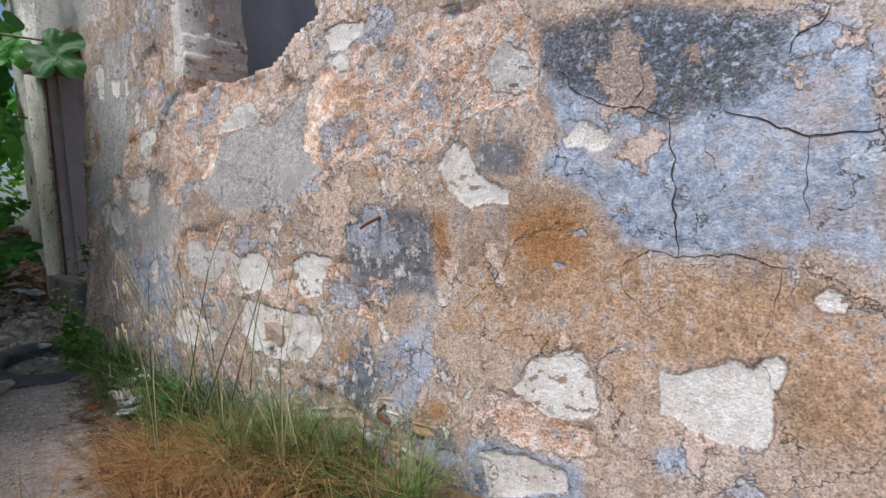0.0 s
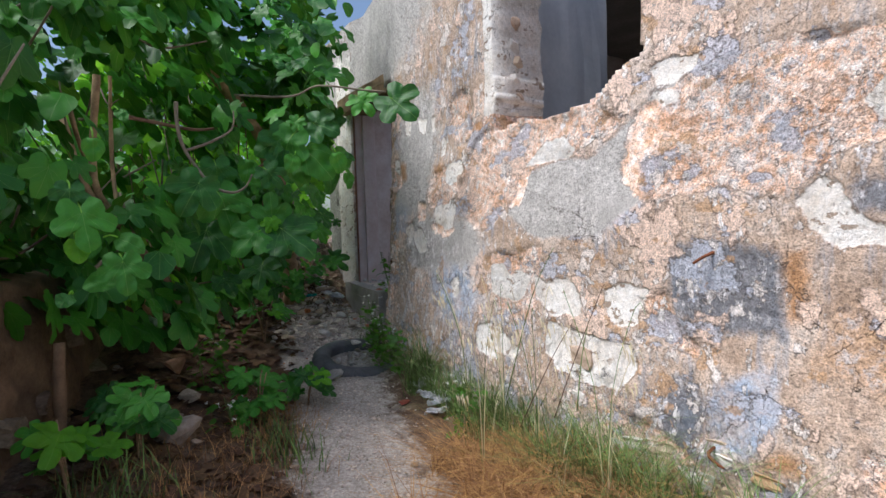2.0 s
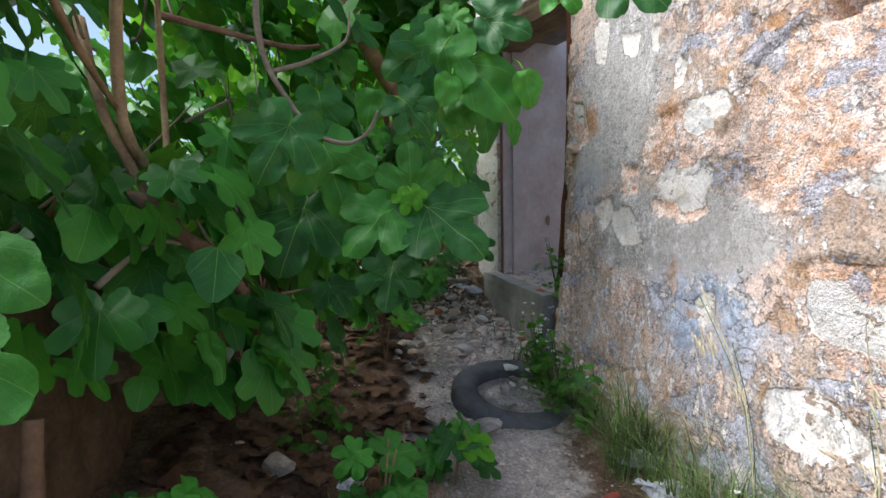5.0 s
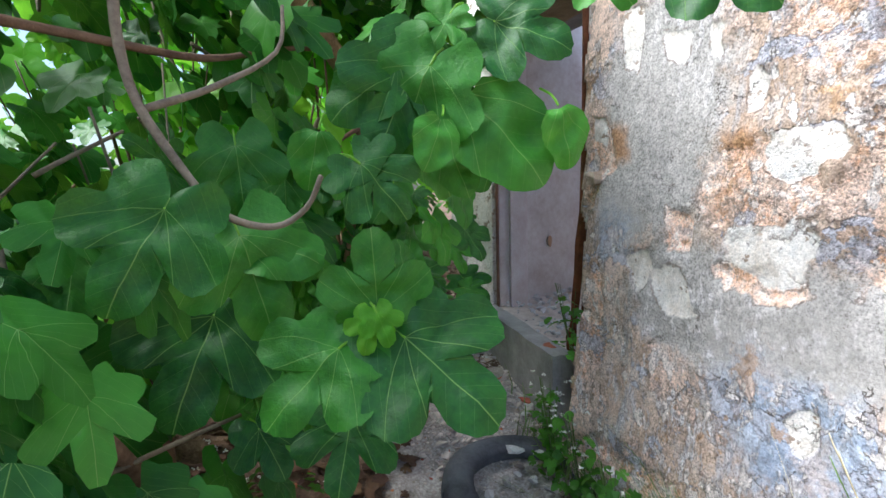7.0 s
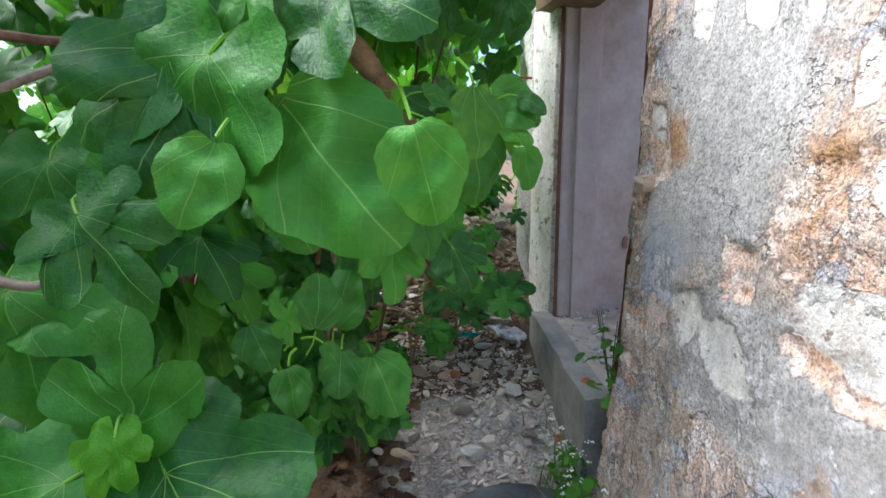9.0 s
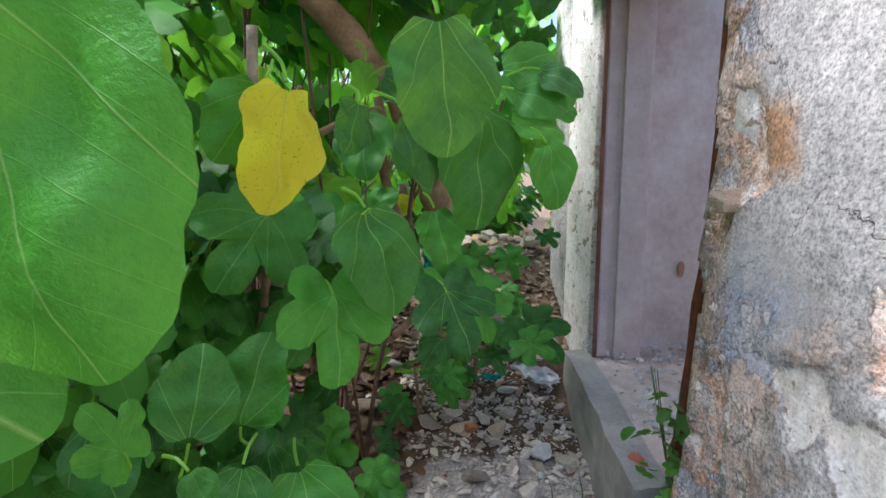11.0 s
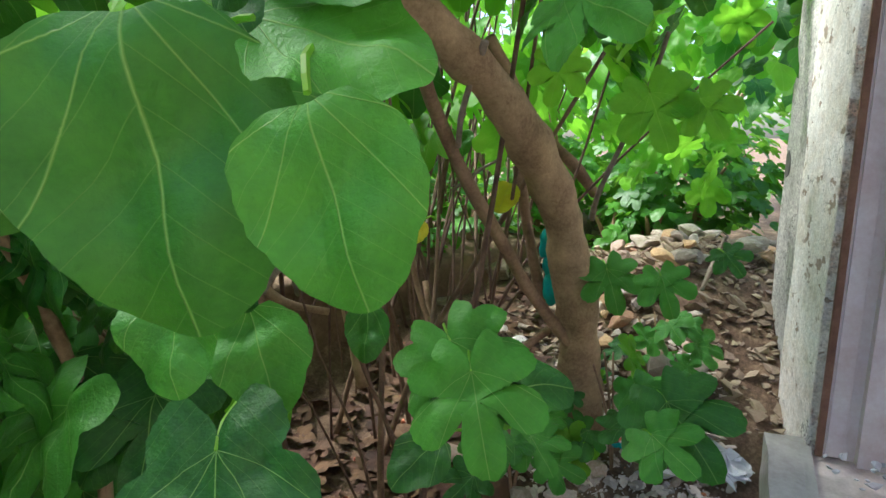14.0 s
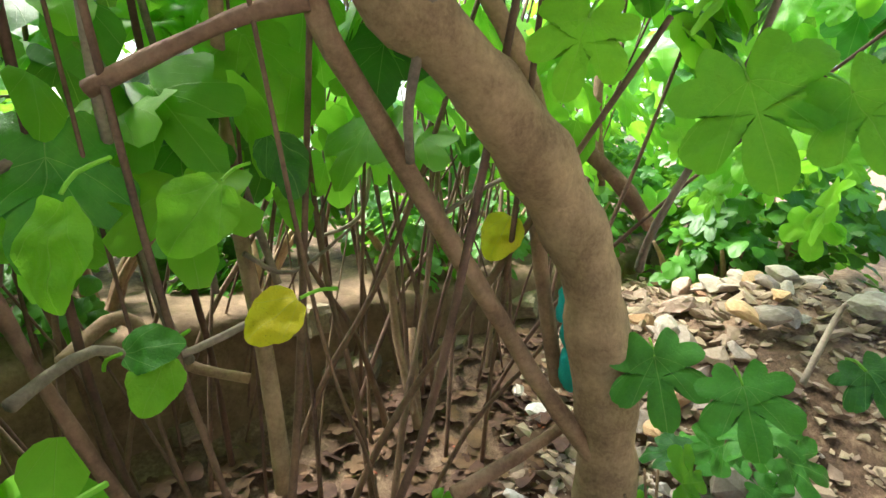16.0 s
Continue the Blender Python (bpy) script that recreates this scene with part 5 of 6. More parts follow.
leaf("three", (-4.13, 0.26, 1.55), (-4.05, 0.32, 1.33), (0.94, 0.01, 0.34))
leaf("ovate", (-4.16, 0.26, 1.55), (-4.09, 0.44, 1.48), (0.84, -0.11, 0.53))
leaf("three", (-4.00, 0.12, 1.62), (-3.93, 0.01, 1.44), (0.93, 0.00, 0.36))
leaf("three", (-3.92, 0.66, 1.91), (-3.94, 0.57, 1.72), (0.89, -0.45, 0.12))
leaf("ovate", (-3.96, 0.60, 1.92), (-3.98, 0.45, 1.80), (0.91, -0.35, 0.24))
leaf("ovate", (-3.92, 0.74, 1.86), (-3.81, 0.89, 1.66), (0.91, -0.34, 0.23))
leaf("five", (-3.89, 0.49, 1.70), (-3.83, 0.57, 1.60), (0.90, -0.20, 0.38))
leaf("five", (-3.94, 0.72, 2.03), (-3.94, 0.67, 1.95), (0.89, -0.40, 0.20))
leaf("three", (-3.90, 0.81, 2.01), (-3.79, 0.93, 1.95), (0.78, -0.57, 0.27))
leaf("three", (-4.30, 0.27, 1.77), (-4.25, 0.28, 1.60), (0.97, -0.04, 0.23))
leaf("ovate", (-4.27, -0.09, 1.54), (-4.19, -0.11, 1.36), (0.92, 0.17, 0.36))
leaf("ovate", (-4.01, 0.73, 1.76), (-3.96, 0.77, 1.63), (0.90, -0.34, 0.28))
leaf("ovate", (-4.17, 0.46, 1.80), (-4.14, 0.42, 1.66), (0.95, -0.20, 0.23))
leaf("five", (-4.50, 0.10, 1.73), (-4.43, 0.01, 1.80), (0.77, 0.62, 0.12))
leaf("three", (-4.27, 0.28, 1.02), (-4.17, 0.33, 0.93), (0.68, -0.05, 0.73))
leaf("ovate", (-4.19, 0.71, 1.36), (-4.12, 0.72, 1.29), (0.68, -0.29, 0.67))
leaf("ovate", (-4.43, 0.40, 1.19), (-4.41, 0.32, 1.29), (0.90, 0.42, 0.13))
leaf("ovate", (-3.95, 0.77, 1.88), (-3.92, 0.87, 1.71), (0.97, 0.10, 0.21))
leaf("ovate", (-3.82, 0.92, 1.82), (-3.79, 0.95, 1.69), (0.97, -0.13, 0.21))
leaf("three", (-3.96, 0.64, 1.92), (-3.92, 0.54, 1.73), (0.99, 0.07, 0.15))
leaf("ovate", (-3.88, 0.67, 1.80), (-3.84, 0.62, 1.69), (0.96, 0.06, 0.28))
leaf("ovate", (-4.13, 0.71, 1.78), (-4.09, 0.80, 1.64), (0.93, 0.13, 0.33))
leaf("ovate", (-4.50, 0.81, 1.28), (-4.42, 0.80, 1.18), (0.76, -0.01, 0.65))
leaf("ovate", (-4.54, 0.89, 1.25), (-4.43, 0.95, 1.12), (0.77, -0.05, 0.64))
leaf("ovate", (-4.57, 0.79, 1.31), (-4.56, 0.83, 1.47), (0.97, -0.24, 0.01))
leaf("ovate", (-4.51, 0.58, 1.36), (-4.44, 0.64, 1.26), (0.77, 0.11, 0.63))
leaf("ovate", (-4.38, 0.70, 1.64), (-4.33, 0.69, 1.58), (0.78, 0.07, 0.62))
leaf("five", (-5.26, 1.49, 1.97), (-5.16, 1.57, 1.93), (0.66, -0.54, 0.52))
leaf("ovate", (-4.46, 0.91, 1.88), (-4.44, 0.89, 1.69), (0.55, 0.83, 0.04), "yellow")
leaf("ovate", (-4.49, 0.87, 1.88), (-4.45, 0.81, 1.77), (0.89, 0.45, 0.07))
leaf("three", (-4.72, 0.82, 1.67), (-4.64, 0.74, 1.55), (0.85, 0.29, 0.44))
leaf("three", (-4.35, 0.70, 1.39), (-4.33, 0.67, 1.46), (0.45, 0.86, 0.23))
leaf("ovate", (-4.44, 0.75, 1.35), (-4.48, 0.77, 1.49), (0.89, 0.38, 0.24))
leaf("ovate", (-4.38, 0.77, 1.34), (-4.35, 0.81, 1.30), (0.49, 0.34, 0.81))
leaf("five", (-5.94, 1.66, 1.00), (-5.83, 1.76, 0.97), (0.55, -0.36, 0.75))
leaf("ovate", (-4.774, 1.315, 1.923), (-4.744, 1.423, 1.887), (0.94, -0.12, 0.33))
leaf("ovate", (-5.39, 1.12, 1.48), (-5.33, 1.12, 1.39), (0.80, 0.03, 0.60))
leaf("ovate", (-4.59, 0.57, 1.89), (-4.59, 0.60, 1.78), (0.75, 0.64, 0.18), "young_sunlit")
leaf("ovate", (-4.90, 1.01, 1.67), (-4.87, 1.07, 1.71), (0.88, -0.46, 0.14))
leaf("five", (-6.24, 1.66, 2.28), (-6.18, 1.74, 2.14), (0.94, -0.14, 0.31))
leaf("five", (-5.45, 1.26, 1.40), (-5.36, 1.37, 1.28), (0.79, 0.07, 0.62))
leaf("five", (-6.05, 1.70, 1.05), (-5.90, 1.82, 0.93), (0.70, -0.15, 0.70))
leaf("ovate", (-4.88, 1.303, 1.977), (-4.864, 1.501, 1.947), (0.95, -0.03, 0.32))
leaf("ovate", (-5.15, 1.04, 2.01), (-5.15, 1.18, 1.94), (0.91, 0.20, 0.35))
leaf("ovate", (-5.12, 1.07, 1.87), (-5.21, 1.22, 1.72), (0.58, 0.73, 0.37))
leaf("ovate", (-5.69, 1.23, 1.18), (-5.73, 1.46, 1.24), (0.57, -0.13, 0.81))
leaf("ovate", (-5.58, 1.29, 1.16), (-5.50, 1.34, 1.08), (0.60, 0.20, 0.78))
leaf("ovate", (-5.45, 1.24, 1.19), (-5.34, 1.17, 1.14), (0.49, 0.21, 0.85))
leaf("ovate", (-5.77, 1.08, 1.59), (-5.70, 1.04, 1.55), (0.62, 0.48, 0.63), "yellow")
leaf("ovate", (-5.83, 0.87, 1.74), (-5.74, 0.84, 1.63), (0.73, 0.54, 0.42), "young_sunlit")
leaf("ovate", (-5.57, 0.90, 1.74), (-5.52, 0.91, 1.61), (0.97, 0.10, 0.30), "young_sunlit")
leaf("ovate", (-6.42, 1.16, 1.64), (-6.35, 1.13, 1.55), (0.81, 0.25, 0.54), "yellow")
leaf("ovate", (-5.68, 0.91, 1.50), (-5.62, 0.93, 1.44), (0.56, 0.53, 0.64), "young_sunlit")
leaf("five", (-6.51, 1.50, 1.32), (-6.42, 1.55, 1.19), (0.80, 0.05, 0.60))
leaf("five", (-6.41, 1.68, 1.33), (-6.32, 1.72, 1.23), (0.76, -0.06, 0.65))
leaf("ovate", (-5.36, 0.82, 1.46), (-5.33, 0.86, 1.40), (0.33, 0.65, 0.68))
leaf("ovate", (-5.64, 0.87, 1.51), (-5.68, 0.94, 1.53), (0.78, 0.25, 0.57))
leaf("five", (-6.14, 1.37, 2.01), (-6.11, 1.34, 1.89), (0.98, 0.13, 0.16), "young_sunlit")
leaf("five", (-6.17, 1.61, 1.91), (-6.14, 1.67, 1.75), (0.98, 0.03, 0.20), "young_sunlit")
leaf("five", (-6.16, 1.74, 1.89), (-6.12, 1.80, 1.79), (0.94, -0.10, 0.31), "young_sunlit")
leaf("five", (-6.31, 1.85, 1.44), (-6.24, 1.89, 1.40), (0.64, -0.27, 0.72))
leaf("ovate", (-4.28, 1.11, 1.93), (-4.29, 1.13, 1.77), (0.93, 0.37, 0.02))
leaf("ovate", (-4.64, 1.01, 1.69), (-4.58, 1.08, 1.51), (0.78, 0.47, 0.42))
leaf("three", (-4.63, 0.95, 1.53), (-4.55, 0.98, 1.40), (0.68, 0.45, 0.58))
leaf("three", (-4.90, 1.19, 1.47), (-4.82, 1.24, 1.35), (0.78, 0.17, 0.60))
leaf("ovate", (-4.72, 1.09, 1.87), (-4.75, 1.17, 1.73), (0.70, 0.68, 0.24))
leaf("ovate", (-4.81, 1.24, 1.89), (-4.77, 1.28, 1.64), (0.89, 0.42, 0.20))
leaf("ovate", (-4.75, 1.00, 1.89), (-4.69, 0.98, 1.79), (0.64, 0.74, 0.19))
leaf("ovate", (-4.99, 1.17, 1.60), (-4.95, 1.23, 1.49), (0.74, 0.37, 0.56))
leaf("ovate", (-4.80, 1.393, 1.815), (-4.77, 1.435, 1.683), (0.92, 0.22, 0.31))
leaf("ovate", (-4.846, 1.321, 1.875), (-4.852, 1.459, 1.839), (0.70, 0.24, 0.68))
leaf("ovate", (-4.85, 1.08, 1.98), (-4.90, 1.20, 1.97), (0.68, 0.34, 0.65))
leaf("ovate", (-5.03, 1.23, 2.02), (-4.99, 1.14, 1.95), (0.89, 0.13, 0.44))
leaf("ovate", (-4.86, 1.01, 1.99), (-4.84, 1.00, 1.91), (0.78, 0.61, 0.11), "young_sunlit")
leaf("five", (-5.39, 1.32, 1.37), (-5.29, 1.38, 1.23), (0.75, 0.14, 0.64))
leaf("ovate", (-4.44, 0.72, 1.95), (-4.42, 0.73, 1.85), (0.72, 0.68, 0.15), "young_sunlit")
leaf("ovate", (-4.90, 1.16, 1.67), (-4.85, 1.19, 1.55), (0.90, 0.12, 0.42))
leaf("ovate", (-4.78, 1.369, 1.965), (-4.756, 1.465, 1.923), (0.79, 0.07, 0.60))
leaf("three", (-2.61, -0.47, 1.46), (-2.57, -0.47, 1.39), (0.91, 0.15, 0.39))
leaf("three", (-2.57, -0.44, 1.38), (-2.53, -0.42, 1.26), (0.95, 0.16, 0.28))
leaf("three", (-2.68, -0.33, 1.21), (-2.62, -0.32, 1.11), (0.90, 0.06, 0.44))
leaf("ovate", (-2.72, -0.36, 1.16), (-2.67, -0.44, 1.14), (0.72, 0.32, 0.62))
leaf("ovate", (-2.45, -0.48, 1.13), (-2.40, -0.50, 1.10), (0.64, 0.29, 0.71))
leaf("ovate", (-2.78, -0.34, 1.30), (-2.74, -0.26, 1.25), (0.83, -0.08, 0.55))
leaf("ovate", (-2.73, -0.40, 1.65), (-2.71, -0.40, 1.57), (0.96, 0.10, 0.27))
leaf("ovate", (-2.56, -0.46, 1.30), (-2.53, -0.45, 1.22), (0.88, 0.15, 0.45), "young_sunlit")
leaf("ovate", (-2.71, -0.32, 1.75), (-2.68, -0.30, 1.71), (0.82, -0.12, 0.56))
leaf("five", (-4.10, 1.22, 2.27), (-3.98, 1.26, 2.15), (0.84, -0.53, 0.15))
leaf("three", (-3.86, 1.36, 2.22), (-3.70, 1.46, 2.07), (0.80, -0.56, 0.23))
leaf("ovate", (-5.13, 0.99, 1.91), (-5.03, 0.99, 1.75), (0.78, -0.31, 0.55))

limb([(-4.21, 0.04, 2.14), (-4.20, 0.04, 2.00), (-4.18, 0.07, 1.85), (-4.15, 0.16, 1.69), (-4.10, 0.23, 1.60), (-4.07, 0.33, 1.57), (-4.04, 0.40, 1.61), (-4.00, 0.43, 1.68)], 0.013, 0.006)
limb([(-4.47, -0.30, 2.09), (-4.53, -0.08, 2.07), (-4.61, 0.21, 2.05), (-4.63, 0.44, 2.10), (-4.61, 0.60, 2.10)], 0.016, 0.006)
limb([(-4.20, 0.08, 1.84), (-4.28, 0.23, 1.91), (-4.35, 0.39, 2.02), (-4.41, 0.42, 2.16)], 0.01, 0.005)
limb([(-4.64, -0.25, 1.71), (-4.66, -0.17, 1.76), (-4.78, -0.04, 1.85)], 0.009, 0.005)
limb([(-4.16, -0.56, 1.39), (-4.18, -0.34, 1.36), (-4.19, -0.24, 1.24), (-4.24, -0.12, 1.14), (-4.34, 0.00, 0.88), (-4.35, 0.01, 0.66)], 0.035, 0.022)
limb([(-4.37, -0.55, 2.02), (-4.25, -0.47, 1.67), (-4.19, -0.34, 1.38)], 0.02, 0.016)
limb([(-4.41, -0.28, 1.59), (-4.31, -0.22, 1.34), (-4.25, -0.13, 1.17)], 0.008, 0.006)
limb([(-3.89, -0.45, 1.12), (-4.06, -0.33, 1.23), (-4.18, -0.25, 1.22)], 0.01, 0.006)
limb([(-3.77, -0.40, 1.06), (-4.01, -0.28, 0.99), (-4.26, -0.07, 0.98), (-4.47, 0.24, 0.99)], 0.01, 0.006)
limb([(-4.07, -0.37, 2.22), (-4.21, -0.41, 1.65), (-4.29, -0.29, 1.39), (-4.34, -0.26, 1.19), (-4.48, -0.13, 0.74)], 0.02, 0.022)
limb([(-4.37, -0.30, 2.30), (-4.50, -0.31, 1.79), (-4.34, -0.29, 1.41)], 0.012, 0.014)
limb([(-3.72, -0.50, 1.98), (-3.87, -0.47, 1.83), (-4.20, -0.42, 1.68)], 0.014, 0.01)
limb([(-5.09, 0.03, 1.90), (-5.13, 0.01, 1.55)], 0.007, 0.006)
limb([(-5.04, -0.06, 1.36), (-5.03, 0.02, 1.15), (-5.01, 0.12, 0.97)], 0.01, 0.007)
limb([(-4.61, 0.47, 2.32), (-4.41, 0.82, 2.30), (-4.26, 0.98, 2.36), (-4.09, 1.22, 2.32), (-4.00, 1.39, 2.30)], 0.009, 0.006)
limb([(-4.62, 0.37, 1.59), (-4.75, 0.45, 1.55), (-4.86, 0.46, 1.46)], 0.013, 0.01)
limb([(-4.73, 0.43, 1.87), (-4.75, 0.43, 1.71), (-4.75, 0.45, 1.55)], 0.01, 0.012)
limb([(-5.05, 0.53, 1.65), (-5.10, 0.48, 1.41), (-5.09, 0.42, 1.14)], 0.01, 0.012)
limb([(-4.93, 0.75, 1.80), (-5.03, 0.75, 1.56), (-5.13, 0.69, 1.19), (-5.06, 0.70, 0.85)], 0.01, 0.014)
limb([(-4.80, 0.79, 2.04), (-4.82, 0.78, 1.90), (-4.88, 0.76, 1.79), (-4.93, 0.76, 1.70)], 0.012, 0.009)
limb([(-4.66, 0.78, 1.84), (-4.74, 0.78, 1.75), (-4.83, 0.81, 1.65)], 0.012, 0.009)
limb([(-4.68, 0.39, 1.62), (-4.85, 0.43, 1.48), (-5.12, 0.52, 1.25)], 0.013, 0.01)
# under the canopy
limb([(-5.87, 1.02, 2.05), (-5.89, 1.04, 1.96), (-6.01, 1.03, 1.87), (-6.19, 1.06, 1.67), (-6.36, 1.16, 1.40), (-6.47, 1.25, 1.19), (-6.54, 1.43, 0.94)], 0.02, 0.026)
limb([(-6.63, 1.14, 1.69), (-6.64, 1.19, 1.39), (-6.62, 1.25, 1.14)], 0.022, 0.025)
limb([(-5.93, 1.20, 2.04), (-5.98, 1.15, 1.96), (-6.03, 1.10, 1.86), (-6.09, 1.07, 1.77)], 0.01, 0.009)
limb([(-5.71, 0.74, 2.03), (-5.78, 0.65, 1.85), (-5.86, 0.59, 1.64), (-5.95, 0.54, 1.40), (-6.02, 0.51, 1.28)], 0.009, 0.012)
limb([(-5.98, 0.71, 2.10), (-6.07, 0.61, 1.88), (-6.14, 0.57, 1.57), (-6.18, 0.59, 1.26), (-6.15, 0.67, 0.90)], 0.013, 0.024)
limb([(-6.21, 0.46, 1.82), (-6.27, 0.48, 1.60), (-6.32, 0.51, 1.40)], 0.012, 0.012)
limb([(-6.51, 0.39, 2.17), (-6.55, 0.38, 1.88), (-6.52, 0.40, 1.47)], 0.006, 0.007)
limb([(-6.68, 0.40, 1.98), (-6.65, 0.40, 1.45)], 0.005, 0.006)
limb([(-6.06, 0.38, 2.12), (-6.11, 0.39, 1.88), (-6.20, 0.34, 1.66), (-6.26, 0.33, 1.36)], 0.009, 0.01)
limb([(-5.69, 0.77, 1.87), (-5.75, 0.87, 1.93), (-5.81, 0.96, 1.98), (-5.85, 1.04, 2.00)], 0.012, 0.014)
limb([(-6.31, 1.08, 0.93), (-6.54, 1.24, 1.01), (-6.74, 1.38, 1.11), (-6.88, 1.50, 1.16)], 0.02, 0.016)
limb([(-6.47, 1.66, 2.12), (-6.55, 1.60, 1.93), (-6.64, 1.46, 1.61), (-6.76, 1.42, 1.47)], 0.008, 0.012)
limb([(-5.56, 0.73, 1.43), (-5.71, 0.68, 1.45), (-5.85, 0.67, 1.38), (-6.07, 0.70, 1.41)], 0.011, 0.008)
limb([(-5.58, 0.68, 1.58), (-5.64, 0.64, 1.43), (-5.70, 0.65, 1.25), (-5.76, 0.65, 1.10)], 0.012, 0.014)
limb([(-6.86, 0.46, 1.76), (-6.82, 0.44, 1.53), (-6.72, 0.32, 1.45)], 0.01, 0.007)
limb([(-6.77, 0.60, 1.39), (-6.72, 0.66, 1.13), (-6.65, 0.79, 0.86)], 0.014, 0.016)
limb([(-6.84, 0.65, 1.13), (-6.72, 0.75, 0.81)], 0.014, 0.016)
limb([(-7.35, 1.22, 2.16), (-7.25, 1.17, 2.03), (-7.17, 1.22, 1.66)], 0.016, 0.02)
limb([(-6.37, 1.09, 2.13), (-6.47, 1.15, 1.99), (-6.60, 1.17, 1.84)], 0.022, 0.026)
limb([(-7.05, 1.11, 1.85), (-7.08, 1.29, 1.69), (-7.18, 1.40, 1.53)], 0.03, 0.025)
limb([(-6.62, 0.87, 1.59), (-6.78, 0.95, 1.67), (-7.02, 1.01, 1.72)], 0.008, 0.006)
limb([(-5.84, 0.32, 1.30), (-6.01, 0.28, 1.35), (-6.09, 0.39, 1.22), (-6.20, 0.51, 1.16)], 0.02, 0.014)
limb([(-6.96, 1.87, 1.15), (-7.11, 1.95, 1.32), (-7.11, 1.97, 1.36)], 0.01, 0.008)

# ---- crown and undergrowth ----
LOW = {}
for kind in ("ovate", "three", "five"):
    for n in range(2):
        LOW[kind, n] = leaf_data(kind, {"ovate": 14, "three": 28, "five": 34}[kind], 2, 0.18 + 0.15 * n, 0.10, 0.12, n + 3)


def foliage(name, places, mat, parent=None, seed=0, kinds=("ovate", "three", "five")):
    """One mesh of many leaves; places: rows of base, tip and normal."""
    r = random.Random(seed)
    vs, fs, us, at = [], [], [], 0
    for base, tip, normal in places:
        v, f, uv = LOW[r.choice(kinds), r.randrange(2)]
        m = np.array(leaf_matrix(base, tip, normal))
        vs.append(v @ m[:3, :3].T + m[:3, 3])
        fs.extend([tuple(i + at for i in q) for q in f])
        us.append(uv)
        at += len(v)
    ob = mesh_object(name, np.concatenate(vs), fs, mat, smooth=True, uv=np.concatenate(us))
    if parent:
        ob.parent = parent
        ob.matrix_basis = Matrix.Translation(-parent.location)
    return ob


def crown_edge(x):
    """How far the crown reaches towards the house, as y at each x."""
    return float(np.interp(x, [-12, -8.5, -7.2, -6.2, -5.4, -4.8, -4.3, -3.8, -3.2, -2.6, -1.8], [2.6, 2.3, 1.75, 1.42, 1.08, 0.75, 0.42, 0.1, -0.25, -0.6, -1.0]))


# the way kept clear along the house, in plan
CLEAR = ((-0.2, 0.0), (-0.4, -0.3), (-1.1, -0.42), (-1.7, -0.18), (-2.7, 0.15), (-3.05, 0.6), (-3.1, 0.8), (-3.7, 1.08), (-4.1, 1.4), (-4.6, 1.6), (-5.2, 1.58))


def from_way(x, y):
    best = 9.0
    p = Vector((x, y))
    for a, b in zip(CLEAR, CLEAR[1:]):
        a, b = Vector(a), Vector(b)
        s = max(0, min(1, (p - a).dot(b - a) / max((b - a).length_squared, 1e-6)))
        best = min(best, (p - a - (b - a) * s).length)
    return best


def random_leaf(r, p, size, out, hang=0.7):
    """A leaf at p that hangs outwards."""
    side = Vector((r.gauss(0, 0.5), r.gauss(0, 0.5), 0)) + Vector(out)
    side.normalize()
    way = (side * (1 - hang * 0.6) + Vector((r.gauss(0, 0.25), r.gauss(0, 0.25), -hang))).normalized()
    normal = side * 0.7 + Vector((r.gauss(0, 0.3), r.gauss(0, 0.3), 0.8))
    return p, p + way * size, normal


def crown(seed, count, xs, zs, depth, sizes, gap, keep=1.05, power=2.0):
    """Leaves in clumps, thickest towards the house side."""
    r = random.Random(seed)
    rows, tries = [], 0
    while len(rows) < count and tries < count * 12:
        tries += 1
        x, z = r.uniform(*xs), r.uniform(*zs)
        y = crown_edge(x) - 0.1 - depth * r.random() ** power - 0.35 * max(0, 1.0 - z) - 0.12 * max(0, z - 2.2)
        p = Vector((x, y, z))
        if noise.noise(p * 2.1 + Vector((seed, 0, 0))) < gap or from_way(x, y) < keep:
            continue
        if -5.1 < x < -3.7 and -0.7 < y < 0.35 and 1.72 < z < 2.5:
            continue
        if -6.8 < x < -5.4 and 0.8 < y < 1.6 and z < 2.35:
            continue
        if z < 1.25 and (x < -6.0 or x > -3.7):
            continue
        if x < -5.75 and z < 1.7 and y < 1.6 and x > -8.2:
            continue
        rows.append(random_leaf(r, p, r.uniform(*sizes), (0.45, 0.6, 0)))
    return rows


rows = crown(1, 1350, (-7.0, -2.4), (0.75, 3.2), 1.5, (0.11, 0.20), -0.12)
r = random.Random(2)
for base, tip, normal in rows[:170]:
    kind = r.choice(("ovate", "ovate", "three", "five"))
    # at the path's end most take the brighter tint, as painted backlight
    ob = new("leaf", FINE[kind, r.randrange(3), "young_sunlit" if r.random() < (0.8 if base.x < -5.5 else 0.06) else ""])
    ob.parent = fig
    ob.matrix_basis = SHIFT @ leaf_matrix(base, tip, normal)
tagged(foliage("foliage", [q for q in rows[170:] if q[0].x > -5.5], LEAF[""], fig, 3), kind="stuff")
# same crown further in: backlight put into the leaf colour
tagged(foliage("foliage", [q for q in rows[170:] if q[0].x <= -5.5], LEAF["young_sunlit"], fig, 4), kind="stuff")
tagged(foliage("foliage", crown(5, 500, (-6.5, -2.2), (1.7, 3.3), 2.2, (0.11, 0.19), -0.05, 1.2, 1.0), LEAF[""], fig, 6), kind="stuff")
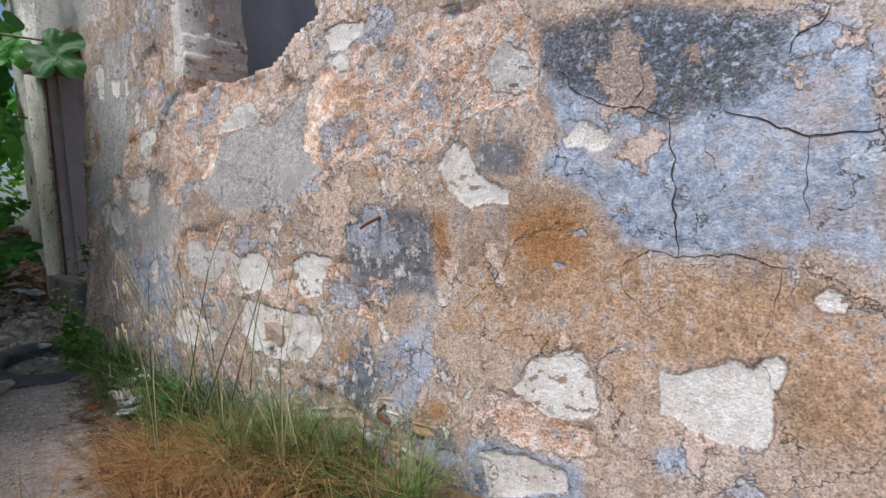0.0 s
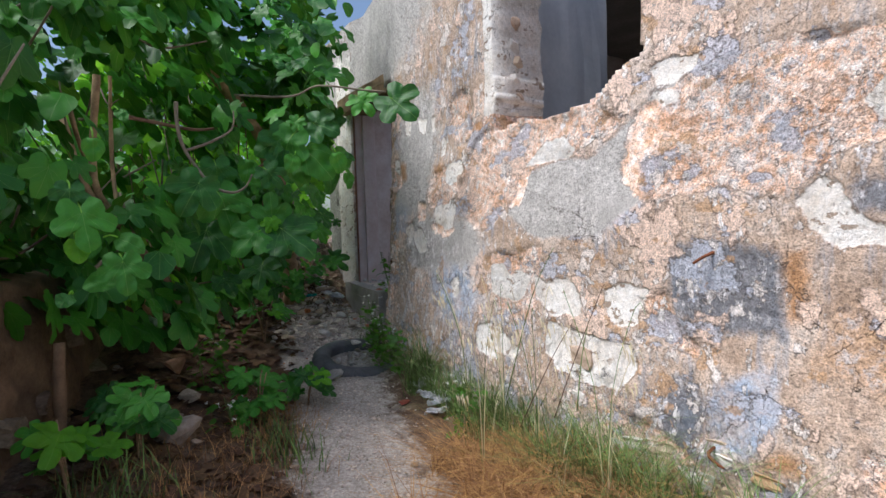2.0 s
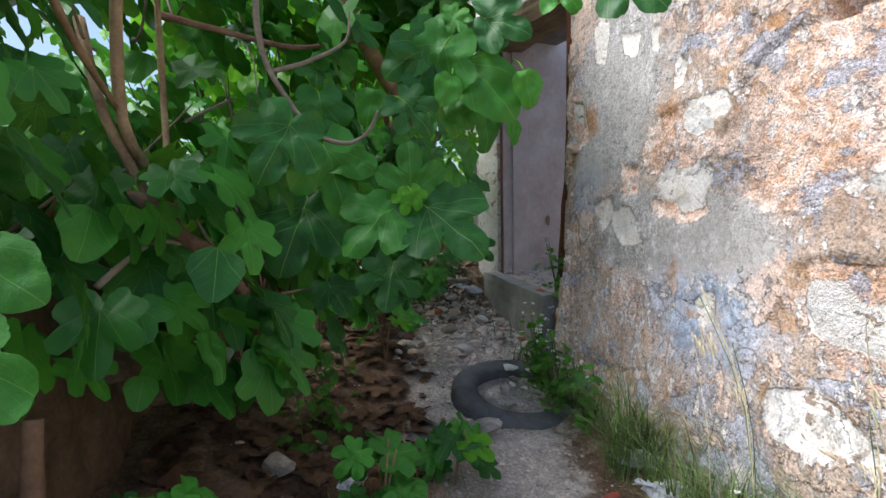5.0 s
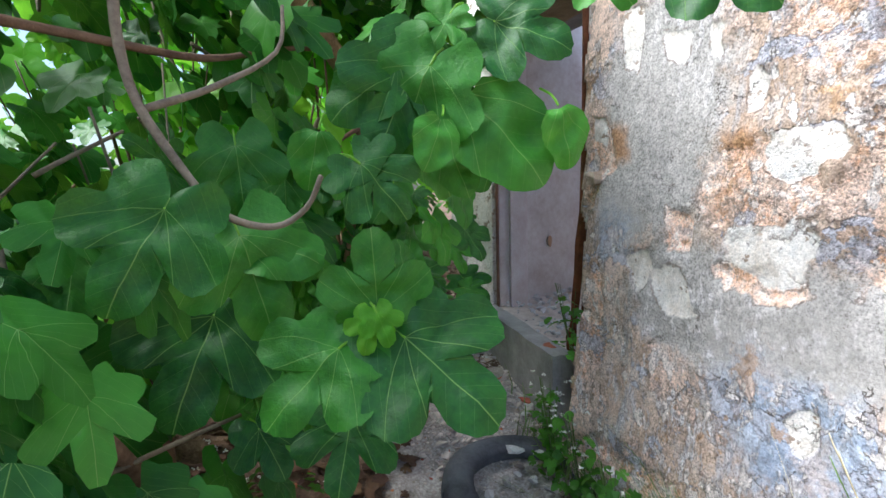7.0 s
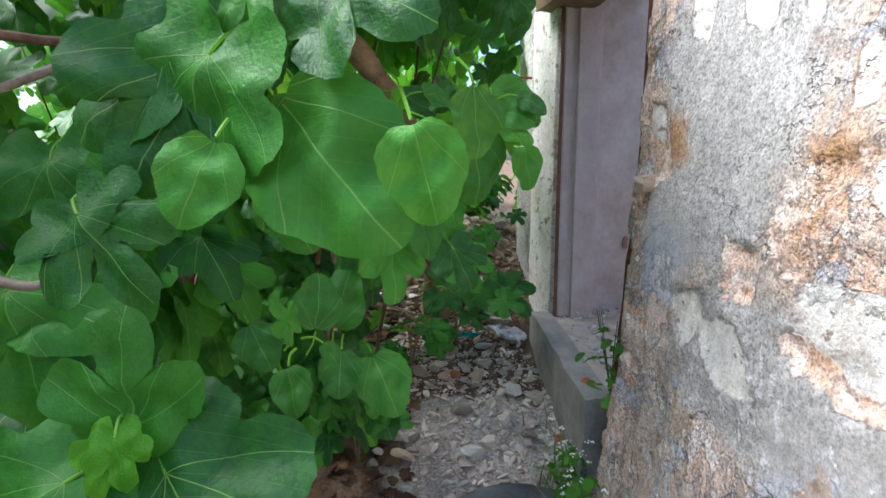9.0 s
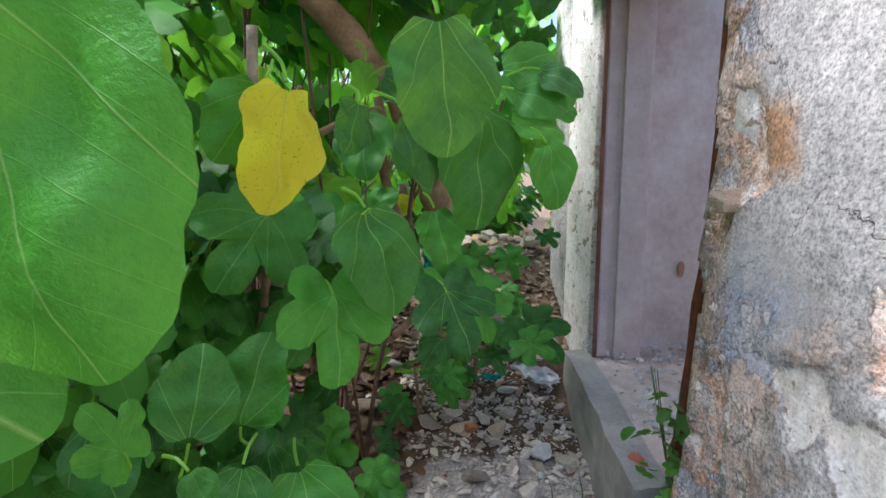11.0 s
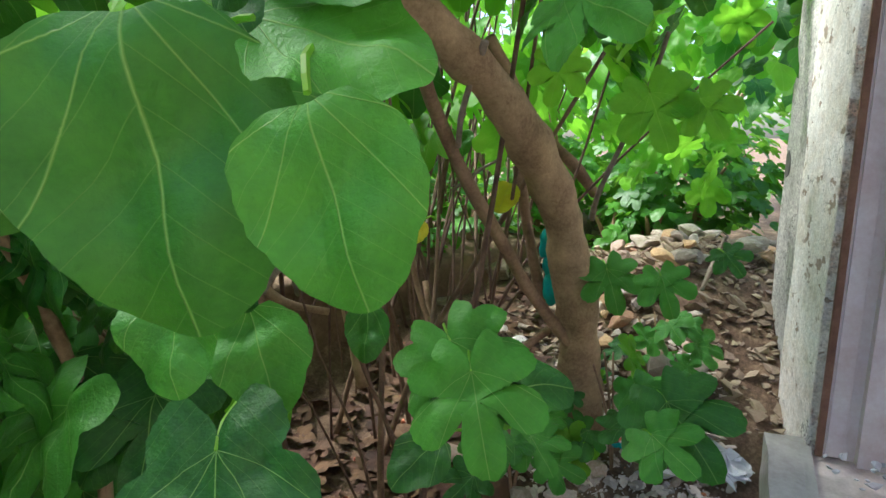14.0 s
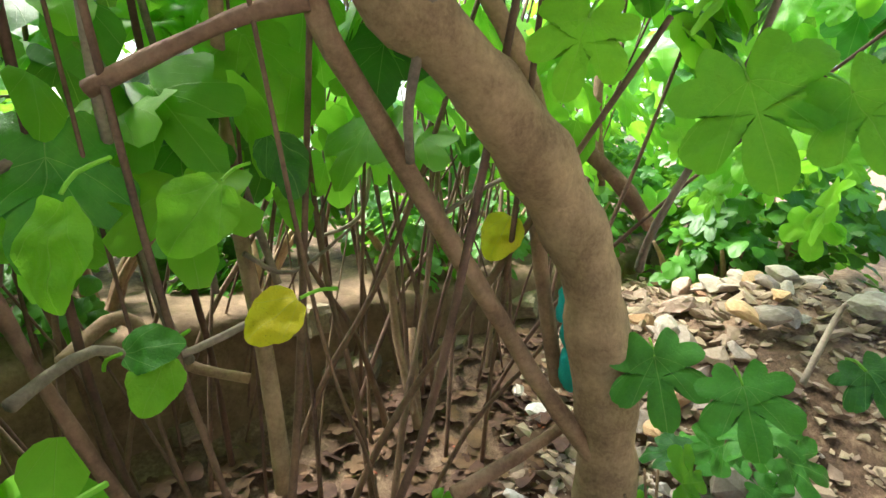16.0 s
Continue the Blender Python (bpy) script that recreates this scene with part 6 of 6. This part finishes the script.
tagged(foliage("foliage", crown(8, 700, (-11.0, -6.0), (1.5, 3.3), 2.8, (0.10, 0.18), -0.2, 1.3, 1.0), LEAF["young_sunlit"], fig, 9), kind="stuff")
tagged(foliage("foliage", crown(20, 150, (-8.6, -5.3), (1.9, 3.4), 1.0, (0.12, 0.20), -0.25, 0.95, 1.2), LEAF["young_sunlit"], fig, 21), kind="stuff")
tagged(foliage("foliage", crown(23, 800, (-5.4, -2.2), (1.0, 3.3), 2.4, (0.12, 0.20), -0.3, 1.4, 0.6), LEAF[""], fig, 24), kind="stuff")
tagged(mesh_object("stalk", STALKS[0], STALKS[1], LEAF["young_sunlit"]), kind="stuff")
bpy.data.objects["stalk"].parent = fig
bpy.data.objects["stalk"].matrix_basis = SHIFT

# the outer boughs by the lintel
r = random.Random(77)
for n in range(95):
    p = Vector((r.uniform(-6.9, -5.4), r.uniform(1.2, 1.70), r.uniform(2.15, 3.5))) if n < 40 else Vector((r.uniform(-8.6, -7.1), r.uniform(1.4, 2.1), r.uniform(1.5, 3.3)))
    base, tip, normal = random_leaf(r, p, r.uniform(0.12, 0.2), (0.5, -0.3, 0))
    ob = new("leaf", FINE[r.choice(("three", "five", "ovate")), r.randrange(3), "" if n < 40 and n % 3 else "young_sunlit"])
    ob.parent = fig
    ob.matrix_basis = SHIFT @ leaf_matrix(base, tip, normal)

rows = []
for n in range(90):
    p = Vector((r.uniform(-7.2, -5.3), r.uniform(1.1, 1.72), r.uniform(2.3, 3.8)))
    rows.append(random_leaf(r, p, r.uniform(0.11, 0.19), (0.5, -0.3, 0)))
tagged(foliage("foliage", rows, LEAF[""], fig, 78), kind="stuff")

# the roof of boughs over the path's end
rows = []
while len(rows) < 330:
    p = Vector((r.uniform(-6.5, -5.1), r.uniform(0.0, 1.6), r.uniform(2.6, 3.9)))
    if p.y > 1.0 + 0.45 * (-5.1 - p.x) or noise.noise(p * 1.6) < -0.25:
        continue
    rows.append(random_leaf(r, p, r.uniform(0.13, 0.21), (0.5, 0.2, 0), 0.35))
tagged(foliage("foliage", rows, LEAF[""], fig, 81), kind="stuff")

# shaded leaves under the crown
for n in range(130):
    p = Vector((r.uniform(-5.35, -4.75), r.uniform(0.40, 0.95), r.uniform(0.85, 1.75)))
    base, tip, normal = random_leaf(r, p, r.uniform(0.09, 0.16), (0.7, 0.2, 0))
    ob = new("leaf", FINE[r.choice(("three", "five", "ovate")), r.randrange(3), ""])
    ob.parent = fig
    ob.matrix_basis = SHIFT @ leaf_matrix(base, tip, normal)
# boughs beyond the end of the house
rows, old = [], []
for n in range(420):
    p = Vector((r.uniform(-9.2, -7.2), r.uniform(1.2, 2.6), r.uniform(2.0, 3.9)))
    if noise.noise(p * 2.0) < -0.15:
        continue
    (old if n % 2 else rows).append(random_leaf(r, p, r.uniform(0.10, 0.18), (0.6, -0.1, 0)))
tagged(foliage("foliage", rows, LEAF["young_sunlit"], fig, 83), kind="stuff")
tagged(foliage("foliage", old, LEAF[""], fig, 84), kind="stuff")

# a screen of bright-tinted leaves over the suckers, added to shade the ground
rows = []
for n in range(80):
    p = Vector((r.uniform(-7.4, -6.4), r.uniform(-0.5, 0.35), r.uniform(2.5, 3.4)))
    rows.append(random_leaf(r, p, r.uniform(0.12, 0.20), (0.5, 0.4, 0), 0.3))
tagged(foliage("foliage", rows, LEAF["young_sunlit"], fig, 85), kind="stuff")
rows = []
for n in range(110):
    p = Vector((r.uniform(-6.6, -5.2), r.uniform(1.2, 1.68), r.uniform(2.7, 4.1)))
    rows.append(random_leaf(r, p, r.uniform(0.12, 0.19), (0.6, -0.2, 0)))
tagged(foliage("foliage", rows, LEAF[""], fig, 86), kind="stuff")

# the boughs that hang before the door's near side
rows = []
for n in range(90):
    s = r.random()
    p = Vector((-5.5 + 1.25 * s + r.gauss(0, 0.10), 1.22 - 0.35 * s + r.gauss(0, 0.14), 2.72 + 0.2 * s + r.gauss(0, 0.26)))
    if p.z < 2.2 or p.y > 1.72:
        continue
    rows.append(random_leaf(r, p, r.uniform(0.11, 0.19), (0.7, -0.1, 0)))
for base, tip, normal in rows[:40]:
    ob = new("leaf", FINE[r.choice(("three", "five", "ovate")), r.randrange(3), ""])
    ob.parent = fig
    ob.matrix_basis = SHIFT @ leaf_matrix(base, tip, normal)
tagged(foliage("foliage", rows[40:], LEAF[""], fig, 79), kind="stuff")

# thin suckers under the crown
r = random.Random(12)
for n in range(92):
    x, y = r.uniform(-8.2, -5.9), r.uniform(-0.2, 0.95)
    z0 = gz(x, y) - 0.03
    top = r.uniform(1.4, 2.6)
    bend = Vector((r.gauss(0, 0.3), r.gauss(0, 0.3), 0))
    pts = [Vector((x, y, z0)), Vector((x, y, z0 + 0.5)) + bend * 0.35, Vector((x, y, z0 + 1.0)) + bend * 0.9, Vector((x, y, z0 + top)) + bend * 1.6]
    rad = r.choice((0.004, 0.005, 0.007, 0.010))
    limb([tuple(p) for p in pts], rad * 1.3, rad * 0.7, SUCKER)
for n in range(34):
    x = r.uniform(-6.2, -2.8)
    y = crown_edge(x) - r.uniform(0.5, 1.4)
    z = r.uniform(1.2, 2.6)
    if from_way(x, y) < 0.8:
        continue
    w = Vector((r.uniform(-0.6, 0.9), r.uniform(-0.2, 0.5), r.uniform(-0.2, 0.9)))
    p = Vector((x, y, z))
    limb([tuple(p), tuple(p + w * 0.4 + Vector((0, 0, -0.08))), tuple(p + w)], r.choice((0.012, 0.009, 0.007)), 0.004)
tagged(fig, "large leafy fig tree leaning over the path", "tree")


def small_fig(place, height, count, seed, spread):
    """A low fig sucker with a few broad leaves."""
    top = empty("fig_sapling", place)
    r = random.Random(seed)
    for n in range(3):
        a = r.uniform(0, 6.3)
        tip = (math.cos(a) * spread * 0.4, math.sin(a) * spread * 0.4, height)
        ob = mesh_object("stem", *tube_data([(0, 0, -0.03), (tip[0] * 0.3, tip[1] * 0.3, height * 0.5), tip], 0.007, 0.004, 6), BARK, top, True)
    for n in range(count):
        a = 6.283 * n / count + r.uniform(-0.3, 0.3)
        d = spread * r.uniform(0.15, 0.75)
        p = Vector((math.cos(a) * d, math.sin(a) * d, height * r.uniform(0.45, 1.05)))
        size = r.uniform(0.09, 0.16)
        out = Vector((math.cos(a), math.sin(a), r.uniform(-0.5, 0.05))).normalized()
        ob = new("leaf", FINE[r.choice(("three", "five", "five")), r.randrange(3), "" if r.random() < 0.85 else "young_sunlit"])
        ob.parent = top
        ob.matrix_basis = leaf_matrix(p, p + out * size, Vector((0.6 + r.gauss(0, 0.3), r.gauss(0, 0.35), 0.75)))
    return tagged(top, "low fig sapling with broad lobed leaves", "sapling", "fig saplings by the path")


for n, (x, y, h, c, s) in enumerate(((-3.55, -0.28, 0.34, 15, 0.24), (-4.05, 0.42, 0.36, 12, 0.17), (-4.30, 0.82, 0.24, 12, 0.18), (-3.2, -0.55, 0.35, 8, 0.2), (-6.55, 1.55, 0.45, 9, 0.25), (-6.9, 1.72, 0.4, 9, 0.25), (-6.3, 1.2, 0.35, 10, 0.3), (-5.6, 0.85, 0.4, 10, 0.3))):
    small_fig((x, y, gz(x, y)), h, c, 30 + n, s)


# ---- far greenery ----
def bush(place, radius, count, seed, mat, sizes):
    top = empty("bush", place)
    r = random.Random(seed)
    rows = []
    while len(rows) < count:
        d = Vector((r.gauss(0, 1), r.gauss(0, 1), r.gauss(0, 1))).normalized()
        s = r.random() ** 0.4
        p = Vector((d.x * radius[0] * s, d.y * radius[1] * s, radius[2] + d.z * radius[2] * s))
        if noise.noise(p * 1.4 + Vector((seed, 0, 0))) < -0.1:
            continue
        rows.append(random_leaf(r, p, r.uniform(*sizes), (d.x, d.y, 0.2), 0.5))
    tagged(foliage("leaves", rows, mat, None, seed, ("ovate", "five")), kind="stuff").parent = top
    for n in range(5):
        a = r.uniform(0, 6.3)
        tip = (math.cos(a) * radius[0] * 0.6, math.sin(a) * radius[1] * 0.6, radius[2] * 1.5)
        mesh_object("stem", *tube_data([(0, 0, -0.1), (tip[0] * 0.4, tip[1] * 0.4, radius[2] * 0.8), tip], 0.03, 0.008, 6, 0.2, n), BARK, top, True)
    return tagged(top, "dense green bush behind the fig tree", "bush", "bushes beyond")


for n, (x, y, rx, ry, rz, c) in enumerate(((-8.4, -0.5, 0.9, 0.8, 0.55, 420), (-7.3, -1.0, 0.9, 0.7, 0.5, 420), (-6.2, -1.4, 0.9, 0.7, 0.5, 420), (-5.0, -1.6, 0.9, 0.6, 0.6, 420), (-9.3, 0.5, 0.9, 0.8, 0.6, 420), (-8.9, 1.9, 0.6, 0.7, 0.5, 300), (-11.5, 2.2, 1.5, 1.5, 1.4, 500), (-12.5, 0, 1.5, 2.0, 1.8, 600), (-9.8, 1.6, 1.1, 1.2, 0.75, 420), (-10.5, -0.3, 1.4, 1.4, 1.1, 480), (-9.0, -2.0, 1.6, 1.0, 0.9, 420), (-7.0, -2.4, 1.5, 0.9, 0.9, 420), (-5.2, -2.6, 1.4, 0.9, 1.0, 420), (-3.6, -3.0, 1.4, 0.9, 1.2, 420), (-9.2, 3.6, 1.0, 1.0, 0.9, 300))):
    bush((x, y, gz(x, y) - 0.05), (rx, ry, rz), c, 60 + n, BUSH_LEAF, (0.08, 0.15))


for n in range(9):
    x = -8.6 + 0.55 * n
    y = float(bank_line(x)) - 0.42
    bush((x, y, gz(x, y) - 0.05), (0.42, 0.32, 0.26), 130, 160 + n, BUSH_LEAF, (0.05, 0.10))


# low greenery by the heap
for n, (x, y, c) in enumerate(((-8.51, 1.42, 110), (-8.46, 1.69, 110), (-8.94, 1.94, 110), (-9.43, 1.58, 110))):
    bush((x, y, gz(x, y) - 0.03), (0.30, 0.24, 0.22), c, 190 + n, BUSH_LEAF, (0.06, 0.12))


# ---- grass, weeds, dead leaves ----
def blades(name, count, spots, height, width, mat, label, seed, lean=0.5):
    """Grass blades as narrow bent ribbons; spots: centre and spread of each tuft."""
    r = np.random.RandomState(seed)
    vs, fs, at = [], [], 0
    for n in range(count):
        cx, cy, sx, sy = spots[r.randint(len(spots))]
        x, y = cx + r.randn() * sx, cy + r.randn() * sy
        y = min(y, 1.84)
        h = height * r.uniform(0.4, 1.15)
        a = r.uniform(0, 6.28)
        w = width * r.uniform(0.6, 1.3)
        bend = np.array([math.cos(a), math.sin(a), 0]) * h * lean * r.uniform(0.2, 1.2)
        side = np.array([-math.sin(a), math.cos(a), 0]) * w
        p = np.array([x, y, gz(x, y) - 0.01])
        for k, s in enumerate((0.0, 0.4, 0.75, 1.0)):
            c = p + np.array([0, 0, h * (s - 0.22 * s * s * lean)]) + bend * s * s
            t = side * (1 - 0.85 * s)
            if c[1] > 1.86:
                c[1] = 1.86 - 0.02 * s
            vs += [c - t, c + t]
        for k in range(3):
            fs.append((at + 2 * k, at + 2 * k + 1, at + 2 * k + 3, at + 2 * k + 2))
        at += 8
    return tagged(mesh_object(name, vs, fs, mat), label, "grass", kind="stuff")


TUFTS = random.Random(55)
DRY_TUFTS = [(TUFTS.gauss(-2.35, 0.36), min(1.68, TUFTS.gauss(1.30, 0.22)), 0.035, 0.035) for n in range(46)]
GREEN_TUFTS = [(TUFTS.uniform(-4.3, -1.5), TUFTS.uniform(1.45, 1.76), 0.035, 0.025) for n in range(40)]
blades("dry_grass", 3600, DRY_TUFTS, 0.36, 0.0030, DRY, "dry reddish grass tufts at the wall's foot", 1, 1.7)
blades("green_grass", 2600, GREEN_TUFTS, 0.50, 0.0030, GRASS, "green weeds at the wall's foot", 2, 1.2)
blades("tall_straw", 80, [(-2.7, 1.55, 0.3, 0.1), (-3.2, 1.6, 0.3, 0.08), (-2.2, 1.55, 0.2, 0.1)], 0.95, 0.0016, STRAW, "tall thin bleached grass stalks", 3, 0.9)
blades("dry_grass", 1700, [(-3.3, 0.15, 0.3, 0.16), (-3.8, 0.35, 0.25, 0.12), (-2.7, 0.0, 0.3, 0.16), (-4.2, 0.6, 0.25, 0.1), (-3.0, -0.3, 0.3, 0.15)], 0.16, 0.0022, DRY, "short dry grass beside the path", 4, 1.1)
blades("green_grass", 500, [(-3.6, 0.45, 0.2, 0.1), (-4.9, 1.78, 0.25, 0.05), (-4.6, 1.76, 0.2, 0.05), (-3.1, -0.4, 0.2, 0.12)], 0.24, 0.005, GRASS, "green weeds beside the path", 5, 0.7)
for seed, (x0, y0) in enumerate(((-2.6, 1.5), (-3.0, 1.6), (-2.15, 1.5), (-3.4, 1.62), (-2.75, 1.25))):
    r = random.Random(seed)
    top = empty("wild_oat", (x0, y0, gz(x0, y0) - 0.02))
    for n in range(4):
        a, h = r.uniform(0, 6.3), r.uniform(0.6, 1.05)
        tip = Vector((math.cos(a) * 0.22, -abs(math.sin(a)) * 0.16, h))
        mesh_object("stalk", *tube_data([(0, 0, 0), tuple(Vector((tip.x * 0.25, tip.y * 0.25, h * 0.6))), tuple(tip), tuple(tip * 1.08 + Vector((0.05, -0.02, -0.1)))], 0.0022, 0.001, 4, 0, 0, 3), STRAW if n % 2 else GRASS, top)
        for k in range(7):
            p = tip * (0.8 + 0.03 * k) + Vector((r.gauss(0, 0.03), r.gauss(0, 0.02), -0.02 * k))
            mesh_object("spikelet", *tube_data([tuple(p), tuple(p + Vector((0.008, 0, -0.018))), tuple(p + Vector((0.012, 0, -0.045)))], 0.004, 0.0008, 4, 0, 0, 1), STRAW, top)
    tagged(top, "tall dry wild oat stalk by the wall", "grass", "wild oats by the wall")


for n, pts in enumerate((((-2.42, 1.45, 0.35), (-2.29, 1.5, 0.72), (-2.19, 1.56, 1.01)), ((-2.68, 1.45, 0.23), (-2.49, 1.5, 0.61), (-2.4, 1.56, 0.8)), ((-2.79, 1.45, 0.36), (-2.62, 1.5, 0.92), (-2.51, 1.56, 1.18)), ((-2.27, 1.45, 0.42), (-2.28, 1.5, 0.66), (-2.29, 1.56, 0.82)))):
    stalk = mesh_object("grass_stalk", *tube_data(pts, 0.0032, 0.0016, 5, 0, 0, 3), SUCKER if n < 2 else GRASS, smooth=True)
    tagged(stalk, "long thin dark grass stalk leaning at the wall", "grass", "grass stalks")


def weed(place, height, count, seed, label, blossom=0):
    """A leafy weed with small leaves and, where it flowers, white heads."""
    top = empty("weed", place)
    r = random.Random(seed)
    rows = []
    for n in range(count):
        a, d, z = r.uniform(0, 6.3), r.uniform(0, 0.16), height * r.random()
        p = Vector((math.cos(a) * d, -abs(math.sin(a)) * d if place[1] > 1.5 else math.sin(a) * d, z))
        rows.append(random_leaf(r, p, r.uniform(0.03, 0.06), (math.cos(a), math.sin(a), 0), 0.3))
    tagged(foliage("leaves", rows, BUSH_LEAF, None, seed, ("ovate", "five")), kind="stuff").parent = top
    for n in range(6):
        a = r.uniform(0, 6.3)
        mesh_object("stem", *tube_data([(0, 0, -0.03), (0.04 * math.cos(a), -0.03, height * 0.5), (0.1 * math.cos(a), -0.05, height * 1.1)], 0.003, 0.0015, 4), GRASS, top)
    for n in range(blossom):
        a, d = r.uniform(0, 6.3), r.uniform(0.03, 0.17)
        bm = bmesh.new()
        for k in range(6):
            bmesh.ops.create_icosphere(bm, subdivisions=1, radius=0.004, matrix=Matrix.Translation((r.gauss(0, 0.007), r.gauss(0, 0.007), r.gauss(0, 0.003))))
        ob = part("flower_head", bm, BLOSSOM, top)
        ob.location = (math.cos(a) * d, -abs(math.sin(a)) * d, height * r.uniform(0.7, 1.25))
    return tagged(top, label, "weed", "weeds")


for n, (x, y, h, c, b) in enumerate(((-5.0, 1.72, 0.45, 60, 12), (-4.75, 1.70, 0.4, 60, 10), (-4.5, 1.68, 0.32, 50, 6), (-5.16, 1.82, 0.28, 40, 6), (-4.9, 0.35, 0.45, 60, 14), (-4.7, 0.2, 0.5, 50, 10), (-3.9, 0.25, 0.2, 30, 6), (-5.22, 1.98, 0.35, 24, 3), (-3.3, 1.5, 0.3, 40, 4))):
    base = gz(x, y) if y < 1.98 else 0.72
    weed((x, y, base), h, c, 80 + n, "small leafy weed with white flower heads", b)

r = random.Random(90)
rows = []
for n in range(3200):
    x, y = r.uniform(-8.3, -2.2), r.uniform(-0.9, 1.2)
    if y > np.interp(x, [-8, -5.5, -4, -3, -2], [1.4, 1.1, 0.6, 0.25, 0.0]) or y < float(bank_line(x)) + 0.05:
        continue
    p = Vector((x, y, gz(x, y) + r.uniform(0.005, 0.03)))
    a = r.uniform(0, 6.3)
    rows.append((p, p + Vector((math.cos(a), math.sin(a), r.uniform(-0.1, 0.25))) * r.uniform(0.03, 0.10), Vector((r.gauss(0, 0.35), r.gauss(0, 0.35), 1))))
tagged(foliage("dead_leaves", rows, LITTER_LEAF, None, 91), "brown dead leaves under the fig tree", "dead leaves", kind="stuff")

# loose gravel on the path
r = np.random.RandomState(95)
shapes = [np.array([v.co for v in me.vertices]) for me in CHIPS]
shape_faces = [[tuple(p.vertices) for p in me.polygons] for me in CHIPS]
vs, fs, at = [], [], 0
for n in range(2600):
    x = r.uniform(-5.6, -1.2)
    y = float(np.interp(x, [-7, -5, -4, -3, -2, 0], [1.5, 1.25, 1.0, 0.7, 0.5, 0.4])) + r.randn() * 0.24
    if y > 1.75:
        continue
    s = 0.008 + 0.03 * r.rand() ** 3
    a = r.uniform(0, 6.28)
    k = r.randint(len(shapes))
    turn = np.array([[math.cos(a), -math.sin(a), 0], [math.sin(a), math.cos(a), 0], [0, 0, 0.8]])
    vs.append(shapes[k] @ turn.T * s + np.array([x, y, gz(x, y) + s * 0.15]))
    fs.extend([tuple(i + at for i in q) for q in shape_faces[k]])
    at += len(shapes[k])
tagged(mesh_object("gravel", np.concatenate(vs), fs, RUBBLE), "loose pale gravel on the earth path", "gravel", kind="stuff")
